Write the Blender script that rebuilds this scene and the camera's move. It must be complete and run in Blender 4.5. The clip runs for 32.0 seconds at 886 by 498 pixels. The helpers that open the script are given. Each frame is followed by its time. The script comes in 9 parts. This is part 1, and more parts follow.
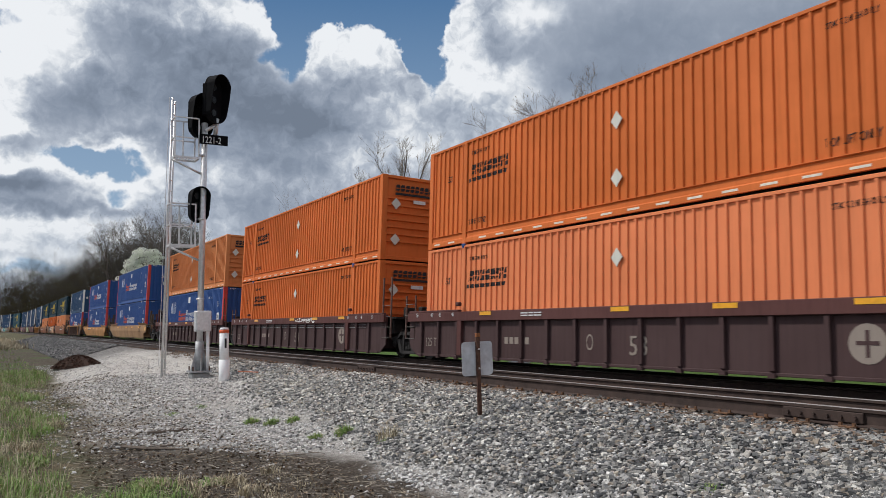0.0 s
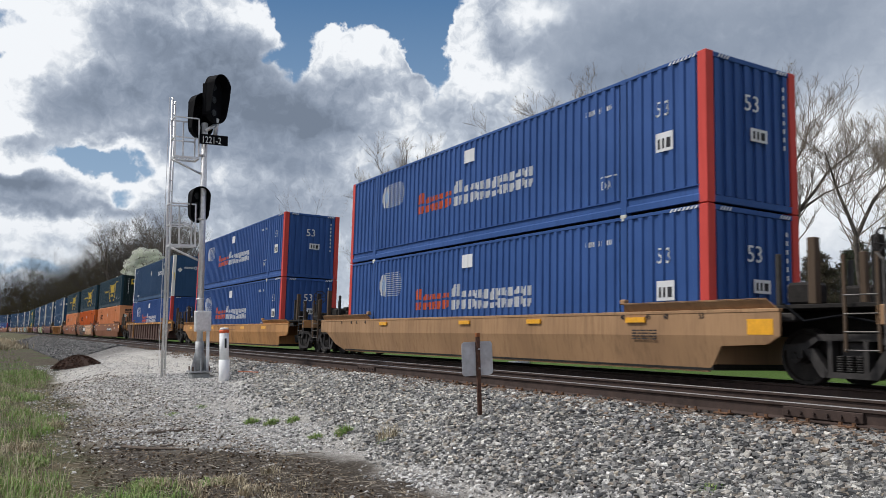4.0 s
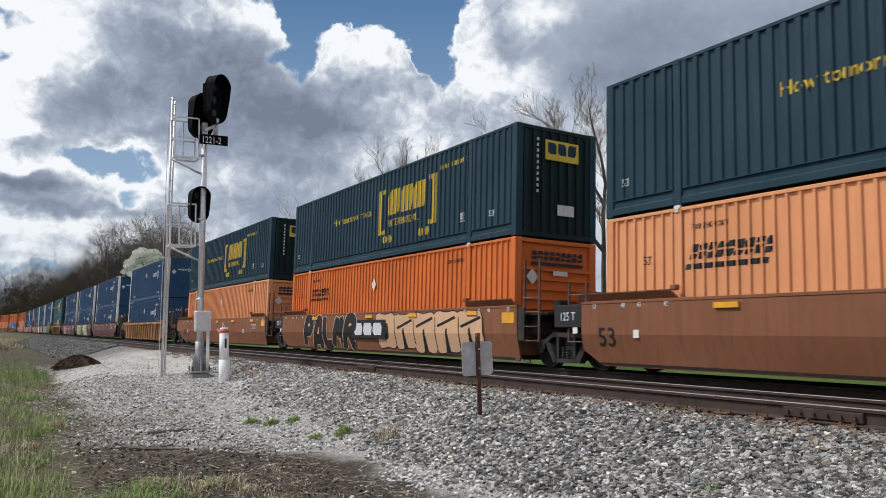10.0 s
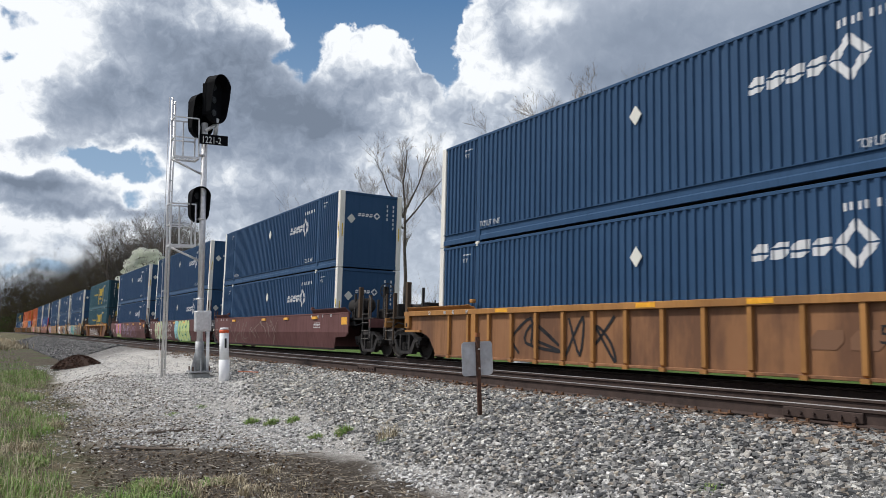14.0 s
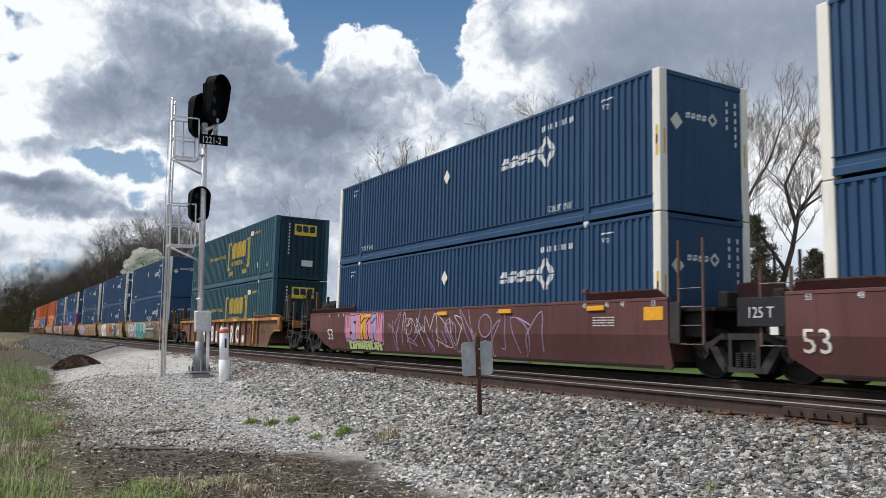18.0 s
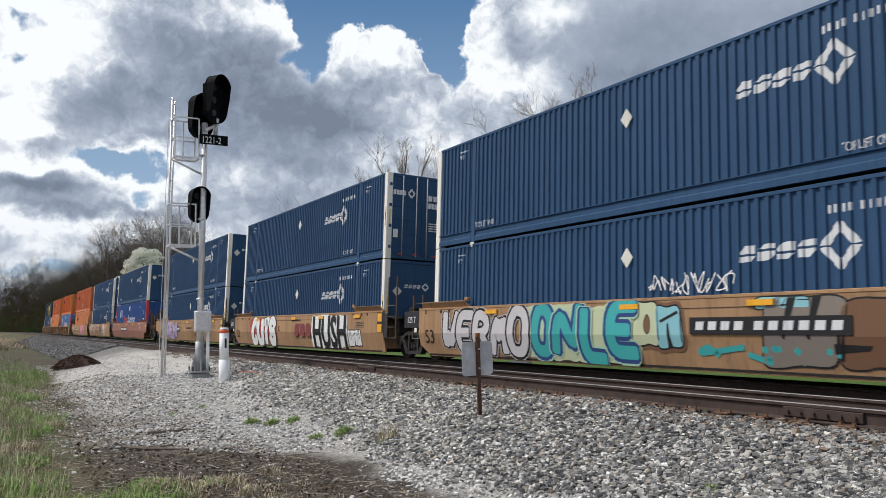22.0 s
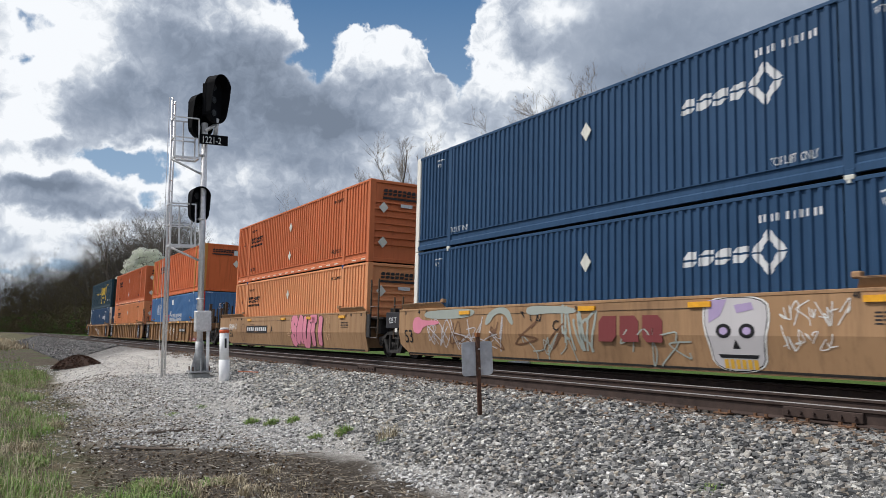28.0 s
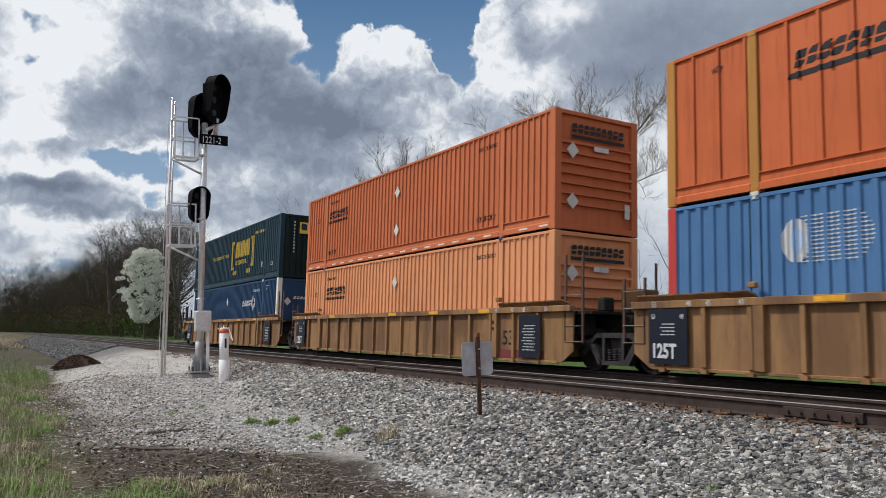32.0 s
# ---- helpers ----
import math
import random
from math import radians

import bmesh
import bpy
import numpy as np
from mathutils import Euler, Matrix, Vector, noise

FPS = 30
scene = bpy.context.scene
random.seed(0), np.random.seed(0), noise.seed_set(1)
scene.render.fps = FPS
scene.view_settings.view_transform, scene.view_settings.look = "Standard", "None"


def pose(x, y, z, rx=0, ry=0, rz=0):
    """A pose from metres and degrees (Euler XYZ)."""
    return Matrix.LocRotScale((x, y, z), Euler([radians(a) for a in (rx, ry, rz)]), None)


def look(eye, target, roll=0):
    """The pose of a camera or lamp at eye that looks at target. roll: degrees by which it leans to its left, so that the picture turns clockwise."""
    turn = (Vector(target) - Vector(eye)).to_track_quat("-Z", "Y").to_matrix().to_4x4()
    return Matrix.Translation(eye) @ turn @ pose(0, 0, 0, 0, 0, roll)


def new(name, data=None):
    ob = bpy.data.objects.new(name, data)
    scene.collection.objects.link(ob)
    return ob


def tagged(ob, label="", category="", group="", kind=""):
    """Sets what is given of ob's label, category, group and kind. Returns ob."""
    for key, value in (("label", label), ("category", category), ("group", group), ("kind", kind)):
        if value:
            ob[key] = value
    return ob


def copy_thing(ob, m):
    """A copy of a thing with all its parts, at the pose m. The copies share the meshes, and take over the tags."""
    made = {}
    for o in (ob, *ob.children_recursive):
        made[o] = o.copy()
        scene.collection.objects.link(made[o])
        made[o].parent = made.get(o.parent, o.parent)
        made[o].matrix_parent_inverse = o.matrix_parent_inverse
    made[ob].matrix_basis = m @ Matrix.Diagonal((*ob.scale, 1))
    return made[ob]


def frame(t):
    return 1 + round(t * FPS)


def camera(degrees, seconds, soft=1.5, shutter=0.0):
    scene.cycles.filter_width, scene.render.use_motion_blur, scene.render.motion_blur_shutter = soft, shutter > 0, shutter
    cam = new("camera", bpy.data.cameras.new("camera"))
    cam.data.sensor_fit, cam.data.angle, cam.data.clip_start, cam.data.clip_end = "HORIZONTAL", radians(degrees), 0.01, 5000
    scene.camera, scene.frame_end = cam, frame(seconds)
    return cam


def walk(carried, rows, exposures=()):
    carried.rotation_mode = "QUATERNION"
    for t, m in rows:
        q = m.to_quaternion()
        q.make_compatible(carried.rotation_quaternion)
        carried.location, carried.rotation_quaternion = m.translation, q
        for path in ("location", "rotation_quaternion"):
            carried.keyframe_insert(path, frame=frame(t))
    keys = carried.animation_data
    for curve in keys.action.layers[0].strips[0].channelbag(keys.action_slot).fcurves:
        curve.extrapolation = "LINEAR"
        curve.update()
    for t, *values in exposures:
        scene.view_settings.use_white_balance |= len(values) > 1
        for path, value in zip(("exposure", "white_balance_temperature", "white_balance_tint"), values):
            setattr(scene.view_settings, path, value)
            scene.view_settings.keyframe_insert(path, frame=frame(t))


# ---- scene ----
# ---------------- camera: it stands on the dirt beside the line ----------------
cam = camera(58.87, 32.0, soft=0.6, shutter=0.10)
EYE = Vector((0.0, 0.0, 1.75))
YAW, TILT = radians(59.62), radians(5.19)
WAY = Vector((-math.sin(YAW) * math.cos(TILT), math.cos(YAW) * math.cos(TILT), math.sin(TILT)))
STAND = look(EYE, EYE + WAY, -0.80)
walk(cam, [(0.0, STAND), (32.0, STAND)], [(0.0, -0.02), (3.0, 0.05), (7.0, 0.10), (12.0, 0.12), (14.0, 0.17), (25.0, 0.17), (28.5, 0.10), (30.0, -0.04), (32.0, -0.03)])

# ---------------- light ----------------
SUN_AZ, SUN_EL = radians(229), radians(52)
world = bpy.data.worlds.new("sky")
scene.world = world
world.use_nodes = True
wt = world.node_tree
wt.nodes.clear()


def wnode(kind, **kw):
    n = wt.nodes.new(kind)
    for k, v in kw.items():
        n.inputs[k].default_value = v
    return n


w_out = wnode("ShaderNodeOutputWorld")
w_sky = wnode("ShaderNodeTexSky")
w_sky.sky_type, w_sky.sun_disc = "NISHITA", False
w_sky.sun_elevation, w_sky.sun_rotation = SUN_EL, math.pi / 2 - SUN_AZ
w_blue = wnode("ShaderNodeBackground", Strength=0.09)
w_cloud = wnode("ShaderNodeBackground", Color=(0.86, 0.90, 1.0, 1), Strength=0.74)
w_tc = wnode("ShaderNodeTexCoord")
w_noise = wnode("ShaderNodeTexNoise", Scale=2.6, Detail=6.0, Roughness=0.6)
w_ramp = wnode("ShaderNodeValToRGB")
w_ramp.color_ramp.elements[0].position, w_ramp.color_ramp.elements[1].position = 0.36, 0.52
w_mix = wnode("ShaderNodeMixShader")
wt.links.new(w_tc.outputs["Generated"], w_noise.inputs["Vector"])
wt.links.new(w_noise.outputs["Fac"], w_ramp.inputs["Fac"])
wt.links.new(w_sky.outputs["Color"], w_blue.inputs["Color"])
wt.links.new(w_ramp.outputs["Color"], w_mix.inputs["Fac"])
wt.links.new(w_blue.outputs["Background"], w_mix.inputs[1])
wt.links.new(w_cloud.outputs["Background"], w_mix.inputs[2])
wt.links.new(w_mix.outputs["Shader"], w_out.inputs["Surface"])

sun_data = bpy.data.lights.new("sun", "SUN")
sun_data.energy, sun_data.angle, sun_data.color = 3.1, radians(5), (1.0, 0.96, 0.91)
sun = new("sun", sun_data)
sun.matrix_world = look((math.cos(SUN_AZ) * math.cos(SUN_EL) * 60, math.sin(SUN_AZ) * math.cos(SUN_EL) * 60, math.sin(SUN_EL) * 60), (0, 0, 0))

# ---------------- the line: grade, cant and the bend far off ----------------
GRADE = 0.0029
CANT = -2.65
FAR_Y, FAR_Z = 12.48, 0.60      # train's track: centre and rail head
NEAR_Y, NEAR_Z = 8.25, 0.81     # empty track
CAR_LEN = 16.154
HALF = CAR_LEN / 2


def bend(x):
    return -(min(0.0, x + 250.0)) ** 2 / 1120.0


def bend_turn(x):
    return math.degrees(math.atan(-min(0.0, x + 250.0) / 560.0))

# ---------------- helpers ----------------
def part(name, bm, material, parent, label="", m=None):
    """Link a bmesh (or ready mesh) as one mesh object under a thing or a part."""
    if isinstance(bm, bmesh.types.BMesh):
        me = bpy.data.meshes.new(name)
        bm.to_mesh(me)
        bm.free()
    else:
        me = bm
    if material is not None and not me.materials:
        me.materials.append(material)
    ob = new(name, me)
    ob.parent = parent
    if m is not None:
        ob.matrix_basis = m
    if label:
        ob["label"] = label
    return ob


def empty(name):
    ob = new(name)
    ob.empty_display_size = 0.3
    return ob


def mesh_of(name, verts, faces, material=None, smooth=False):
    me = bpy.data.meshes.new(name)
    me.from_pydata([tuple(map(float, v)) for v in verts], [], [tuple(map(int, f)) for f in faces])
    if smooth:
        for q in me.polygons:
            q.use_smooth = True
    if material is not None:
        me.materials.append(material)
    me.update()
    return me


def big_mesh(name, verts, faces, material=None):
    """A mesh from numpy arrays of points and of equal-sided faces."""
    me = bpy.data.meshes.new(name)
    n = faces.shape[1]
    me.vertices.add(len(verts))
    me.vertices.foreach_set("co", np.asarray(verts, np.float32).ravel())
    me.loops.add(faces.size)
    me.loops.foreach_set("vertex_index", faces.astype(np.int32).ravel())
    me.polygons.add(len(faces))
    me.polygons.foreach_set("loop_start", np.arange(0, faces.size, n, dtype=np.int32))
    me.polygons.foreach_set("loop_total", np.full(len(faces), n, dtype=np.int32))
    me.update(calc_edges=True)
    if material is not None:
        me.materials.append(material)
    return me


def box(bm, x0, x1, y0, y1, z0, z1, bevel=0.0):
    vs = [bm.verts.new(c) for c in ((x0, y0, z0), (x1, y0, z0), (x1, y1, z0), (x0, y1, z0), (x0, y0, z1), (x1, y0, z1), (x1, y1, z1), (x0, y1, z1))]
    fs = [bm.faces.new([vs[i] for i in f]) for f in ((0, 3, 2, 1), (4, 5, 6, 7), (0, 1, 5, 4), (1, 2, 6, 5), (2, 3, 7, 6), (3, 0, 4, 7))]
    if bevel:
        es = list({e for f in fs for e in f.edges})
        bmesh.ops.bevel(bm, geom=es, offset=bevel, segments=1, affect="EDGES")
    return bm


def boxed(*a, bevel=0.0):
    return box(bmesh.new(), *a, bevel=bevel)


def prism(bm, poly, y0, y1, axis="y"):
    """Extrude a polygon in the x-z plane from y0 to y1 (or y-z along x)."""
    if axis == "y":
        a = [bm.verts.new((p, y0, q)) for p, q in poly]
        b = [bm.verts.new((p, y1, q)) for p, q in poly]
    else:
        a = [bm.verts.new((y0, p, q)) for p, q in poly]
        b = [bm.verts.new((y1, p, q)) for p, q in poly]
    bm.faces.new(a)
    bm.faces.new(b[::-1])
    for i in range(len(poly)):
        j = (i + 1) % len(poly)
        bm.faces.new((a[j], a[i], b[i], b[j]))
    bmesh.ops.recalc_face_normals(bm, faces=bm.faces)
    return bm


def tube(bm, a, b, r, n=8, r2=None, caps=True):
    a, b = Vector(a), Vector(b)
    q = (b - a).to_track_quat("Z", "Y")
    r2 = r if r2 is None else r2
    ra = [bm.verts.new(a + q @ Vector((r * math.cos(2 * math.pi * i / n), r * math.sin(2 * math.pi * i / n), 0))) for i in range(n)]
    rb = [bm.verts.new(b + q @ Vector((r2 * math.cos(2 * math.pi * i / n), r2 * math.sin(2 * math.pi * i / n), 0))) for i in range(n)]
    for i in range(n):
        f = bm.faces.new((ra[i], ra[(i + 1) % n], rb[(i + 1) % n], rb[i]))
        f.smooth = n > 6
    if caps:
        bm.faces.new(ra[::-1])
        bm.faces.new(rb)
    return bm


def tubed(a, b, r, n=8, r2=None):
    return tube(bmesh.new(), a, b, r, n, r2)


def bent_bar(bm, pts, r, n=6):
    for a, b in zip(pts, pts[1:]):
        tube(bm, a, b, r, n)
    return bm


# ---------------- materials ----------------
class Nodes:
    """A small writer of node materials."""

    def __init__(self, name):
        self.mat = bpy.data.materials.new(name)
        self.mat.use_nodes = True
        self.t = self.mat.node_tree
        self.b = self.t.nodes["Principled BSDF"]
        self.out = self.t.nodes["Material Output"]

    def n(self, kind, ins=(), **props):
        node = self.t.nodes.new(kind)
        for k, v in props.items():
            setattr(node, k, v)
        for k, v in (ins.items() if isinstance(ins, dict) else enumerate(ins)):
            if v is None:
                continue
            if isinstance(v, bpy.types.NodeSocket):
                self.t.links.new(v, node.inputs[k])
            else:
                node.inputs[k].default_value = v
        return node

    def math(self, op, a, b=None, c=None):
        return self.n("ShaderNodeMath", (a, b, c), operation=op).outputs[0]

    def noise(self, vec, scale, detail=4.0, rough=0.55, dist=0.0):
        return self.n("ShaderNodeTexNoise", {"Vector": vec, "Scale": scale, "Detail": detail, "Roughness": rough, "Distortion": dist}).outputs["Fac"]

    def ramp(self, fac, a, b):
        return self.n("ShaderNodeMapRange", {"Value": fac, "From Min": a, "From Max": b}).outputs[0]

    def mix(self, fac, a, b, mode="MIX"):
        node = self.n("ShaderNodeMix", data_type="RGBA", blend_type=mode)
        for i, v in ((0, fac), (6, a), (7, b)):
            if isinstance(v, bpy.types.NodeSocket):
                self.t.links.new(v, node.inputs[i])
            else:
                node.inputs[i].default_value = v if i == 0 else (*v, 1)[:4]
        return node.outputs[2]

    def obj(self, spread=37.0):
        """Object coordinates, moved by the object's random number so that repeats differ."""
        tc = self.n("ShaderNodeTexCoord").outputs["Object"]
        rnd = self.n("ShaderNodeObjectInfo").outputs["Random"]
        off = self.math("MULTIPLY", rnd, spread)
        return self.n("ShaderNodeVectorMath", (tc, off), operation="ADD").outputs[0], rnd

    def scaled(self, vec, s):
        return self.n("ShaderNodeMapping", {"Vector": vec, "Scale": s}).outputs[0]

    def bump(self, h, strength, dist=0.01):
        self.t.links.new(self.n("ShaderNodeBump", {"Height": h, "Strength": strength, "Distance": dist}).outputs[0], self.b.inputs["Normal"])

    def set(self, key, v):
        if isinstance(v, bpy.types.NodeSocket):
            self.t.links.new(v, self.b.inputs[key])
        else:
            self.b.inputs[key].default_value = v


def paint(name, col, worn=0.35, rust=(0.12, 0.05, 0.025), rough=0.62, streak=0.5, fade=0.25, rusty=0.12, patch=0.0):
    """Weathered steel paint: sun-faded patches, rain streaks, grime and specks of rust."""
    k = Nodes(name)
    v, rnd = k.obj()
    big = k.noise(v, 0.45, 5, 0.6)
    st = k.noise(k.scaled(v, (5.0, 5.0, 0.35)), 1.6, 5, 0.65)
    fine = k.noise(v, 60, 3, 0.6)
    light = tuple(min(1, c * (1 + fade) + 0.03 * fade) for c in col)
    dark = tuple(c * (1 - worn * 0.75) + 0.012 * worn for c in col)
    c1 = k.mix(k.ramp(big, 0.35, 0.68), (*col,), light)
    c2 = k.mix(k.math("MULTIPLY", k.ramp(st, 0.5, 0.75), streak), c1, dark)
    spot = k.noise(v, 7.5, 6, 0.72)
    c3 = k.mix(k.math("MULTIPLY", k.ramp(spot, 0.69, 0.76), min(1.0, rusty * 6)), c2, rust)
    weep = k.noise(k.scaled(v, (9.0, 9.0, 0.5)), 1.3, 4, 0.6)
    c3 = k.mix(k.math("MULTIPLY", k.math("MULTIPLY", k.ramp(weep, 0.60, 0.74), k.ramp(big, 0.42, 0.6)), min(0.85, rusty * 2.2)), c3, tuple(0.6 * a + 0.4 * b for a, b in zip(rust, col)))
    if patch:
        worn_off = k.noise(k.scaled(v, (1.0, 1.0, 0.30)), 0.9, 6, 0.62)
        c3 = k.mix(k.math("MULTIPLY", k.ramp(worn_off, 0.46, 0.60), patch), c3, (0.075, 0.040, 0.030))
    tint = k.ramp(rnd, 0, 1)
    c4 = k.mix(k.math("MULTIPLY", tint, 0.22), c3, light)
    k.set("Base Color", c4)
    k.set("Roughness", k.n("ShaderNodeMapRange", {"Value": st, "From Min": 0.3, "From Max": 0.8, "To Min": rough - 0.1, "To Max": rough + 0.22}).outputs[0])
    k.set("Specular IOR Level", 0.16)
    k.bump(fine, 0.10, 0.003)
    return k.mat


def plain(name, col, rough=0.6, metal=0.0, var=0.35, scale=9.0, bump=0.15, spec=0.4):
    k = Nodes(name)
    v, rnd = k.obj()
    a, b = k.noise(v, scale, 5, 0.6), k.noise(v, scale * 9, 3, 0.6)
    c = k.mix(k.ramp(a, 0.3, 0.7), tuple(x * (1 - var) for x in col), tuple(min(1, x * (1 + var)) for x in col))
    k.set("Base Color", c)
    k.set("Roughness", k.n("ShaderNodeMapRange", {"Value": b, "To Min": rough - 0.12, "To Max": rough + 0.12}).outputs[0])
    k.set("Metallic", metal)
    k.set("Specular IOR Level", spec)
    k.bump(k.math("ADD", a, k.math("MULTIPLY", b, 0.5)), bump, 0.01)
    return k.mat


def island(name, cols, rough=0.8, spec=0.25, fine=30.0, bump=0.4):
    """One of several colours for each separate piece of a mesh."""
    k = Nodes(name)
    r = k.n("ShaderNodeNewGeometry").outputs["Random Per Island"]
    ramp = k.n("ShaderNodeValToRGB", (r,))
    ramp.color_ramp.interpolation = "LINEAR"
    els = ramp.color_ramp.elements
    while len(els) < len(cols):
        els.new(0.5)
    for i, c in enumerate(cols):
        els[i].position, els[i].color = i / max(1, len(cols) - 1), (*c, 1)
    v, _ = k.obj()
    nz = k.noise(v, fine, 3, 0.6)
    dim = k.mix(1.0, ramp.outputs[0], (0.55, 0.55, 0.55), "MULTIPLY")
    node = k.mix(k.ramp(nz, 0.42, 0.78), ramp.outputs[0], dim)
    k.set("Base Color", node)
    k.set("Roughness", rough)
    k.set("Specular IOR Level", spec)
    if bump:
        k.bump(nz, bump, 0.01)
    return k.mat


M_ORANGE = paint("orange_paint", (0.535, 0.132, 0.030))
M_ORANGE_LT = paint("sun_faded_orange_paint", (0.64, 0.28, 0.132), fade=0.2)
M_ORANGE_TAN = paint("tan_orange_paint", (0.55, 0.205, 0.075), fade=0.2, worn=0.45)
M_ORANGE_RED = paint("red_orange_paint", (0.50, 0.145, 0.060), worn=0.45, fade=0.15, rusty=0.25)
M_ORANGE_OLD = paint("scratched_orange_paint", (0.51, 0.122, 0.042), worn=0.6, fade=0.2, rusty=0.45, streak=0.8)
M_ORANGE_SALMON = paint("salmon_orange_paint", (0.66, 0.205, 0.085), fade=0.2)
M_NAVY = paint("navy_paint", (0.022, 0.061, 0.130), fade=0.15, worn=0.45, rusty=0.04)
M_BLUE = paint("bright_blue_paint", (0.026, 0.072, 0.222), fade=0.25, worn=0.45, rusty=0.05)
M_BLUE_FADED = paint("faded_blue_paint", (0.066, 0.160, 0.325), fade=0.25, worn=0.4, rusty=0.1)
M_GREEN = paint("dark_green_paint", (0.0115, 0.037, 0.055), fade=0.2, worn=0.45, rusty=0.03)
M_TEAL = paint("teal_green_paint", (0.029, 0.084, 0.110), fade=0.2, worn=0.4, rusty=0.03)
# darker copy of the green for end walls, their shade put into the colour
M_GREEN_END = paint("shaded_end_green_paint", (0.006, 0.017, 0.019), rusty=0.03)
M_FADED = paint("faded_cream_stencil", (0.26, 0.22, 0.19), worn=0.6, rusty=0.3, fade=0.1)
M_CREAM = paint("cream_paint", (0.74, 0.72, 0.66), worn=0.4, rusty=0.22, fade=0.1)
M_REDPOST = paint("red_paint", (0.48, 0.055, 0.045), rusty=0.05)
M_OCHRE = paint("ochre_paint", (0.43, 0.20, 0.05), worn=0.5, rusty=0.2)
M_WHITE = paint("white_lettering", (0.60, 0.61, 0.62), worn=0.5, fade=0.1, rusty=0.05, streak=0.75)
M_YELLOW = paint("yellow_lettering", (0.62, 0.44, 0.06), worn=0.4, fade=0.1, rusty=0.05)
M_REDLET = paint("orange_red_lettering", (0.60, 0.12, 0.05), worn=0.3, fade=0.1)
M_BLACKLET = paint("black_lettering", (0.022, 0.022, 0.026), fade=0.3)
M_PLATE = paint("diamond_plate_metal", (0.55, 0.55, 0.50), worn=0.4, rusty=0.2)
M_TAPE = plain("reflective_tape", (0.72, 0.66, 0.56), 0.4, 0, 0.15)
M_AMBER = plain("yellow_reflector", (0.75, 0.36, 0.02), 0.35, 0, 0.15)
# near-black steel; the shade below floors and in gaps is in its colour
M_SHADOWGAP = plain("underframe_steel_gap_shade", (0.020, 0.018, 0.017), 0.85, spec=0.2)

M_CAR_PURPLE = paint("purple_brown_car_paint", (0.055, 0.031, 0.031), worn=0.5, fade=0.3, rusty=0.2)
M_CAR_CHORD = paint("maroon_brown_chord_paint", (0.085, 0.034, 0.031), worn=0.5, fade=0.3, rusty=0.2)
M_CAR_BROWN = paint("red_brown_car_paint", (0.190, 0.078, 0.040), worn=0.5, fade=0.3, rusty=0.3)
M_CAR_MAROON = paint("maroon_car_paint", (0.098, 0.042, 0.040), worn=0.5, fade=0.4, rusty=0.1)
M_CAR_TAN = paint("ochre_tan_car_paint", (0.335, 0.202, 0.108), worn=0.65, fade=0.2, rusty=0.4, streak=0.7, patch=0.25)
M_CAR_YELLOW = paint("dirty_yellow_car_paint", (0.33, 0.160, 0.050), worn=0.6, fade=0.3, rusty=0.5, streak=0.6, patch=0.35)
M_CAR_PANEL = paint("rust_stained_yellow_panel", (0.235, 0.115, 0.055), worn=0.7, fade=0.3, rusty=0.55, streak=0.8, patch=0.8)
M_CAR_RUST = paint("rust_brown_car_paint", (0.15, 0.072, 0.042), worn=0.5, fade=0.4, rusty=0.6, streak=0.8, patch=0.5)
M_CAR_DUSK = paint("dark_rusty_brown_car_paint", (0.085, 0.050, 0.040), worn=0.6, fade=0.4, rusty=0.6, streak=0.8)
M_CAR_OCHRE = paint("brown_ochre_car_paint", (0.27, 0.148, 0.066), worn=0.7, fade=0.3, rusty=0.6, streak=0.85, patch=0.6)
M_CAR_AMBER = paint("bright_ochre_car_paint", (0.40, 0.205, 0.080), worn=0.6, fade=0.3, rusty=0.5, streak=0.7, patch=0.3)
M_CAR_PINK = paint("faded_red_car_paint", (0.235, 0.105, 0.075), worn=0.55, fade=0.3, rusty=0.3)
M_TRUCK = plain("grimy_cast_steel", (0.034, 0.031, 0.030), 0.7, 0.2, 0.4, 6, 0.4)
M_WHEEL = plain("oily_wheel_steel", (0.022, 0.018, 0.016), 0.7, 0.1, 0.4, 8, 0.3)
M_TREAD = plain("worn_bright_steel", (0.80, 0.80, 0.80), 0.36, 1.0, 0.06)
M_RAILTOP = plain("dull_running_surface", (0.22, 0.215, 0.21), 0.38, 1.0, 0.15)
M_GALV = plain("galvanised_steel", (0.62, 0.62, 0.63), 0.45, 0.55, 0.15, 12, 0.1)
M_MASTGREY = plain("weathered_grey_steel", (0.30, 0.31, 0.32), 0.55, 0.3, 0.25, 5, 0.2)
M_BLACK = plain("matt_black_enamel", (0.005, 0.0055, 0.007), 0.85, 0.0, 0.4, 5, 0.1, 0.08)
M_LENS = plain("dark_signal_lens", (0.006, 0.007, 0.008), 0.3, 0.0, 0.2, 20, 0.0, 0.3)
M_SIGNBACK = plain("bare_aluminium_sheet", (0.50, 0.52, 0.55), 0.5, 0.35, 0.2, 7, 0.1)
M_RUSTPOST = plain("rusty_steel_post", (0.085, 0.042, 0.028), 0.8, 0.1, 0.5, 14, 0.4)
M_PVC = plain("white_plastic_pipe", (0.78, 0.79, 0.80), 0.6, 0, 0.06, 6, 0.05, 0.2)
M_ORANGEBAND = plain("orange_band", (0.72, 0.12, 0.04), 0.45, 0, 0.15)

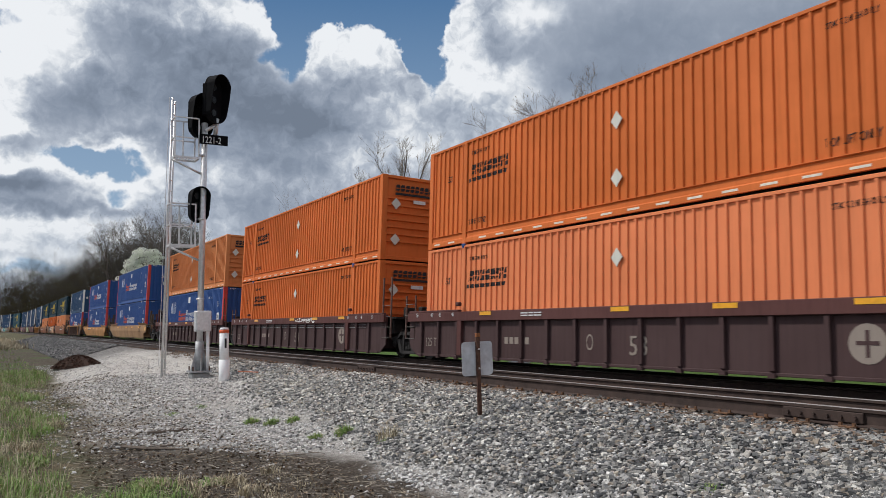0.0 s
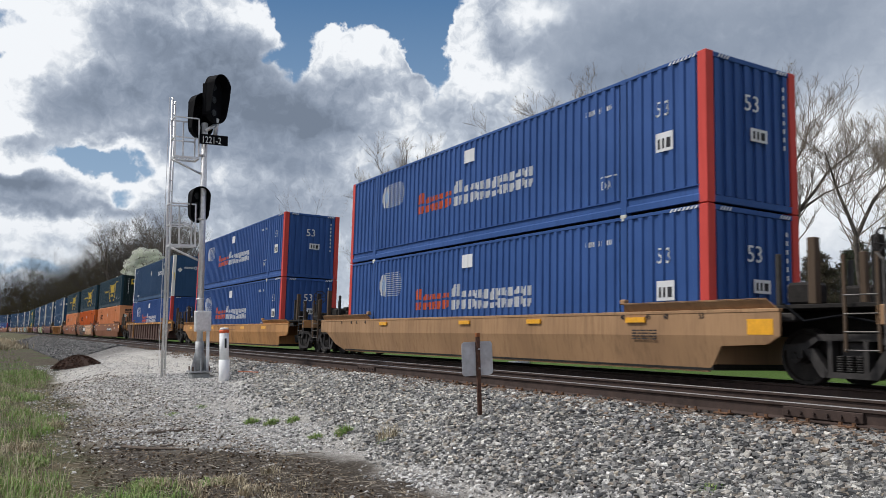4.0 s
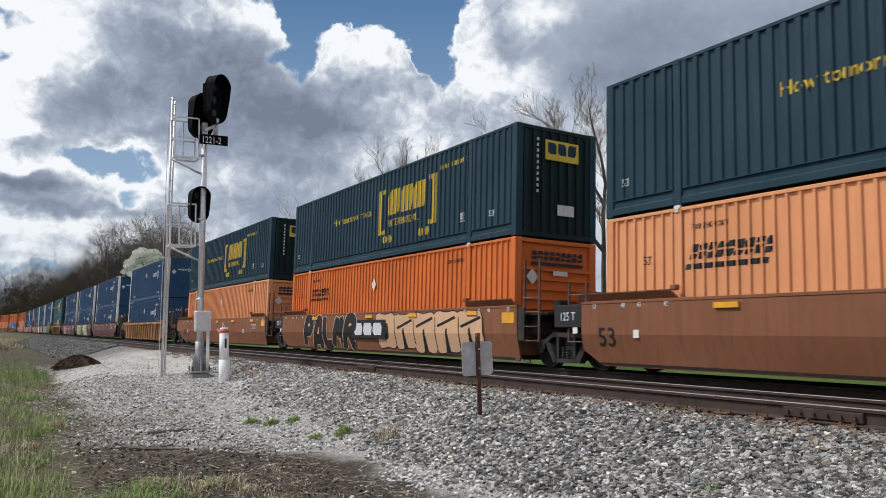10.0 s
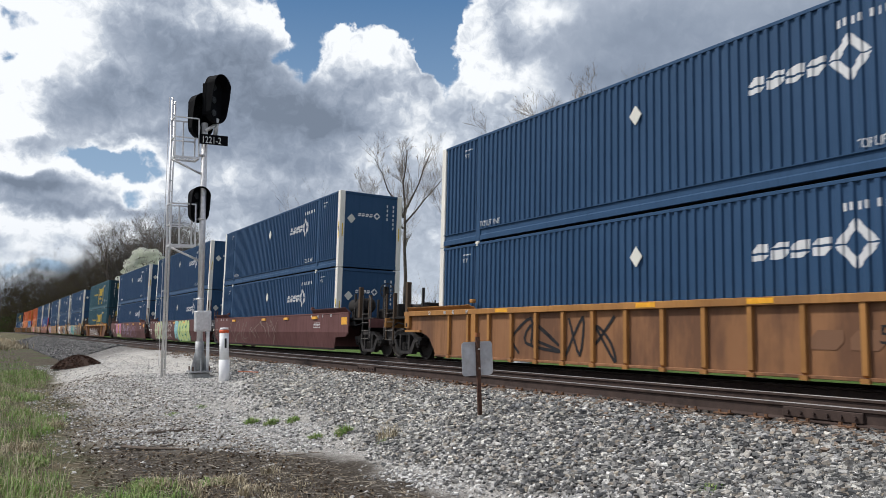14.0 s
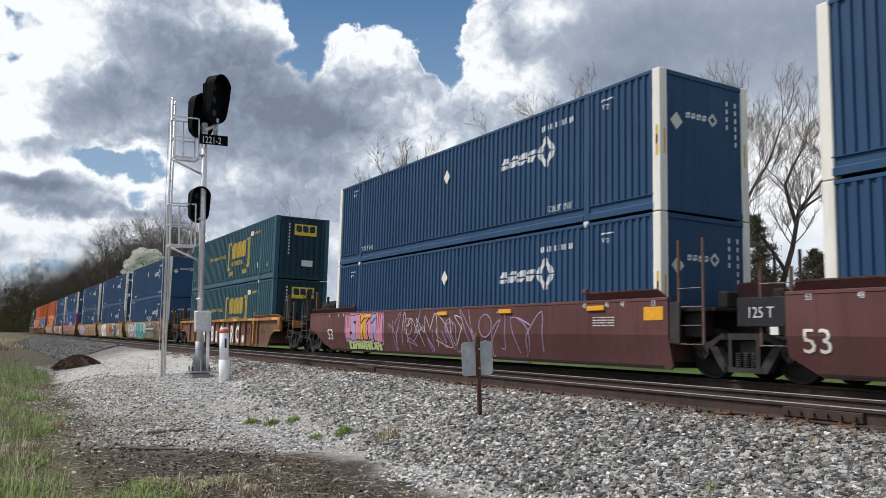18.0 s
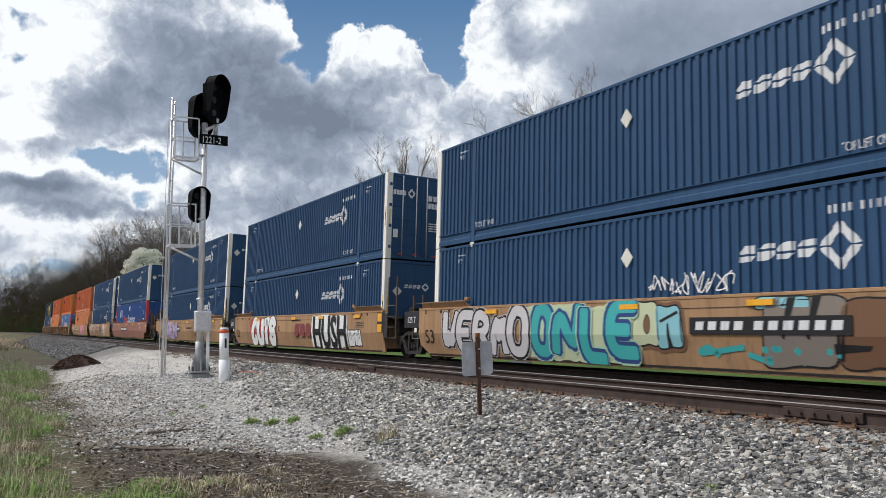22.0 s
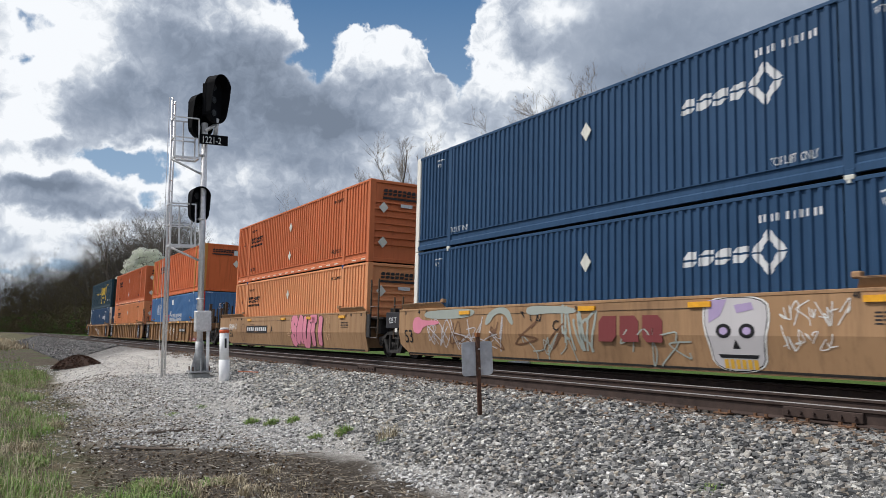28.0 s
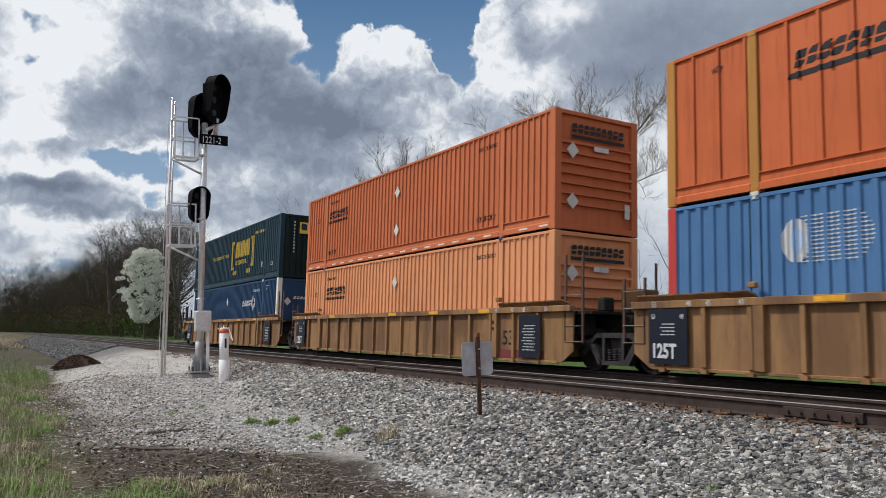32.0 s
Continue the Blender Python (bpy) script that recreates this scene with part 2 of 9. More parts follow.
# ---------------- sky backdrop: drifting cloud deck ----------------
def cloud_material():
    k = Nodes("cloud_deck")
    tc = k.n("ShaderNodeTexCoord").outputs["Object"]
    x, y, z = k.n("ShaderNodeSeparateXYZ", (tc,)).outputs
    # degrees right of the backdrop's middle, and degrees above the horizon
    az = k.math("MULTIPLY", k.math("ARCTAN2", y, x), -57.2958)
    el = k.math("MULTIPLY", k.math("ARCTAN2", z, k.math("SQRT", k.math("ADD", k.math("MULTIPLY", x, x), k.math("MULTIPLY", y, y)))), 57.2958)
    flat = k.n("ShaderNodeCombineXYZ", (az, el, 0.0)).outputs[0]

    def shifted(vec, scale, detail, rough, dx, dy):
        nz = k.n("ShaderNodeTexNoise", {"Vector": vec, "Scale": scale, "Detail": detail, "Roughness": rough}).outputs["Color"]
        off = k.n("ShaderNodeVectorMath", (k.n("ShaderNodeVectorMath", (nz, (0.5, 0.5, 0.5)), operation="SUBTRACT").outputs[0], (dx, dy, 0.0)), operation="MULTIPLY").outputs[0]
        return k.n("ShaderNodeVectorMath", (vec, off), operation="ADD").outputs[0]

    warped = shifted(flat, 0.5, 4.0, 0.52, 3.6, 2.8)

    def blob(cx, cy, rx, ry, turn):
        """A soft oval, half strength at rx, ry."""
        m = k.n("ShaderNodeMapping", {"Vector": warped, "Location": (cx, cy, 0), "Rotation": (0, 0, radians(turn)), "Scale": (2 * rx, 2 * ry, 1)}, vector_type="TEXTURE").outputs[0]
        g = k.n("ShaderNodeTexGradient", (m,), gradient_type="SPHERICAL").outputs["Fac"]
        return k.n("ShaderNodeMapRange", {"Value": g}, interpolation_type="SMOOTHSTEP").outputs[0]

    def total(start, rows):
        out = start
        for cx, cy, rx, ry, turn, w in rows:
            out = k.math("MULTIPLY_ADD", blob(cx, cy, rx, ry, turn), w, out)
        return out

    def lumps(vec, scale, detail):
        d = k.n("ShaderNodeTexVoronoi", {"Vector": vec, "Scale": scale, "Detail": detail, "Roughness": 0.55, "Smoothness": 0.6}, feature="SMOOTH_F1", normalize=True).outputs["Distance"]
        return k.math("SUBTRACT", 0.42, d)

    # the deck is ragged and lumpy, smoother and calmer to the right
    calm = k.n("ShaderNodeMapRange", {"Value": az, "From Min": 4.0, "From Max": 11.0, "To Min": 1.0, "To Max": 0.30}, interpolation_type="SMOOTHSTEP").outputs[0]
    bent = shifted(flat, 0.8, 3.0, 0.5, 1.7, 1.4)
    mass = k.math("SUBTRACT", k.noise(bent, 0.30, 7, 0.55), 0.5)
    puff = lumps(bent, 0.42, 3.0)
    fine = k.math("SUBTRACT", k.noise(bent, 1.1, 6, 0.58), 0.5)

    cover = total(0.40, (
        (-4.8, 23.2, 6.58, 1.98, 0, -2.30),
        (-8.0, 22.3, 2.26, 0.99, 0, -1.30),
        (-0.3, 20.0, 1.48, 2.96, 12, -1.60),
        (-9.8, 18.8, 1.65, 1.40, 20, -1.15),
        (-9.8, 21.7, 1.32, 1.23, 0, -1.00),
        (-23.0, 10.9, 2.72, 0.70, -4, -1.15),
        (-21.7, 8.8, 0.91, 0.58, 0, -0.60),
        (-29.6, 17.1, 0.66, 0.58, 0, -0.70),
        (-28.9, 19.3, 1.23, 0.58, -20, -0.60),
        (-27.6, 3.7, 4.94, 0.58, 0, -0.60),
        (-22.5, 4.6, 2.47, 0.41, 0, -0.30),
        (-5.5, 18.7, 2.96, 2.06, 0, 1.10),
        (-2.5, 17.0, 1.85, 1.65, 0, 0.60),
        (4.3, 20.0, 2.67, 3.09, 0, 0.80),
        (-12.9, 20.2, 2.47, 1.65, 0, 0.50)))
    cover = k.math("MULTIPLY_ADD", mass, 1.2, cover)
    cover = k.math("MULTIPLY_ADD", puff, 0.55, cover)
    cover = k.math("MULTIPLY_ADD", fine, 0.34, cover)

    shade = total(0.46, (
        (-27.4, 18.7, 3.91, 3.09, 10, -0.65),
        (-29.4, 13.9, 1.65, 2.06, 0, -0.50),
        (-29.8, 11.7, 2.47, 1.44, 0, -0.30),
        (-6.1, 19.7, 2.55, 1.56, 0, -0.48),
        (-3.1, 20.0, 1.44, 1.44, 0, -0.35),
        (-3.4, 15.5, 2.47, 1.44, -25, -0.20),
        (2.6, 20.1, 1.65, 2.55, 0, -0.36),
        (8.1, 21.7, 2.06, 0.91, 0, -0.50),
        (5.1, 16.9, 2.88, 1.23, 0, -0.42),
        (-20.8, 10.2, 1.85, 1.32, 30, -0.50),
        (-24.0, 9.5, 1.85, 0.58, 0, -0.40),
        (-27.8, 10.4, 2.47, 0.49, 0, -0.35),
        (-21.8, 12.0, 1.65, 0.45, 0, -0.35),
        (-12.7, 21.0, 3.50, 0.82, -8, -0.45),
        (-18.4, 20.7, 3.29, 0.37, -8, -0.25),
        (-15.5, 7.6, 1.65, 0.91, 0, -0.12),
        (-12.6, 8.3, 3.91, 1.65, 0, 0.26),
        (-26.7, 6.6, 4.94, 0.62, 0, -0.40),
        (-18.9, 6.0, 3.29, 0.66, 0, -0.20),
        (-0.7, 13.2, 3.09, 1.65, -20, -0.25),
        (-27.6, 5.0, 4.94, 0.41, 0, -0.30),
        (-19.5, 17.7, 4.73, 2.47, 0, 0.22),
        (-12.1, 15.3, 4.73, 1.98, -8, 0.44),
        (-8.0, 14.1, 3.29, 1.32, -8, 0.40),
        (-25.6, 15.1, 4.53, 1.32, 8, 0.42),
        (-17.9, 14.4, 4.94, 1.73, 0, 0.22),
        (-14.5, 18.4, 3.50, 1.65, 0, 0.28),
        (-20.3, 20.1, 3.70, 1.65, 0, 0.26),
        (-28.2, 11.5, 1.85, 0.53, 0, 0.40),
        (-26.4, 8.8, 3.50, 0.74, 0, 0.50),
        (-29.1, 9.4, 1.85, 0.74, 0, 0.30),
        (-13.2, 12.0, 3.91, 1.15, -4, 0.32),
        (-9.4, 11.0, 2.47, 0.74, 0, 0.18),
        (-5.1, 16.6, 2.26, 0.91, 0, 0.26),
        (5.3, 19.0, 2.47, 0.82, 0, 0.20),
        (0.8, 14.4, 3.70, 1.15, 0, 0.14),
        (13.8, 19.2, 4.32, 2.47, 0, 0.24),
        (21.1, 19.0, 6.17, 2.88, 0, 0.24),
        (25.9, 15.1, 5.35, 2.47, 0, 0.14),
        (11.7, 16.7, 2.88, 1.15, 0, 0.26),
        (28.2, 19.6, 3.70, 1.65, 0, 0.16),
        (-25.7, 7.7, 4.53, 0.37, 0, 0.30),
        (-20.9, 12.8, 2.47, 0.49, 0, 0.20),
        (21.7, 8.8, 10.70, 4.53, 0, -0.38),
        (27.9, 9.0, 5.35, 4.94, 0, -0.26),
        (15.1, 12.0, 4.94, 2.47, 0, -0.15),
        (-28.4, 10.1, 3.70, 0.33, 0, -0.30),
        (-28.8, 12.5, 2.47, 0.41, 0, -0.30),
        (-24.7, 8.5, 3.29, 0.29, 0, -0.25),
        (-14.8, 9.6, 3.70, 1.03, 0, -0.12)))
    rough = k.math("MULTIPLY_ADD", mass, -1.15, k.math("MULTIPLY_ADD", puff, -0.60, k.math("MULTIPLY", fine, -0.85)))
    # the shaded bellies are soft, the sunlit heads crisp
    soft = k.n("ShaderNodeMapRange", {"Value": shade, "From Min": 0.35, "From Max": 0.85, "To Min": 1.0, "To Max": 0.78}, interpolation_type="SMOOTHSTEP").outputs[0]
    shade = k.math("MULTIPLY_ADD", rough, k.math("MULTIPLY", calm, soft), shade)
    # thin cloud at the rims of the gaps lets the sun through
    rim = k.n("ShaderNodeMapRange", {"Value": cover, "From Min": 0.45, "From Max": 0.05}, interpolation_type="SMOOTHSTEP").outputs[0]
    shade = k.math("MULTIPLY_ADD", rim, -0.26, shade)
    # paler low over the woods
    low = k.n("ShaderNodeMapRange", {"Value": el, "From Min": 9.0, "From Max": 2.0}, interpolation_type="SMOOTHSTEP").outputs[0]
    ramp = k.n("ShaderNodeValToRGB", (shade,))
    els = ramp.color_ramp.elements
    tones = ((0.0, (0.97, 1.0, 1.04)), (0.14, (0.78, 0.825, 0.885)), (0.33, (0.520, 0.580, 0.675)), (0.52, (0.38, 0.437, 0.535)), (0.75, (0.278, 0.333, 0.428)), (1.0, (0.195, 0.24, 0.315)))
    while len(els) < len(tones):
        els.new(0.5)
    for e, (p, c) in zip(els, tones):
        e.position, e.color = p, (*c, 1)
    col = k.mix(k.math("MULTIPLY", low, 0.35), ramp.outputs[0], (0.60, 0.67, 0.76))
    blue = k.mix(k.ramp(el, 3.0, 24.0), (0.40, 0.55, 0.72), (0.085, 0.20, 0.40))
    gap = k.n("ShaderNodeMapRange", {"Value": cover, "From Min": 0.20, "From Max": -0.16}, interpolation_type="SMOOTHSTEP").outputs[0]
    col = k.mix(gap, col, blue)
    em = k.n("ShaderNodeEmission", {"Color": col, "Strength": 0.88})
    k.t.links.new(em.outputs[0], k.out.inputs["Surface"])
    return k.mat


def build_sky():
    """A shell of distant cloud, far behind everything, that turns slowly with the wind."""
    verts, faces = [], []
    na, ne, r = 60, 24, 2600.0
    for j in range(ne + 1):
        e = radians(-3.0 + 43.0 * j / ne)
        for i in range(na + 1):
            a = radians(-45 + 90 * i / na)
            verts.append((r * math.cos(e) * math.cos(a), r * math.cos(e) * math.sin(a), r * math.sin(e)))
    for j in range(ne):
        for i in range(na):
            q = j * (na + 1) + i
            faces.append((q, q + na + 1, q + na + 2, q + 1))
    ob = new("backdrop", mesh_of("backdrop", verts, faces, cloud_material(), True))
    return tagged(ob, "sky of broken grey and white cloud with gaps of blue", "sky", kind="structure")


backdrop = build_sky()

# ---------------- ground ----------------
def smooth(a, b, x):
    t = np.clip((x - a) / (b - a), 0, 1)
    return t * t * (3 - 2 * t)


def lump(x, y, f, amp):
    return amp * (np.sin(x * f + 1.3) * np.cos(y * f * 1.17 + 0.4) + 0.5 * np.sin(x * f * 2.3 + y * f * 1.9) + 0.35 * np.cos(x * f * 4.1 - y * f * 3.3 + 2.0))


BED_Y = (-900, 3.9, 4.4, 6.35, 6.75, 9.8, 10.4, 10.9, 14.3, 15.2, 16.6, 18.5, 40, 900)
BED_Z = (0, 0.0, 0.05, 0.60, 0.665, 0.545, 0.42, 0.42, 0.41, 0.38, -0.1, -0.32, -0.4, 0.5)


def ground_z(x, y):
    """Height of the ground: dirt, ballast shoulder, two track beds, the stone pad by the signal."""
    x, y = np.asarray(x, float), np.asarray(y, float)
    off = -np.minimum(0.0, np.clip(x, -650, 0) + 250.0) ** 2 / 1120.0
    z = np.interp(y - off, BED_Y, BED_Z)
    pad = 0.335 * smooth(-44, -31, x) * smooth(-14.5, -20, x) * smooth(1.7, 4.2, y) * smooth(7.5, 6.2, y)
    z = np.maximum(z, pad)
    z = z + lump(x, y, 1.1, 0.016) + lump(x, y, 0.23, 0.03) * smooth(4.2, 2.5, y)
    z = z + 0.12 * smooth(0.9, -0.6, y)
    return z + GRADE * np.clip(x, -650, 80)


def gz(x, y):
    return float(ground_z(x, y))


def ground_material():
    k = Nodes("trackside_ground")
    pos = k.n("ShaderNodeNewGeometry").outputs["Position"]
    wobble = k.n("ShaderNodeTexNoise", {"Vector": pos, "Scale": 0.8, "Detail": 5.0, "Roughness": 0.6}).outputs["Color"]
    shift = k.n("ShaderNodeVectorMath", (k.n("ShaderNodeVectorMath", (wobble, (0.5, 0.5, 0.5)), operation="SUBTRACT").outputs[0], (3.6, 1.7, 0.0)), operation="MULTIPLY").outputs[0]
    p = k.n("ShaderNodeVectorMath", (pos, shift), operation="ADD").outputs[0]
    x, y, z = k.n("ShaderNodeSeparateXYZ", (p,)).outputs
    g1, g2, g3 = k.noise(pos, 26, 6, 0.7), k.noise(pos, 90, 4, 0.7), k.noise(pos, 2.2, 5, 0.6)
    vor = k.n("ShaderNodeTexVoronoi", {"Vector": pos, "Scale": 34.0}).outputs
    vor_far = k.n("ShaderNodeTexVoronoi", {"Vector": pos, "Scale": 17.0}).outputs
    bw = k.n("ShaderNodeRGBToBW", (vor["Color"],)).outputs[0]
    bw2 = k.n("ShaderNodeRGBToBW", (vor_far["Color"],)).outputs[0]
    stone = k.mix(bw, (0.045, 0.043, 0.041), (0.30, 0.293, 0.283))
    stone = k.mix(k.ramp(bw2, 0.2, 0.8), k.mix(0.5, stone, (0.10, 0.10, 0.104)), stone)
    stone = k.mix(k.math("MULTIPLY", k.ramp(g3, 0.4, 0.75), 0.5), stone, (0.33, 0.31, 0.28))
    grit = k.mix(k.ramp(g2, 0.36, 0.66), (0.15, 0.142, 0.130), (0.64, 0.62, 0.585))
    grit = k.mix(k.math("MULTIPLY", k.ramp(g1, 0.52, 0.66), 0.7), grit, (0.13, 0.115, 0.098))
    dirt = k.mix(k.ramp(g1, 0.36, 0.66), (0.030, 0.024, 0.019), (0.095, 0.080, 0.064))
    dirt = k.mix(k.math("MULTIPLY", k.ramp(bw, 0.7, 0.9), 0.6), dirt, (0.30, 0.28, 0.25))
    soil = k.mix(k.ramp(g3, 0.38, 0.66), (0.060, 0.066, 0.032), (0.130, 0.105, 0.068))
    green = k.mix(k.ramp(g1, 0.3, 0.7), (0.050, 0.098, 0.022), (0.095, 0.155, 0.036))

    def band(v, a, b):
        return k.n("ShaderNodeMapRange", {"Value": v, "From Min": a, "From Max": b}, interpolation_type="SMOOTHSTEP").outputs[0]

    toe = k.math("SUBTRACT", y, k.math("MAXIMUM", k.math("MULTIPLY", k.math("ADD", x, 10.5), -0.13), 0.0))
    col = k.mix(band(toe, 4.5, 5.1), grit, stone)
    blot = k.noise(pos, 1.3, 5, 0.65)
    col = k.mix(k.math("MULTIPLY", k.math("MULTIPLY", k.ramp(blot, 0.50, 0.60), 0.75), band(y, 3.9, 3.0)), col, dirt)
    trod = k.mix(k.ramp(g1, 0.34, 0.66), (0.075, 0.062, 0.048), (0.25, 0.225, 0.19))
    col = k.mix(k.math("MULTIPLY", band(k.math("SUBTRACT", y, k.math("MULTIPLY", k.ramp(blot, 0.35, 0.65), 1.3)), 2.4, 1.3), 0.85), col, trod)
    # ballast and earth farther along the line
    away = k.mix(k.ramp(k.noise(pos, 7.0, 5, 0.75), 0.40, 0.62), (0.085, 0.080, 0.075), (0.27, 0.26, 0.25))
    col = k.mix(band(x, -36.0, -44.0), col, k.mix(band(y, 3.2, 4.2), k.mix(k.ramp(blot, 0.4, 0.6), (0.085, 0.068, 0.048), (0.17, 0.145, 0.105)), away))
    # dark dirty ballast under both tracks; the train's shade is in this colour too
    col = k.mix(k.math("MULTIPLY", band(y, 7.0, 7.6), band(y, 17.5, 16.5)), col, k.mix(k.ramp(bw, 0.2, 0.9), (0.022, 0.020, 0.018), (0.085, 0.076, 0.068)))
    # trodden dark dirt near the camera
    patch = k.math("MULTIPLY", k.math("MULTIPLY", band(k.math("SUBTRACT", y, x), 14.9, 13.9), band(y, 4.5, 3.9)), k.math("MULTIPLY", band(x, -3.0, -5.0), band(x, -13.2, -12.2)))
    col = k.mix(patch, col, dirt)
    # pale crushed stone pad below the signal
    pad = k.math("MULTIPLY", k.math("MULTIPLY", band(x, -46, -36), band(x, -14, -20)), k.math("MULTIPLY", band(y, 1.5, 2.4), band(y, 6.6, 5.6)))
    col = k.mix(k.math("MULTIPLY", pad, 0.85), col, k.mix(k.ramp(g2, 0.2, 0.8), (0.36, 0.342, 0.312), (0.64, 0.615, 0.57)))
    verge = band(k.math("ADD", y, k.math("MULTIPLY", x, 0.055)), 1.05, 0.25)
    col = k.mix(verge, col, soil)
    wayside = k.math("MULTIPLY", band(x, -31, -37), band(y, 4.6, 3.6))
    earth = k.mix(k.ramp(g1, 0.35, 0.65), (0.045, 0.037, 0.028), (0.115, 0.094, 0.070))
    earth = k.mix(k.math("MULTIPLY", k.ramp(k.noise(pos, 0.35, 4, 0.6), 0.52, 0.60), 0.7), earth, (0.075, 0.115, 0.035))
    col = k.mix(wayside, col, earth)
    # fields beyond the line and the bare lot far off
    col = k.mix(band(y, 15.6, 17.0), col, green)
    lot = k.math("MULTIPLY", k.math("MULTIPLY", band(x, -92, -112), band(x, -200, -170)), band(y, 3.6, 2.8))
    col = k.mix(lot, col, (0.42, 0.34, 0.23))
    k.set("Base Color", col)
    k.set("Roughness", 0.92)
    k.set("Specular IOR Level", 0.15)
    h = k.math("ADD", k.math("MULTIPLY", vor["Distance"], -1.3), k.math("MULTIPLY", g2, 0.6))
    k.bump(h, 0.75, 0.025)
    return k.mat


def build_ground():
    def lines(spans):
        out = []
        for a, b, st in spans:
            out += list(np.arange(a, b, st))
        return np.array(out)
    xs = np.concatenate([lines([(-3000, -700, 230), (-700, -120, 8), (-120, -40, 1.6), (-40, -2, 0.14), (-2, 12, 0.5), (12, 90, 6), (90, 3000, 250)]), [3000]])
    ys = np.concatenate([lines([(-3000, -60, 245), (-60, -4, 4), (-4, 0.4, 0.4), (0.4, 7.2, 0.12), (7.2, 18.6, 0.5), (18.6, 60, 4), (60, 3000, 245)]), [3000]])
    gx, gy = np.meshgrid(xs, ys)
    zz = ground_z(gx, gy)
    fine = (gx > -42) & (gx < 0) & (gy > 0) & (gy < 7.2)
    zz = zz + np.where(fine, np.random.uniform(-0.011, 0.011, gx.shape), 0)
    far = smooth(300, 1500, np.hypot(gx, gy))
    zz = zz * (1 - far) + 0.4 * far
    v = np.stack([gx.ravel(), gy.ravel(), zz.ravel()], 1)
    nx = len(xs)
    j, i = np.meshgrid(np.arange(len(ys) - 1), np.arange(nx - 1), indexing="ij")
    q = (j * nx + i).ravel()
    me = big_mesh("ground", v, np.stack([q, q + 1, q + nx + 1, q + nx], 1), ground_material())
    for pgn in me.polygons:
        pgn.use_smooth = True
    return tagged(new("ground", me), "dirt, crushed stone, ballast and grassy verge beside the railway", "ground", kind="structure")


GROUND = build_ground()

# ---------------- loose stone ----------------
def stone_field(name, label, mat, pts, sizes, flat=0.7, lift=0.35):
    """Many uneven stones joined into one heap."""
    rng = np.random.default_rng(len(pts))
    cube = np.array([(-1, -1, -1), (1, -1, -1), (1, 1, -1), (-1, 1, -1), (-1, -1, 1), (1, -1, 1), (1, 1, 1), (-1, 1, 1)], float)
    tri = np.array([(0, 2, 1), (0, 3, 2), (4, 5, 6), (4, 6, 7), (0, 1, 5), (0, 5, 4), (1, 2, 6), (1, 6, 5), (2, 3, 7), (2, 7, 6), (3, 0, 4), (3, 4, 7)])
    n = len(pts)
    v = cube[None] * rng.uniform(0.52, 1.0, (n, 8, 1)) * rng.uniform(0.6, 1.4, (n, 1, 3)) * np.where(cube[None, :, 2:3] > 0, rng.uniform(0.5, 1.0, (n, 1, 1)), 1.0)
    a, b = rng.uniform(0, 6.28, n), rng.uniform(-0.7, 0.7, n)
    ca, sa, cb, sb = np.cos(a)[:, None], np.sin(a)[:, None], np.cos(b)[:, None], np.sin(b)[:, None]
    y1 = v[:, :, 1] * cb - v[:, :, 2] * sb
    z1 = (v[:, :, 1] * sb + v[:, :, 2] * cb) * flat
    x2, y2 = v[:, :, 0] * ca - y1 * sa, v[:, :, 0] * sa + y1 * ca
    w = np.stack([x2, y2, z1], 2) * sizes[:, None, None] * 0.46
    w += pts[:, None, :]
    w[:, :, 2] += (sizes * lift)[:, None]
    f = tri[None] + (np.arange(n) * 8)[:, None, None]
    me = big_mesh(name, w.reshape(-1, 3), f.reshape(-1, 3), mat)
    me.shade_flat()
    return tagged(new(name, me), label, "ballast", kind="stuff")


M_STONE = island("ballast_stone", [(0.051, 0.053, 0.055), (0.251, 0.252, 0.247), (0.464, 0.449, 0.412), (0.101, 0.103, 0.104), (0.666, 0.648, 0.592), (0.120, 0.119, 0.118), (0.745, 0.718, 0.654), (0.442, 0.384, 0.303), (0.272, 0.275, 0.275), (0.071, 0.067, 0.062), (0.907, 0.887, 0.825)], 0.75, 0.3, 45, 0.5)
M_STONE_GREY = island("blue_grey_ballast_stone", [(0.031, 0.034, 0.037), (0.140, 0.142, 0.144), (0.255, 0.250, 0.237), (0.062, 0.065, 0.067), (0.354, 0.345, 0.324), (0.075, 0.076, 0.077), (0.489, 0.470, 0.437), (0.270, 0.225, 0.175), (0.156, 0.160, 0.164), (0.046, 0.043, 0.041), (0.645, 0.630, 0.598)], 0.75, 0.3, 45, 0.5)
# dirty stones about the tracks, coloured darker still for shade beside the train
M_STONE_DARK = island("dirty_shaded_ballast", [(0.035, 0.032, 0.030), (0.075, 0.068, 0.062), (0.050, 0.045, 0.042), (0.11, 0.10, 0.092), (0.17, 0.155, 0.14), (0.06, 0.045, 0.035)], 0.8, 0.2, 45, 0.5)
M_STONE_RUST = island("rust_stained_ballast", [(0.16, 0.10, 0.065), (0.24, 0.19, 0.15), (0.10, 0.065, 0.045), (0.30, 0.24, 0.19), (0.20, 0.18, 0.17)], 0.85, 0.2, 45, 0.5)
M_STONE_FAR = island("grey_ballast_stone", [(0.043, 0.044, 0.048), (0.145, 0.143, 0.140), (0.230, 0.225, 0.217), (0.085, 0.085, 0.085), (0.306, 0.297, 0.285), (0.111, 0.102, 0.093)], 0.8, 0.25, 45, 0.4)
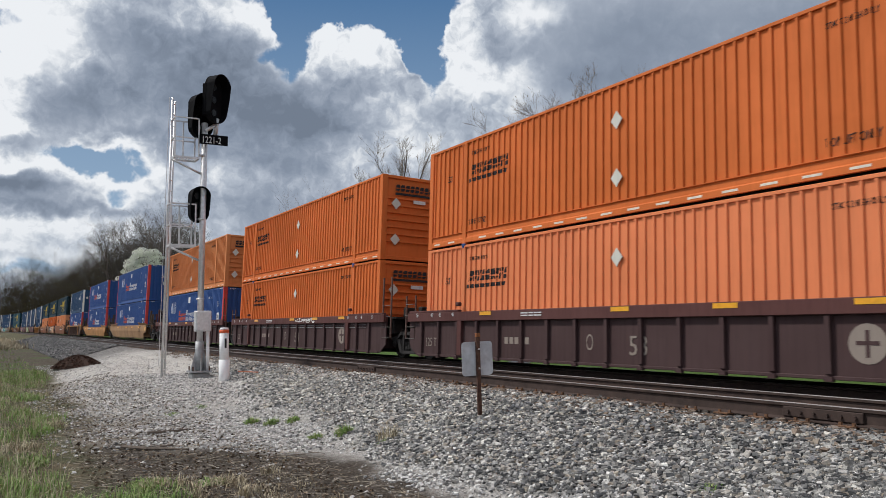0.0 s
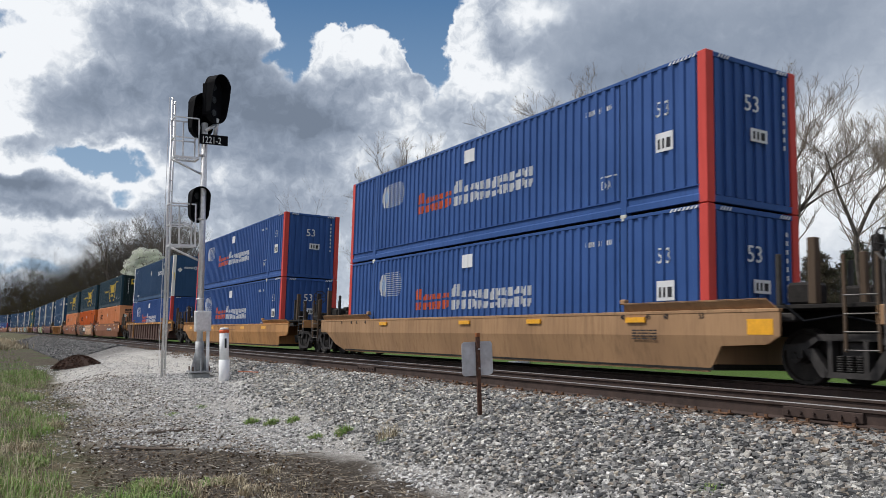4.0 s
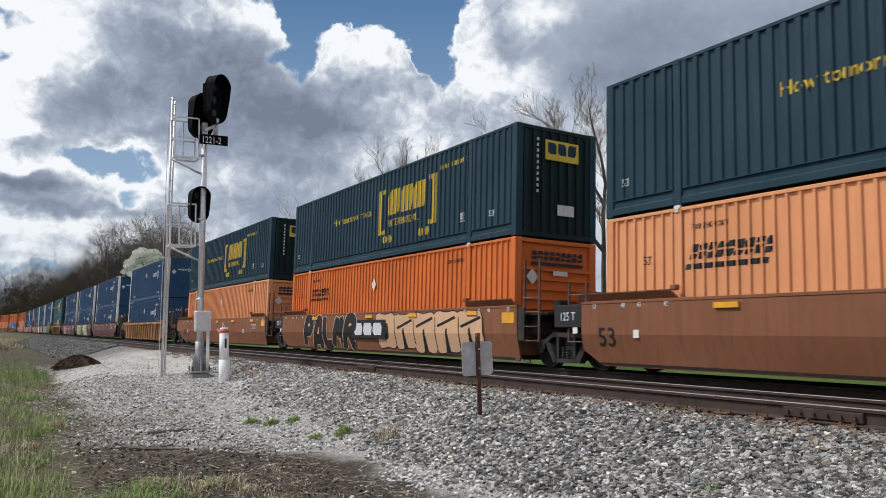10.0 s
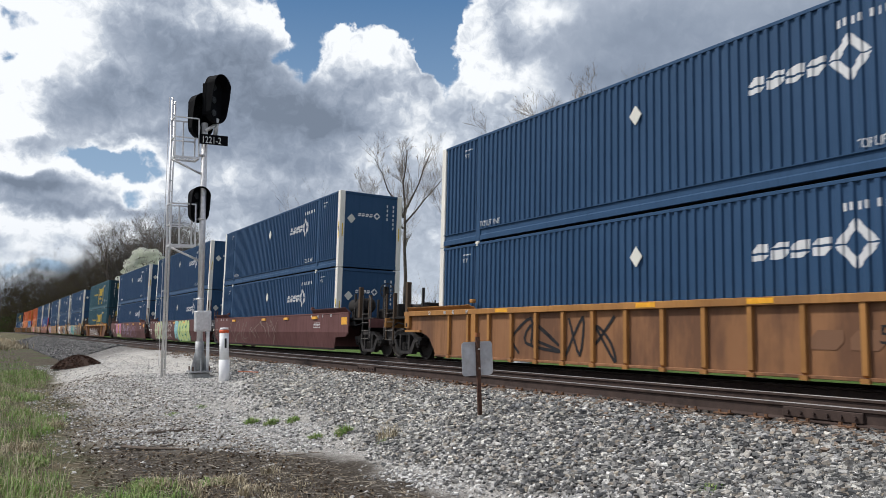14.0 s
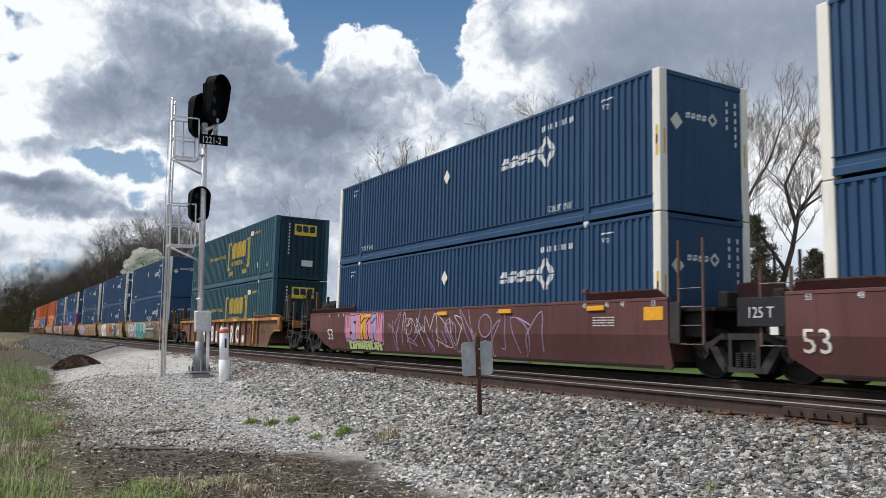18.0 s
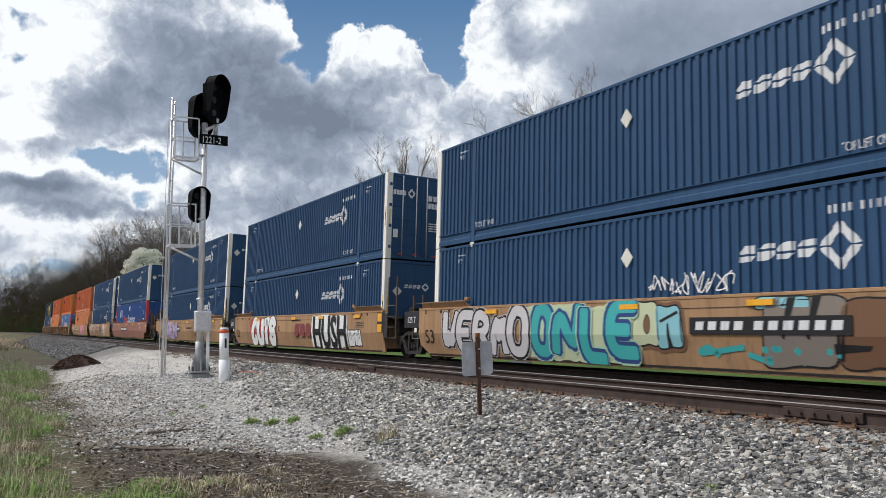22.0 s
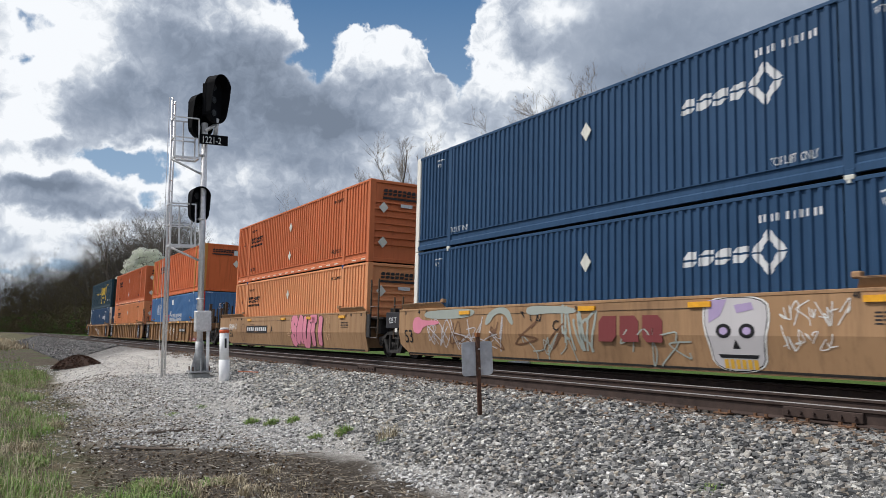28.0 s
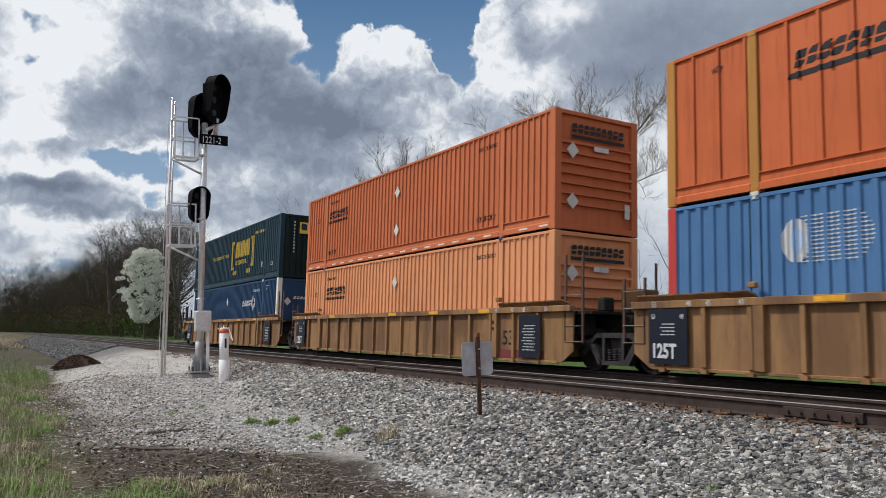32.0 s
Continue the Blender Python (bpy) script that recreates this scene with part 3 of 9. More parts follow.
M_GRIT = island("crushed_limestone", [(0.28, 0.274, 0.262), (0.48, 0.470, 0.452), (0.68, 0.665, 0.642), (0.11, 0.105, 0.10), (0.58, 0.566, 0.54), (0.85, 0.835, 0.81), (0.19, 0.182, 0.17)], 0.9, 0.15, 60, 0.4)


def scatter(n, x0, x1, y0, y1, keep=None, near=True):
    rng = np.random.default_rng(int(abs(x0 * 31 + y1 * 7)) + n)
    u = rng.uniform(0, 1, n)
    x = x1 - (x1 - x0) * (u ** 1.6 if near else u)
    y = rng.uniform(y0, y1, n)
    if keep is not None:
        m = keep(x, y, rng.uniform(0, 1, n))
        x, y = x[m], y[m]
    return np.stack([x, y, ground_z(x, y)], 1), rng


def build_stone():
    edge = lambda x: 4.62 + 0.13 * np.maximum(-10.5 - x, 0) + 0.12 * np.sin(x * 0.9) + 0.10 * np.sin(x * 2.3 + 1) + 0.08 * np.sin(x * 5.1)
    for share, mat, label in ((0, M_STONE, "heap of grey and white crushed-rock ballast along the track"), (1, M_STONE_GREY, "darker blue-grey crushed-rock ballast along the track")):
        p, rng = scatter(66000 - share, -15, -2.6, 3.2, 7.15, lambda x, y, r: (y > edge(x) + 0.12 + 0.5 * (r - 0.6)))
        dark = np.random.default_rng(8).uniform(0, 1, len(p)) < 0.16 + 0.66 * smooth(-10.5, -6.2, p[:, 0])
        p = p[dark if share else ~dark]
        stone_field("ballast", label, mat, p, 0.020 + 0.054 * rng.uniform(0, 1, len(p)) ** 1.35)
    p, rng = scatter(9000, -2.6, 22, 4.6, 7.15, None, False)
    stone_field("ballast", "grey ballast stones along the track beside the lineside path", M_STONE_GREY, p, rng.uniform(0.06, 0.11, len(p)))
    p, rng = scatter(4200, -2, 22, 7.2, 11.2, None, False)
    stone_field("ballast", "dark ballast stones about the tracks", M_STONE_DARK, p, rng.uniform(0.06, 0.11, len(p)))
    p, rng = scatter(30000, -48, -15, 3.4, 7.15, lambda x, y, r: (y > edge(x) + 0.9 * (r - 0.6)))
    stone_field("ballast", "grey ballast stones on the shoulder of the track farther off", M_STONE, p, rng.uniform(0.035, 0.085, len(p)))
    p, rng = scatter(12000, -125, -48, 3.7, 7.15, None)
    stone_field("ballast", "grey ballast shoulder of the track far along the line", M_STONE_FAR, p, rng.uniform(0.08, 0.16, len(p)))
    p, rng = scatter(5200, -60, -2, 9.5, 11.2, None)
    stone_field("ballast", "dark ballast stones between the two tracks", M_STONE_DARK, p, rng.uniform(0.05, 0.09, len(p)))
    p, rng = scatter(4200, -60, -2, 7.2, 9.4, None)
    stone_field("ballast", "ballast stones between the rails of the empty track", M_STONE_DARK, p, rng.uniform(0.05, 0.09, len(p)))
    p, rng = scatter(5200, -34, -2.6, 6.2, 7.3, lambda x, y, r: r < smooth(6.1, 7.1, y))
    stone_field("ballast", "rust-stained ballast beside the near rail", M_STONE_RUST, p, rng.uniform(0.03, 0.075, len(p)), 0.7, 0.45)
    soil = lambda x, y: smooth(4.45, 3.95, y + 0.15 * np.sin(x * 2.2)) * smooth(14.8, 13.9, y - x + 0.2 * np.sin(x * 3.1)) * smooth(-13.2, -12.2, x)
    p, rng = scatter(96000, -25, -3.5, 0.9, 6.2, lambda x, y, r: (r > 0.10 + 0.87 * soil(x, y) + 0.35 * (np.sin(x * 1.9 + 2 * np.sin(y * 1.7)) + np.sin(y * 2.9 + x) > 0.7)) & (r > 0.86 * smooth(3.1, 1.7, y + 0.5 * np.sin(x * 1.3) + 0.35 * np.sin(x * 3.1 + y))))
    stone_field("gravel", "pale crushed stone strewn over trodden dirt", M_GRIT, p, 0.014 + 0.05 * rng.uniform(0, 1, len(p)) ** 2.2, 0.6, 0.25)
    p, rng = scatter(11000, -42, -17, 2.2, 6.0, None, False)
    stone_field("gravel", "pale crushed limestone pad round the signal mast", M_GRIT, p, rng.uniform(0.02, 0.055, len(p)), 0.55, 0.1)


build_stone()

# ---------------- tracks ----------------
M_RAILSIDE = plain("rust_brown_rail_steel", (0.055, 0.036, 0.030), 0.75, 0.25, 0.35, 5, 0.3)
M_TIE = plain("creosoted_tie_wood", (0.075, 0.052, 0.040), 0.9, 0.0, 0.5, 7, 0.6)
M_TIEPLATE = plain("rusty_tie_plate", (0.155, 0.082, 0.045), 0.85, 0.1, 0.5, 18, 0.4)
RAIL = [(-0.07, 0), (0.07, 0), (0.07, 0.012), (0.016, 0.035), (0.012, 0.135), (0.036, 0.148), (0.036, 0.178), (0.028, 0.186), (-0.028, 0.186), (-0.036, 0.178), (-0.036, 0.148), (-0.012, 0.135), (-0.016, 0.035), (-0.07, 0.012)]


def build_track(name, label, cy, cz, dark, first_tie, last_tie):
    top = empty(name)
    tagged(top, label, "track", kind="structure")
    for side in (-0.7525, 0.7525):
        xs = list(np.arange(-620, -240, 10.0)) + list(np.arange(-240, 61, 30.0))
        lean = radians(CANT)
        verts, faces = [], []
        n = len(RAIL)
        for x in xs:
            yc, zc = cy + bend(x), cz + GRADE * x
            for a, b in RAIL:
                ly, lz = side + a, b - 0.186
                verts.append((x, yc + ly * math.cos(lean) - lz * math.sin(lean), zc + ly * math.sin(lean) + lz * math.cos(lean)))
        for i in range(len(xs) - 1):
            for j in range(n):
                q, r = i * n + j, i * n + (j + 1) % n
                faces.append((q, r, r + n, q + n))
        me = mesh_of("rail", verts, faces, M_RAILSIDE)
        me.materials.append(M_RAILTOP)
        for i, pgn in enumerate(me.polygons):
            if i % n in (7, 8):
                pgn.material_index = 1
        part("rail", me, None, top, "rusty steel rail with a polished running surface")
    bm = boxed(-0.115, 0.115, -1.3, 1.3, -0.37, -0.192, bevel=0.012)
    tie = bpy.data.meshes.new("tie")
    bm.to_mesh(tie)
    bm.free()
    tie.materials.append(M_TIE)
    pm = bmesh.new()
    box(pm, -0.10, 0.10, -0.18, 0.18, -0.19, -0.176)
    for sx in (-0.07, 0.07):
        for sy in (-0.10, 0.10):
            box(pm, sx - 0.014, sx + 0.014, sy - 0.014, sy + 0.014, -0.176, -0.145)
    plate = bpy.data.meshes.new("tie_plate")
    pm.to_mesh(plate)
    pm.free()
    plate.materials.append(M_TIEPLATE)
    rng = random.Random(5)
    x = first_tie
    while x > last_tie:
        m = pose(x, cy + bend(x), cz + GRADE * x - rng.uniform(0, 0.012), CANT, 0, bend_turn(x) + rng.uniform(-1.2, 1.2)) @ pose(0, rng.uniform(-0.05, 0.05), 0)
        part("tie", tie, None, top, m=m)
        if not dark and -45 < x < 3:
            for side in (-0.7525, 0.7525):
                part("tie_plate", plate, None, top, m=pose(x, cy, cz + GRADE * x, CANT, 0, 0) @ pose(0, side, 0))
        x -= 0.495 + rng.uniform(-0.02, 0.02)
    return top


build_track("track_near", "empty railway track with rusty rails on wooden ties", NEAR_Y, NEAR_Z, False, 24.0, -110.0)
build_track("track_far", "railway track on which the freight train runs", FAR_Y, FAR_Z, True, 24.0, -60.0)


def rail_joint(x, side):
    j = empty("rail_joint_bar")
    tagged(j, "bolted steel joint bar on the rail of the empty track", "rail joint", "joint bars")
    j.matrix_basis = pose(x, NEAR_Y, NEAR_Z + GRADE * x, CANT, 0, 0) @ pose(0, side, 0)
    y = -0.034
    part("bar", boxed(-0.45, 0.45, y - 0.014, y + 0.014, -0.15, -0.045, bevel=0.006), M_RAILSIDE, j)
    for i in range(6):
        part("bolt", tubed((-0.375 + 0.15 * i, y - 0.045, -0.1), (-0.375 + 0.15 * i, y - 0.012, -0.1), 0.02, 6), M_RAILSIDE, j)


for jx, js in ((-5.1, -0.7525), (-16.2, -0.7525), (-18.3, 0.7525), (-29.0, -0.7525)):
    rail_joint(jx, js)

# ---------------- the train ----------------
# place of each unit's container end on the line at the clip's start, before the speed's slow fall
UNIT_AT = (-16.35, -35.75, -55.26, -78.80, -102.36, -125.90, -149.55, -168.98, -188.44, -212.08, -235.81, -255.16,
           -274.72, -298.33, -321.95, -341.43, -360.88, -384.68, -404.17, -423.70, -447.27, -466.89, -486.53)
SPEED, SLOWING = 13.7614, -0.0150
TRAIN = []      # (thing, unit, height above the rail)
WHEELS = []     # (wheelset, unit, pose in its truck)
LOW, HIGH = 0.30, 3.215
CH = 2.896      # container height
CW = 1.295      # half its width


def run_of(t):
    return SPEED * t + SLOWING * (t - 16.0) ** 2


def unit_pose(u, t, up=0.0):
    x = UNIT_AT[u] + run_of(t) + HALF
    return pose(x, FAR_Y + bend(x), FAR_Z + GRADE * x, CANT, -math.degrees(math.atan(GRADE)), bend_turn(x)) @ pose(0, 0, up)


FONT_CACHE = {}


def text_mesh(words, size, depth=0.003, fat=0.0):
    key = (words, size, fat)
    if key not in FONT_CACHE:
        cu = bpy.data.curves.new("lettering", "FONT")
        cu.body, cu.size, cu.extrude, cu.align_x, cu.resolution_u, cu.offset = words, size, depth, "LEFT", 2, fat
        ob = bpy.data.objects.new("lettering", cu)
        me = bpy.data.meshes.new_from_object(ob)
        bpy.data.objects.remove(ob)
        # stand it upright on the near side: x along, z up, facing -y
        me.transform(Matrix.Rotation(math.pi / 2, 4, "X"))
        FONT_CACHE[key] = me
    return FONT_CACHE[key].copy()


def words(parent, s, x, z, size, mat, y=-CW - 0.006, label="", face="side", squeeze=1.0, fat=0.0):
    me = text_mesh(s, size, 0.003, fat)
    me.materials.clear()
    me.materials.append(mat)
    me.transform(Matrix.Diagonal((squeeze, 1, 1, 1)))
    m = pose(x, y, z) if face == "side" else pose(y, x, z, 0, 0, 90)
    return part("lettering", me, None, parent, label, m)


def strip(name, parent, mat, quads, y=-CW - 0.006, face="side", label="", deep=0.006):
    """Flat painted shapes on a side (x, z) or on an end (y, z)."""
    bm = bmesh.new()
    for q in quads:
        prism(bm, q if face == "side" else q, y, y + deep if face == "side" else y - deep, "y" if face == "side" else "x")
    ob = part(name, bm, mat, parent, label)
    if len(quads) > 3:
        ob["kind"] = "stuff"
    return ob


def rect(x0, x1, z0, z1, lean=0.0):
    d = (z1 - z0) * lean
    return [(x0, z0), (x1, z0), (x1 + d, z1), (x0 + d, z1)]


def bars(x0, x1, z0, z1, widths, gap=0.12, lean=0.0):
    """A row of plain blocks that stands for a word."""
    total = sum(widths) + gap * (len(widths) - 1)
    k = (x1 - x0) / total
    out, x = [], x0
    for w in widths:
        if w > 0.2:
            out.append(rect(x, x + w * k, z0, z1, lean))
        x += (w + gap) * k
    return out


def notched(x0, x1, z0, z1, n, lean=0.0, gap=0.20, seed=0):
    """A brand word as n plain slanted blocks with clipped corners."""
    rng = random.Random(seed)
    w = (x1 - x0) / (n + (n - 1) * gap)
    out = []
    for i in range(n):
        a = x0 + i * w * (1 + gap)
        c = 0.22 * w
        poly = [(a, z0), (a + w - c, z0), (a + w, z0 + c), (a + w, z1), (a + c, z1), (a, z1 - c)] if rng.random() < 0.5 else [(a + c, z0), (a + w, z0), (a + w, z1 - c), (a + w - c, z1), (a, z1), (a, z0 + c)]
        out.append([(x + (z - z0) * lean, z) for x, z in poly])
    return out


def framed(x0, x1, z0, z1, n, lean=0.0, stroke=0.28, gap=0.30, seed=0):
    """A brand word as n plain blocks, each split by a thin slit into two slabs with one clipped corner."""
    rng = random.Random(seed)
    w = (x1 - x0) / (n + (n - 1) * gap)
    t, out = stroke * w, []
    for i in range(n):
        a = x0 + i * w * (1 + gap)
        b, m, c = a + w, z0 + (z1 - z0) * rng.uniform(0.35, 0.65), 0.3 * w
        for poly in ([(a, z0), (b - c, z0), (b, z0 + c), (b, m - t / 3), (a, m - t / 3)], [(a, m + t / 3), (b, m + t / 3), (b, z1), (a + c, z1), (a, z1 - c)]):
            out.append([(x + (z - z0) * lean, z) for x, z in poly])
    return out


def diamond(x, z, w, h):
    return [(x, z - h / 2), (x + w / 2, z), (x, z + h / 2), (x - w / 2, z)]


def disc(x, z, rx, rz, n=16):
    return [(x + rx * math.cos(2 * math.pi * i / n), z + rz * math.sin(2 * math.pi * i / n)) for i in range(n)]


SHEET_CACHE, SHEET_BENDS = {}, {}
PAINTED = ("lettering", "side_logo", "container_number", "overline", "graffiti", "block_logo", "data_panel", "side_logo_red", "side_logo_white", "globe_emblem", "globe_emblem_core", "speed_mark", "bracket", "small_mark", "dot")


def sheet_side(x0, x1, z0, z1, kind):
    """A pressed steel wall between two posts: deep corrugation or flat plate with narrow ribs."""
    key = (round(x0, 3), round(x1, 3), round(z0, 3), round(z1, 3), kind)
    if key in SHEET_CACHE:
        return SHEET_CACHE[key]
    pitch = {"corr": 0.275, "tight": 0.205, "rib": 0.252, "wide": 0.60}[kind]
    n = max(1, round((x1 - x0) / pitch))
    p = (x1 - x0) / n
    prof = []
    for i in range(n):
        a = x0 + i * p
        if kind in ("corr", "tight"):
            prof += [(a, 0), (a + 0.38 * p, 0), (a + 0.50 * p, 0.036), (a + 0.88 * p, 0.036)]
        else:
            w = 0.06
            prof += [(a, 0.036), (a + p - w - 0.016, 0.036), (a + p - w, 0.0), (a + p - 0.012, 0.0)]
    prof.append((x1, prof[0][1]))
    verts = [(x, y, z) for x, y in prof for z in (z0, z1)]
    faces = [(2 * i, 2 * i + 2, 2 * i + 3, 2 * i + 1) for i in range(len(prof) - 1)]
    SHEET_CACHE[key] = mesh_of("side_panel", verts, faces)
    SHEET_BENDS.setdefault(kind, {}).update({key[:2]: prof})
    return SHEET_CACHE[key]


def press(ob, kind):
    """Lay painted lettering into the bends of the sheet below it."""
    off = ob.matrix_basis.translation.x
    spans = SHEET_BENDS[kind]
    me = ob.data.copy()
    bm = bmesh.new()
    bm.from_mesh(me)
    lo, hi = min(v.co.x for v in bm.verts) + off, max(v.co.x for v in bm.verts) + off
    bends = [q for (a, b), prof in spans.items() if a < hi and b > lo for q in prof]
    for x, _y in bends:
        if lo < x < hi:
            bmesh.ops.bisect_plane(bm, geom=bm.verts[:] + bm.edges[:] + bm.faces[:], dist=1e-5, plane_co=(x - off, 0, 0), plane_no=(1, 0, 0))
    if bends:
        bends.sort()
        xs, ys = [q[0] for q in bends], [q[1] for q in bends]
        for v in bm.verts:
            if xs[0] <= v.co.x + off <= xs[-1]:
                v.co.y += float(np.interp(v.co.x + off, xs, ys)) + 0.0055
    bm.to_mesh(me)
    bm.free()
    ob.data = me


def sheet_with(me, mat):
    key = (me.name, mat.name)
    if key not in SHEET_CACHE:
        c = me.copy()
        c.materials.append(mat)
        SHEET_CACHE[key] = c
    return SHEET_CACHE[key]


def container(kind, body, post, end_mat, label, end="flat", decor=None, group="", lift_mat=None, tape=False):
    top = empty("shipping_container")
    tagged(top, label, "container", group)
    la, lb = -6.09, 5.886     # lift posts: the overhang is longer at the leading end
    lift_mat = lift_mat or body
    pz0, pz1 = 0.35, CH - 0.072
    for sgn in (-1, 1):
        for a, b in ((-HALF + 0.10, la - 0.124), (la + 0.124, lb - 0.124), (lb + 0.124, HALF - 0.10)) if sgn < 0 else ((-HALF + 0.10, -lb - 0.124), (-lb + 0.124, -la - 0.124), (-la + 0.124, HALF - 0.10)):
            me = sheet_with(sheet_side(a, b, pz0, pz1, kind), body)
            m = pose(0, -CW + 0.004, 0) if sgn < 0 else pose(0, CW - 0.004, 0, 0, 0, 180)
            part("side_panel", me, None, top, m=m)
        y0, y1 = sorted((sgn * (CW - 0.07), sgn * (CW + 0.002)))
        part("top_rail", boxed(-HALF + 0.1, HALF - 0.1, y0, y1, CH - 0.075, CH - 0.004, bevel=0.008), body, top)
        prof = [(CW - 0.08, 0.045), (CW + 0.003, 0.045), (CW + 0.003, 0.165), (CW - 0.030, 0.195), (CW - 0.030, 0.315), (CW + 0.006, 0.335), (CW + 0.006, 0.352), (CW - 0.08, 0.352)]
        for a, b in ((-HALF + 0.18, la - 0.1), (la + 0.1, lb - 0.1), (lb + 0.1, HALF - 0.18)):
            part("bottom_rail", prism(bmesh.new(), [(sgn * p, q) for p, q in prof], a, b, "x"), body, top)
        for x in (la, lb):
            bm = boxed(x - 0.096, x + 0.096, *sorted((sgn * (CW - 0.09), sgn * (CW + 0.004))), 0.05, CH - 0.1, bevel=0.01)
            part("lift_post", bm, lift_mat, top)
            for z in (0.0, CH - 0.115):
                cb = boxed(x - 0.09, x + 0.09, *sorted((sgn * (CW - 0.16), sgn * (CW + 0.010))), z, z + 0.115, bevel=0.012)
                part("corner_casting", cb, lift_mat if kind not in ("corr", "tight") else body, top)
        if sgn < 0:
            for x in (la, lb):
                lock = boxed(x - 0.085, x + 0.085, -CW - 0.022, -CW + 0.03, -0.055, 0.02, bevel=0.01)
                box(lock, x - 0.03, x + 0.03, -CW - 0.03, -CW, -0.11, -0.05)
                part("twist_lock", lock, M_BLUE if kind == "rib" else M_PLATE, top)
        for x in (-1, 1):
            bm = boxed(*sorted((x * (HALF - 0.215), x * (HALF + 0.0))), *sorted((sgn * (CW - 0.20), sgn * (CW + 0.003))), 0.0, CH, bevel=0.012)
            part("corner_post", bm, post, top)
    bm = boxed(-HALF + 0.1, HALF - 0.1, -CW + 0.03, CW - 0.03, CH - 0.04, CH - 0.012)
    for i in range(26):
        xx = -HALF + 0.4 + i * 0.6
        box(bm, xx, xx + 0.3, -CW + 0.12, CW - 0.12, CH - 0.012, CH - 0.002)
    part("roof", bm, body, top)
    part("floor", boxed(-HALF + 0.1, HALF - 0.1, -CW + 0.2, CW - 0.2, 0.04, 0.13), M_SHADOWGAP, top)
    for x in (-1, 1):
        e = end if x > 0 else "flat"
        deep = {"ribs": 0.085, "corr": 0.06}.get(e, 0.03)
        xe = x * (HALF - deep)
        bm = boxed(*sorted((xe, x * (HALF - deep - 0.045))), -CW + 0.12, CW - 0.12, 0.14, CH - 0.10)
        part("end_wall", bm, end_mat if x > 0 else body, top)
        if e == "ribs":
            rib = None
            for i in range(7):
                z = 0.62 + i * 0.245
                if rib is None:
                    rib = part("end_rib", prism(bmesh.new(), [(-CW + 0.16, 0), (CW - 0.16, 0), (CW - 0.19, 0.03), (CW - 0.19, 0.07), (-CW + 0.19, 0.07), (-CW + 0.19, 0.03)], xe, xe + 0.075, "x"), end_mat, top, m=pose(0, 0, z))
                else:
                    part("end_rib", rib.data, None, top, m=pose(0, 0, z))
        elif e == "corr":
            rib = None
            for i in range(8):
                y = -1.06 + i * 0.283
                if rib is None:
                    rib = part("end_rib", boxed(xe, xe + 0.05, 0, 0.13, 0.16, CH - 0.12), end_mat, top, m=pose(0, y, 0))
                else:
                    part("end_rib", rib.data, None, top, m=pose(0, y, 0))
        for z0, z1 in ((0.02, 0.15), (CH - 0.11, CH - 0.01)):
            part("end_rail", boxed(*sorted((x * (HALF - 0.09), x * (HALF - 0.008))), -CW + 0.12, CW - 0.12, z0, z1, bevel=0.008), end_mat if x > 0 else body, top)
        if e == "door":
            for sy in (-1, 1):
                d = boxed(xe + 0.001, xe + 0.02, *sorted((sy * 0.02, sy * (CW - 0.15))), 0.17, CH - 0.13, bevel=0.006)
                for i in range(5):
                    z = 0.42 + i * 0.45
                    box(d, xe + 0.02, xe + 0.032, *sorted((sy * 0.1, sy * (CW - 0.22))), z, z + 0.10)
                door = part("door", d, end_mat, top, "navy steel container door with lock rods")
                for yy in (0.20, 0.72):
                    part("lock_rod", tubed((xe + 0.045, sy * yy, 0.1), (xe + 0.045, sy * yy, CH - 0.08), 0.018, 8), M_GALV, door, "galvanised lock rod")
                for z in (0.4, 1.1, 1.8, 2.5):
                    part("hinge", boxed(xe, xe + 0.05, *sorted((sy * (CW - 0.17), sy * (CW - 0.08))), z - 0.05, z + 0.05), end_mat, door)
    if tape:
        for i in range(20):
            x = -HALF + 0.35 + i * 0.80
            if min(abs(x + 0.17 - la), abs(x + 0.17 - lb)) > 0.3:
                strip("reflective_strip", top, M_TAPE, [rect(x, x + 0.34, 0.092, 0.135)], -CW - 0.006)
    if decor:
        decor(top)
        for ob in top.children:
            if ob.name.split(".")[0] in PAINTED:
                ys = [v.co.y for v in ob.data.vertices]
                if abs(min(ys) + ob.matrix_basis.translation.y + CW + 0.007) < 0.004 and ob.matrix_basis[0][0] > 0.9:
                    press(ob, kind)
    return top


EX = HALF - 0.002


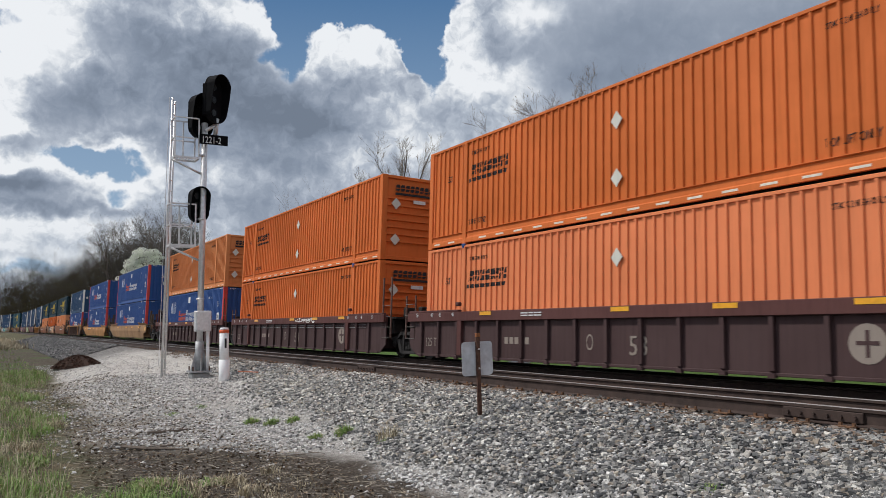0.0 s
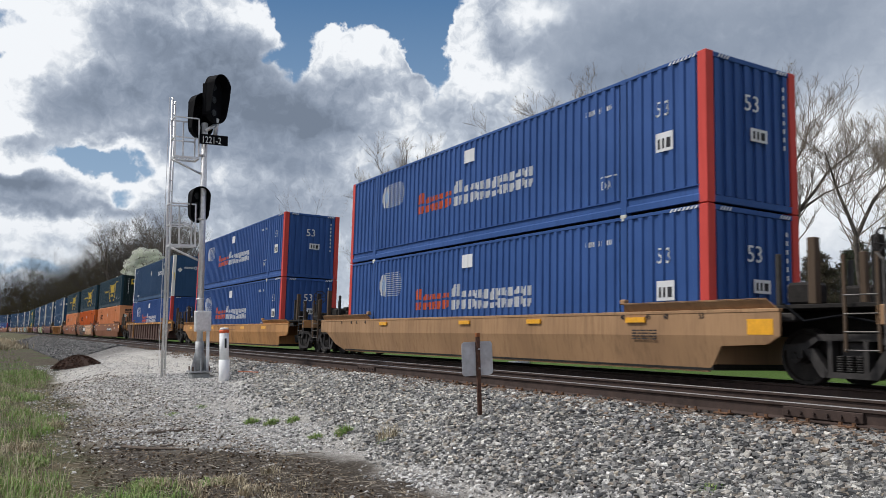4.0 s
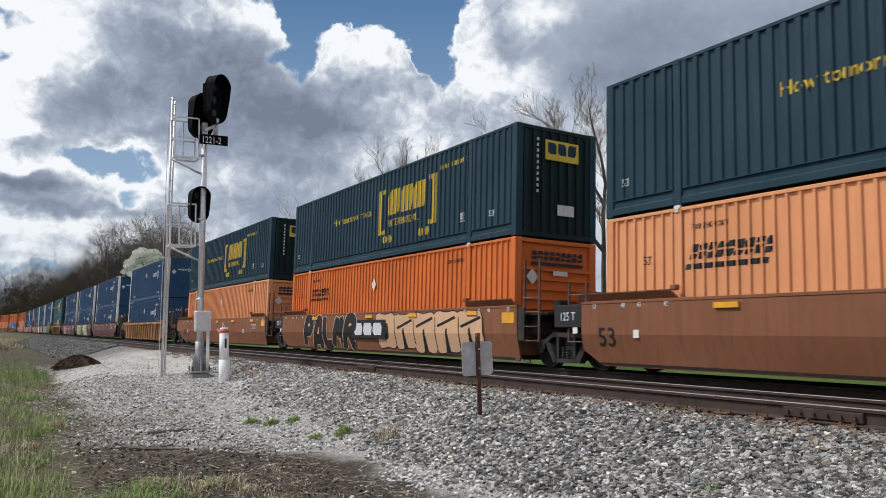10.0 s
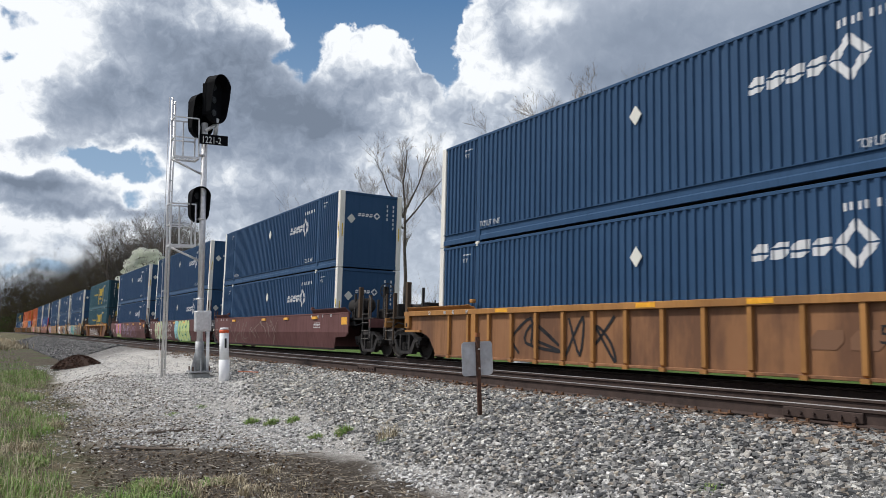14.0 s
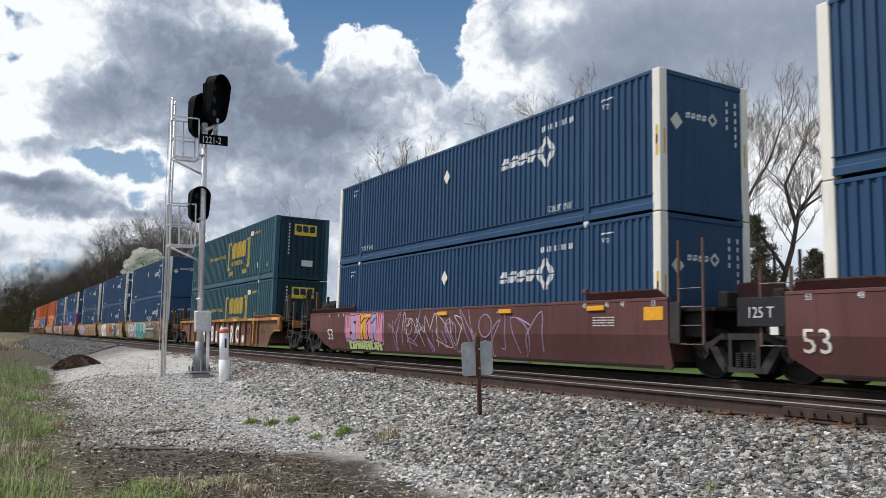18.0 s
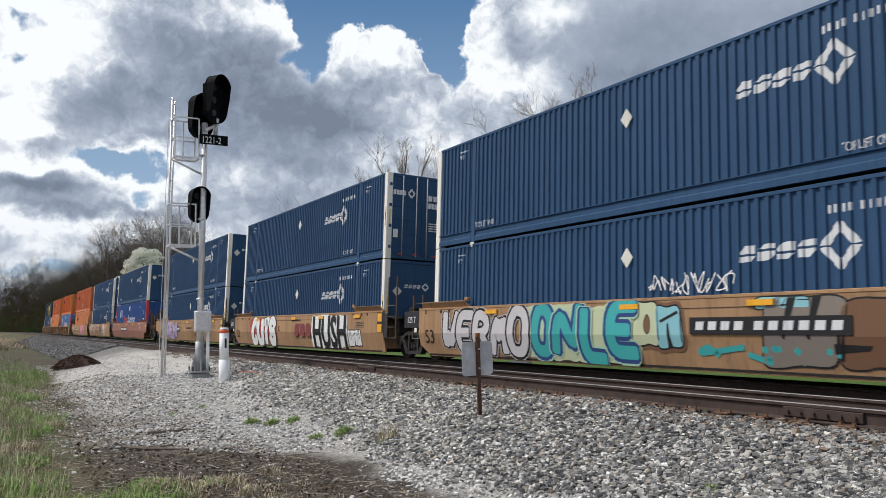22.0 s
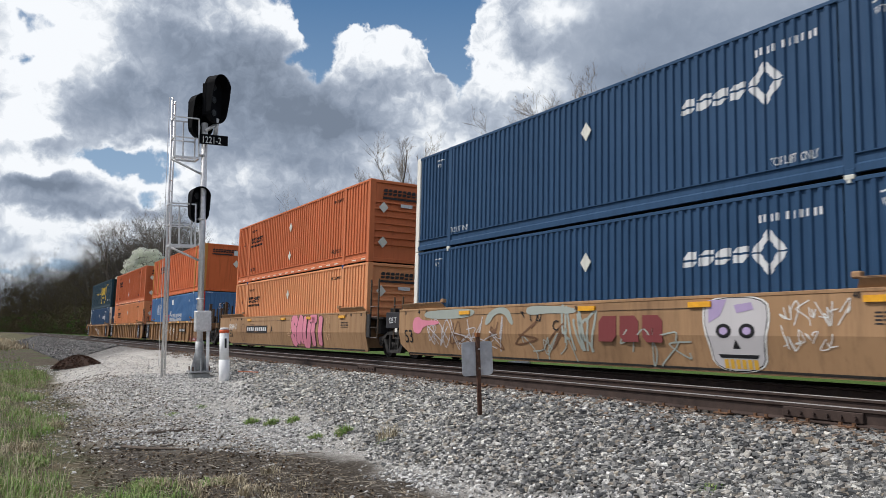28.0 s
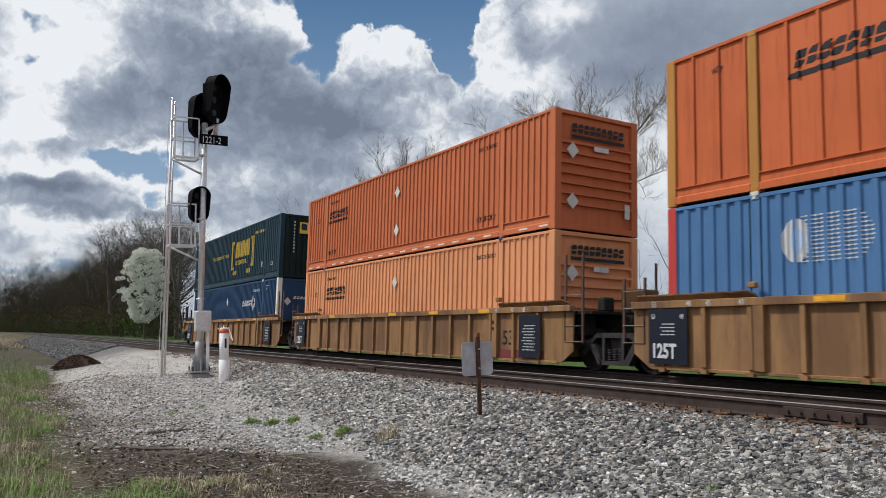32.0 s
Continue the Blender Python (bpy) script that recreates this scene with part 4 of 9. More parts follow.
def decor_orange(top, side_extra=0, dark=M_BLACKLET, endy=0.0):
    strip("side_logo", top, dark, framed(-5.85, -4.05, 1.88, 2.16, 9, 0.25, 0.34, 0.22, 3) + [rect(-5.95, -4.15, 1.70, 1.80, 0.25)], label="dark slanted block logo")
    words(top, "53'", -7.02, 1.86, 0.24, dark, squeeze=0.8)
    words(top, "TOP LIFT ONLY", -5.92, 0.52, 0.21, dark, squeeze=0.62)
    words(top, "STACK 2 HIGH ONLY", -5.8, 2.44, 0.15, dark, squeeze=0.6)
    words(top, "TOP LIFT ONLY", 4.67, 0.52, 0.21, dark, squeeze=0.62)
    words(top, "STACK 2 HIGH ONLY", 4.75, 2.44, 0.15, dark, squeeze=0.6)
    for z in (2.08, 0.84):
        strip("diamond_plate", top, M_PLATE, [diamond(-0.04, z, 0.34, 0.40)], -CW - 0.012, label="metal diamond placard holder", deep=0.014)
    strip("end_logo", top, dark, framed(-0.80, 0.82, 2.36, 2.58, 9, 0.0, 0.34, 0.2, 3) + [rect(-0.82, 0.84, 2.22, 2.30)], EX + 0.012, "end", "dark block logo")
    for z in (1.92, 0.70):
        strip("diamond_plate", top, M_PLATE, [diamond(-0.78, z, 0.36, 0.40)], EX + 0.014, "end", "metal diamond placard holder", 0.014)
    strip("data_plate", top, M_WHITE, [rect(-0.12, 0.34, 1.98, 2.10)], EX + 0.012, "end")
    strip("data_plate", top, M_PLATE, [rect(0.86, 1.02, 0.42, 0.78)], EX + 0.012, "end")


def ring(x, z, w, h, k=0.52, cut=0.03):
    """A diamond ring in four separate chevrons."""
    out = []
    P = [(x, z - h / 2), (x + w / 2, z), (x, z + h / 2), (x - w / 2, z)]
    Q = [(x + (a - x) * k, z + (b - z) * k) for a, b in P]
    for i in range(4):
        j = (i + 1) % 4
        f = 0.05
        a = (P[i][0] * (1 - f) + P[j][0] * f, P[i][1] * (1 - f) + P[j][1] * f)
        b = (P[j][0] * (1 - f) + P[i][0] * f, P[j][1] * (1 - f) + P[i][1] * f)
        c = (Q[j][0] * (1 - f) + Q[i][0] * f, Q[j][1] * (1 - f) + Q[i][1] * f)
        d = (Q[i][0] * (1 - f) + Q[j][0] * f, Q[i][1] * (1 - f) + Q[j][1] * f)
        out.append([a, b, c, d])
    return out


def decor_navy(top, door=False):
    strip("side_logo", top, M_WHITE, framed(2.55, 4.0, 1.74, 2.02, 4, 0.05, 0.20, 0.22, 8) + ring(4.42, 1.88, 0.76, 0.80), label="white block and diamond ring logo")
    strip("container_number", top, M_WHITE, bars(4.22, 5.42, 2.39, 2.52, [1, 1, 1, 1, 0.1, 1, 1, 1, 1, 1, 1], 1.5))
    words(top, "TOP LIFT ONLY", 4.48, 0.40, 0.21, M_WHITE, squeeze=0.62)
    words(top, "TOP LIFT ONLY", -5.98, 0.40, 0.21, M_WHITE, squeeze=0.62)
    for sx in (-6.85, 6.35):
        strip("overline", top, M_WHITE, [rect(sx - 0.02, sx + 0.36, 2.60, 2.63)])
    strip("diamond_plate", top, M_PLATE, [diamond(-0.19, 2.04, 0.34, 0.42)], -CW - 0.012, label="metal diamond placard holder", deep=0.014)
    words(top, "WTP", 6.35, 2.40, 0.17, M_WHITE, squeeze=0.7)
    words(top, "WTP", -6.85, 2.40, 0.17, M_WHITE, squeeze=0.7)
    for sy in (-1, 1):
        part("warning_stripe", boxed(HALF - 0.004, HALF + 0.006, *sorted((sy * 1.16, sy * 1.20)), 1.15, 1.65), M_YELLOW, top)
    strip("warning_stripe", top, M_YELLOW, [rect(7.96, 8.02, 1.10, 1.72)], -CW - 0.008)
    strip("stripe_mark", top, M_BLACKLET, [rect(7.97, 8.01, 1.34, 1.52)], -CW - 0.012)
    if door:
        strip("end_logo", top, M_WHITE, notched(-1.08, -0.62, 2.16, 2.32, 4, seed=8) + ring(-0.40, 2.24, 0.30, 0.36), EX + 0.02, "end", "white block and diamond ring logo")
        strip("container_number", top, M_WHITE, bars(0.25, 0.95, 2.06, 2.24, [1] * 4, 0.3) + bars(0.25, 0.95, 1.80, 1.98, [1] * 6, 0.3), EX + 0.02, "end")
        strip("diamond_plate", top, M_PLATE, [diamond(0.85, 1.55, 0.36, 0.50)], EX + 0.024, "end", "", 0.012)
        strip("data_panel", top, M_WHITE, [r for i in range(4) for r in bars(0.28, 1.02, 1.02 + 0.08 * i, 1.06 + 0.08 * i, [3, 2, 4, 2], 0.4)], EX + 0.02, "end")
        strip("data_plate", top, M_WHITE, [rect(0.66, 1.02, 0.58, 0.82)], EX + 0.02, "end")
        strip("data_plate", top, M_CREAM, [rect(-1.05, -0.88, 0.72, 1.0)], EX + 0.02, "end")
        strip("tail_marker", top, M_REDPOST, [rect(-0.85, -0.68, 0.16, 0.20), rect(-0.3, -0.14, 0.16, 0.20), rect(0.42, 0.6, 0.16, 0.2), rect(0.82, 1.0, 0.16, 0.2)], EX + 0.02, "end")
    else:
        strip("end_logo", top, M_WHITE, framed(-0.55, 0.05, 1.98, 2.10, 4, 0.0, 0.22, 0.22, 8) + ring(0.24, 2.04, 0.30, 0.30), EX - 0.022, "end", "white block and diamond ring logo")
        strip("container_number", top, M_WHITE, [rect(0.65, 0.70, 2.42 - 0.17 * i, 2.52 - 0.17 * i) for i in range(4)] + [rect(0.91, 0.96, 2.42 - 0.17 * i, 2.52 - 0.17 * i) for i in range(6)], EX - 0.022, "end")
        strip("diamond_plate", top, M_PLATE, [diamond(-0.82, 1.86, 0.34, 0.36)], EX - 0.014, "end", "metal diamond placard holder", 0.014)


M_PALE = paint("pale_blue_lettering", (0.42, 0.52, 0.66), worn=0.3, rusty=0.03)


def decor_blue(top):
    strip("globe_emblem", top, M_WHITE, [disc(-5.34, 2.02, 0.27, 0.36, 24)], label="white round emblem")
    strip("globe_emblem_core", top, M_PALE, [disc(-5.30, 2.02, 0.13, 0.20, 16)], -CW - 0.010)
    strip("speed_mark", top, M_WHITE, [rect(-5.12 - abs(i - 5.5) * 0.025, -3.95 - 0.05 * abs(i - 5.5), 1.66 + i * 0.066, 1.683 + i * 0.066) for i in range(12)])
    strip("side_logo_red", top, M_REDLET, framed(-3.10, -2.70, 1.17, 1.80, 1, 0.0, 0.32, 0.2, 3) + framed(-2.62, -1.15, 1.17, 1.62, 4, 0.0, 0.32, 0.16, 5), label="orange-red block logo")
    strip("side_logo_white", top, M_WHITE, framed(-0.95, -0.55, 1.14, 1.84, 1, 0.0, 0.36, 0.2, 7) + framed(-0.47, 2.72, 1.14, 1.64, 9, 0.0, 0.34, 0.14, 6), label="white block logo")
    strip("placard", top, M_WHITE, [rect(-0.42, 0.10, 2.26, 2.62)], label="white square placard")
    strip("container_number", top, M_WHITE, bars(4.70, 5.55, 2.36, 2.47, [1, 1, 1, 1, 0.1, 1, 1, 1, 1, 1, 1], 1.5))
    words(top, "53", 6.78, 1.86, 0.44, M_WHITE, squeeze=0.9)
    strip("placard", top, M_WHITE, [rect(6.80, 7.25, 1.14, 1.52)], label="white square placard")
    strip("placard_mark", top, M_BLACKLET, bars(6.86, 7.19, 1.20, 1.40, [0.5, 0.5, 1], 0.5), -CW - 0.010)
    words(top, "DA", 5.20, 0.64, 0.26, M_WHITE, squeeze=0.8)
    strip("overline", top, M_WHITE, [rect(5.17, 5.65, 0.90, 0.93)])
    strip("hazard_stripe", top, M_WHITE, [rect(7.15 + 0.1 * i, 7.2 + 0.1 * i, CH - 0.075, CH - 0.015, 0.8) for i in range(7)])
    words(top, "53", -0.30, 1.88, 0.46, M_WHITE, EX + 0.03, face="end")
    strip("placard", top, M_WHITE, [rect(-0.12, 0.36, 1.30, 1.56)], EX + 0.03, "end")
    strip("placard_mark", top, M_BLACKLET, bars(-0.05, 0.29, 1.35, 1.5, [0.5, 0.5, 1], 0.5), EX + 0.034, "end")
    strip("container_number", top, M_WHITE, [rect(0.85, 0.90, 2.44 - 0.17 * i, 2.53 - 0.17 * i) for i in range(8)], EX + 0.03, "end")
    for sy in (-0.98, 0.72):
        strip("hazard_stripe", top, M_WHITE, [rect(sy + 0.08 * i, sy + 0.04 + 0.08 * i, CH - 0.10, CH - 0.03, 0.6) for i in range(4)], EX + 0.008, "end")


def decor_green(top):
    z0, z1 = 0.80, 2.30
    strip("bracket", top, M_YELLOW, [rect(0.10, 0.36, z0, z1), rect(0.36, 0.62, z1 - 0.14, z1), rect(0.36, 0.62, z0, z0 + 0.14)], label="yellow square bracket")
    strip("bracket", top, M_YELLOW, [rect(3.78, 4.0, z0, z1), rect(3.56, 3.78, z1 - 0.14, z1), rect(3.56, 3.78, z0, z0 + 0.14)], label="yellow square bracket")
    a = notched(0.84, 3.40, 1.40, 2.22, 3, 0.0, 0.06, 4)
    strip("side_logo", top, M_YELLOW, a, label="large yellow block logo")
    words(top, "INTERMODAL", 0.86, 1.02, 0.33, M_YELLOW, squeeze=0.99)
    for x in (0.62, 1.02, 3.08, 3.48):
        strip("dot", top, M_YELLOW, [disc(x, 0.62, 0.15, 0.13, 12)])
    words(top, "How tomorrow moves", -3.85, 1.56, 0.36, M_YELLOW, label="yellow slogan", squeeze=1.0, fat=0.004)
    strip("container_number", top, M_YELLOW, bars(4.18, 5.70, 2.33, 2.46, [1, 1, 1, 1, 0.1, 1, 1, 1, 1, 1, 1], 1.5))
    words(top, "53'", 6.85, 0.62, 0.24, M_WHITE, squeeze=0.8)
    words(top, "53'", -7.6, 0.62, 0.22, M_WHITE, squeeze=0.8)
    strip("small_mark", top, M_WHITE, [rect(5.40, 5.62, 0.64, 0.67), rect(5.42, 5.6, 0.70, 0.90)])
    strip("end_logo", top, M_YELLOW, [rect(-0.42, 0.66, 2.04, 2.56)], EX + 0.03, "end", "yellow panel logo")
    strip("end_logo_cut", top, M_GREEN, notched(-0.34, 0.58, 2.20, 2.50, 3, seed=2), EX + 0.034, "end")
    strip("container_number", top, M_WHITE, [rect(-0.69, -0.63, 2.50 - 0.15 * i, 2.58 - 0.15 * i) for i in range(10)], EX + 0.03, "end")
    strip("weight_placard", top, M_WHITE, [rect(-0.02, 0.52, 0.62, 0.90)], EX + 0.03, "end", "white weight placard")


def decor_green_low(top):
    decor_green(top)
    strip("number_plate_patch", top, M_WHITE, [rect(4.15, 4.62, 2.30, 2.52)])


def decor_old_orange(top):
    strip("side_logo", top, M_BLACKLET, framed(-5.3, -3.3, 1.98, 2.26, 9, 0.25, 0.34, 0.22, 3) + [rect(-5.4, -3.4, 1.80, 1.90, 0.25)], label="dark slanted block logo")
    words(top, "WTP", 6.45, 2.35, 0.17, M_BLACKLET, squeeze=0.7)
    words(top, "WTP", -7.0, 2.35, 0.17, M_BLACKLET, squeeze=0.7)
    strip("end_logo", top, M_BLACKLET, framed(-0.80, 0.62, 2.38, 2.58, 9, 0.0, 0.34, 0.2, 3) + [rect(-0.82, 0.40, 2.22, 2.30)], EX + 0.03, "end", "dark block logo")
    strip("diamond_plate", top, M_PLATE, [diamond(0.66, 1.72, 0.40, 0.46)], EX + 0.036, "end", "metal diamond placard holder", 0.014)
    strip("data_plate", top, M_WHITE, [rect(0.50, 0.72, 2.24, 2.52)], EX + 0.036, "end")


STYLES = {
    "O": lambda: container("rib", M_ORANGE, M_ORANGE, M_ORANGE, "bright orange 53-foot ribbed steel shipping container", "ribs", decor_orange, "orange containers", tape=True),
    "L": lambda: container("rib", M_ORANGE_LT, M_ORANGE_LT, M_ORANGE_LT, "sun-faded pale orange ribbed steel shipping container", "ribs", decor_orange, "orange containers"),
    "S": lambda: container("rib", M_ORANGE_SALMON, M_ORANGE_SALMON, M_ORANGE_SALMON, "salmon orange ribbed steel shipping container", "ribs", decor_orange, "orange containers"),
    "T": lambda: container("rib", M_ORANGE_TAN, M_ORANGE_TAN, M_ORANGE_TAN, "weathered tan-orange ribbed steel shipping container", "ribs", decor_orange, "orange containers", tape=True),
    "R": lambda: container("rib", M_ORANGE_RED, M_ORANGE_RED, M_ORANGE_RED, "grimy red-orange ribbed steel shipping container", "ribs", decor_orange, "orange containers", tape=True),
    "F": lambda: container("wide", M_ORANGE_OLD, M_OCHRE, M_ORANGE_OLD, "older scratched orange container with ochre posts", "flat", decor_old_orange, "orange containers", lift_mat=M_OCHRE),
    "N": lambda: container("tight", M_NAVY, M_CREAM, M_NAVY, "navy corrugated steel container with cream corner posts", "flat", decor_navy, "navy containers"),
    "D": lambda: container("tight", M_NAVY, M_CREAM, M_NAVY, "navy corrugated container, its lock-rod doors at the end", "door", lambda t: decor_navy(t, True), "navy containers"),
    "P": lambda: container("corr", M_BLUE, M_REDPOST, M_BLUE, "bright blue corrugated container with red corner posts", "corr", decor_blue, "blue containers"),
    "Q": lambda: container("corr", M_BLUE_FADED, M_REDPOST, M_BLUE_FADED, "sun-faded blue corrugated container with red corner posts", "corr", decor_blue, "blue containers"),
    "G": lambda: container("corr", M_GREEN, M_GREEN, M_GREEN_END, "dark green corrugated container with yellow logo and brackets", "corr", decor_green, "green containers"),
    # the end wall's shade comes from using the darker green in place of teal
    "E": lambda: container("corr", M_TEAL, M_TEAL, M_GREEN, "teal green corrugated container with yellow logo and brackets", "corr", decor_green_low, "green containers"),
}
STYLE_MADE = {}


def place_container(style, u, up):
    if style in STYLE_MADE:
        ob = copy_thing(STYLE_MADE[style], Matrix())
    else:
        ob = STYLE_MADE[style] = STYLES[style]()
    ob.matrix_basis = unit_pose(u, 0, up)
    TRAIN.append((ob, u, up))
    return ob

# ---------------- well cars ----------------
WHEEL_R = 0.457


def wheelset_mesh():
    bm = bmesh.new()
    for s in (-1, 1):
        prof = [(0.0, 0.62), (0.09, 0.62), (0.10, 0.64), (0.34, 0.70), (0.36, 0.69), (WHEEL_R + 0.026, 0.685), (WHEEL_R + 0.026, 0.712), (WHEEL_R + 0.002, 0.730), (WHEEL_R - 0.004, 0.825), (0.40, 0.825), (0.38, 0.78), (0.12, 0.80), (0.10, 0.86), (0.0, 0.86)]
        n = 28
        rings = []
        for r, y in prof:
            rings.append([bm.verts.new((r * math.sin(2 * math.pi * i / n), s * y, r * math.cos(2 * math.pi * i / n))) for i in range(n)] if r > 0 else [bm.verts.new((0, s * y, 0))])
        for a, b in zip(rings, rings[1:]):
            for i in range(n):
                j = (i + 1) % n
                if len(a) == 1:
                    bm.faces.new((a[0], b[i], b[j]))
                elif len(b) == 1:
                    bm.faces.new((a[i], b[0], a[j]))
                else:
                    bm.faces.new((a[i], b[i], b[j], a[j]))
    tube(bm, (0, -1.02, 0), (0, 1.02, 0), 0.075, 12)
    for s in (-1, 1):
        tube(bm, (0, s * 1.02, 0), (0, s * 1.10, 0), 0.11, 12)
        for i in range(3):
            a = 2 * math.pi * i / 3
            tube(bm, (0.06 * math.cos(a), s * 1.10, 0.06 * math.sin(a)), (0.06 * math.cos(a), s * 1.125, 0.06 * math.sin(a)), 0.02, 6)
    bmesh.ops.recalc_face_normals(bm, faces=bm.faces)
    me = bpy.data.meshes.new("wheelset")
    bm.to_mesh(me)
    bm.free()
    me.materials.append(M_WHEEL)
    return me


WHEELSET = wheelset_mesh()


def frame_mesh():
    """Cast side frame of a truck with its two windows and the spring nest's opening."""
    bm = bmesh.new()
    z = 0.457
    arms = [[(-1.12, z + 0.10), (-0.72, z + 0.10), (-0.50, z + 0.26), (0.50, z + 0.26), (0.72, z + 0.10), (1.12, z + 0.10), (1.12, z + 0.19), (0.74, z + 0.22), (0.46, z + 0.37), (-0.46, z + 0.37), (-0.74, z + 0.22), (-1.12, z + 0.19)],
            [(-0.75, z + 0.12), (-0.58, z + 0.14), (-0.34, z - 0.20), (-0.34, z - 0.31), (-0.46, z - 0.31)],
            [(0.75, z + 0.12), (0.46, z - 0.31), (0.34, z - 0.31), (0.34, z - 0.20), (0.58, z + 0.14)],
            [(-0.40, z - 0.31), (0.40, z - 0.31), (0.40, z - 0.22), (-0.40, z - 0.22)],
            [(-0.33, z - 0.22), (-0.25, z - 0.22), (-0.25, z + 0.27), (-0.33, z + 0.27)],
            [(0.25, z - 0.22), (0.33, z - 0.22), (0.33, z + 0.27), (0.25, z + 0.27)]]
    for a in arms:
        prism(bm, a, -0.09, 0.09)
    for sx in (-0.9, 0.9):
        box(bm, sx - 0.14, sx + 0.14, -0.10, 0.10, z - 0.02, z + 0.13)
    me = bpy.data.meshes.new("side_frame")
    bm.to_mesh(me)
    bm.free()
    me.materials.append(M_TRUCK)
    return me


SIDE_FRAME = frame_mesh()


def spring_mesh():
    bm = bmesh.new()
    for dx in (-0.16, 0.0, 0.16):
        for i in range(7):
            z = 0.25 + i * 0.036
            tube(bm, (dx, 0, z), (dx, 0, z + 0.022), 0.066, 10)
    me = bpy.data.meshes.new("spring_nest")
    bm.to_mesh(me)
    bm.free()
    me.materials.append(M_TRUCK)
    return me


SPRINGS = spring_mesh()


def bogie(car, u, x):
    b = part("truck", boxed(-0.22, 0.22, -0.95, 0.95, 0.42, 0.72, bevel=0.03), M_TRUCK, car, "grimy cast-steel freight truck with two wheelsets", pose(x, 0, 0))
    for s in (-1, 1):
        part("side_frame", SIDE_FRAME, None, b, m=pose(0, s * 1.0, 0))
        tagged(part("spring_nest", SPRINGS, None, b, m=pose(0, s * 1.0, 0)), kind="stuff")
        part("side_bearing", boxed(-0.11, 0.11, s * 0.62 - 0.07, s * 0.62 + 0.07, 0.72, 0.80), M_TRUCK, b)
    for s in (-0.9, 0.9):
        w = part("wheelset", WHEELSET, None, b, m=pose(s, 0, WHEEL_R))
        WHEELS.append((w, u, s))
    return b


def facet_side(sgn, xl, xr, cut_l, cut_r, z_top):
    """A smooth car side: upright above, leaning in below, cut back at the ends over the wheels."""
    zs_mid, z_bot = 0.78, 0.14
    slope = [(0.0, 0.90), (0.35, 0.84), (0.6, 0.75), (1.25, 0.36), (2.1, z_bot)]
    step = [(0.0, 0.87), (0.28, 0.64), (1.2, 0.60), (1.42, 0.30), (1.58, z_bot)]
    cols = [(xl + d, z) for d, z in (slope if cut_l > 0.6 else [(0.0, 0.45), (0.3, 0.28), (0.55, z_bot)])] + [(-4, z_bot), (0, z_bot), (4, z_bot)] + [(xr - d, z) for d, z in (step if cut_r > 0.6 else [(0.0, 0.20), (0.08, z_bot)])[::-1]]
    verts, faces = [], []
    for x, zb in cols:
        for off in (0.0, 0.05):
            y = -1.465 + off
            for z in (z_top, z_top - 0.06, zs_mid + 0.003, zb):
                lean = 0.0 if z >= zs_mid else (zs_mid - z) * 0.22
                verts.append((x, (y + lean) * (1 if sgn < 0 else -1), z))
    n = 8
    for i in range(len(cols) - 1):
        a, b = i * n, (i + 1) * n
        for k in range(3):
            faces.append((a + k, a + k + 1, b + k + 1, b + k))
            faces.append((a + 4 + k, b + 4 + k, b + 5 + k, a + 5 + k))
        faces += [(a, b, b + 4, a + 4), (a + 3, a + 7, b + 7, b + 3)]
    faces += [(0, 4, 5, 1), (1, 5, 6, 2), (2, 6, 7, 3)]
    e = (len(cols) - 1) * n
    faces += [(e, e + 1, e + 5, e + 4), (e + 1, e + 2, e + 6, e + 5), (e + 2, e + 3, e + 7, e + 6)]
    me = mesh_of("side_sill", verts, faces)
    bm = bmesh.new()
    bm.from_mesh(me)
    bmesh.ops.recalc_face_normals(bm, faces=bm.faces)
    bm.to_mesh(me)
    bm.free()
    return me


def ribbed_side(sgn, xl, xr, cut_l, cut_r, z_top):
    bm = bmesh.new()
    arch = [(0.0, 0.81), (0.95, 0.79), (1.25, 0.72), (1.45, 0.62), (1.58, 0.46), (1.72, 0.30), (1.80, 0.14)]
    plain_end = [(0.0, 0.42), (0.18, 0.3), (0.4, 0.16), (0.5, 0.14)]
    poly = [(xl, z_top - 0.14)] + [(xl + d, z) for d, z in (arch if cut_l > 0.6 else plain_end)] + [(xr - d, z) for d, z in (arch if cut_r > 0.6 else plain_end)[::-1]] + [(xr, z_top - 0.14)]
    prism(bm, poly, *sorted((sgn * 1.36, sgn * 1.40)))
    return bm


M_RAILING = paint("grimy_railing_paint", (0.070, 0.048, 0.032), worn=0.6, rusty=0.4)
M_GRAB = plain("scuffed_grab_iron", (0.14, 0.13, 0.12), 0.6, 0.2, 0.4)


def grab(parent, pts, r=0.010, mat=M_GRAB):
    return part("grab_iron", bent_bar(bmesh.new(), pts, r, 6), mat, parent)


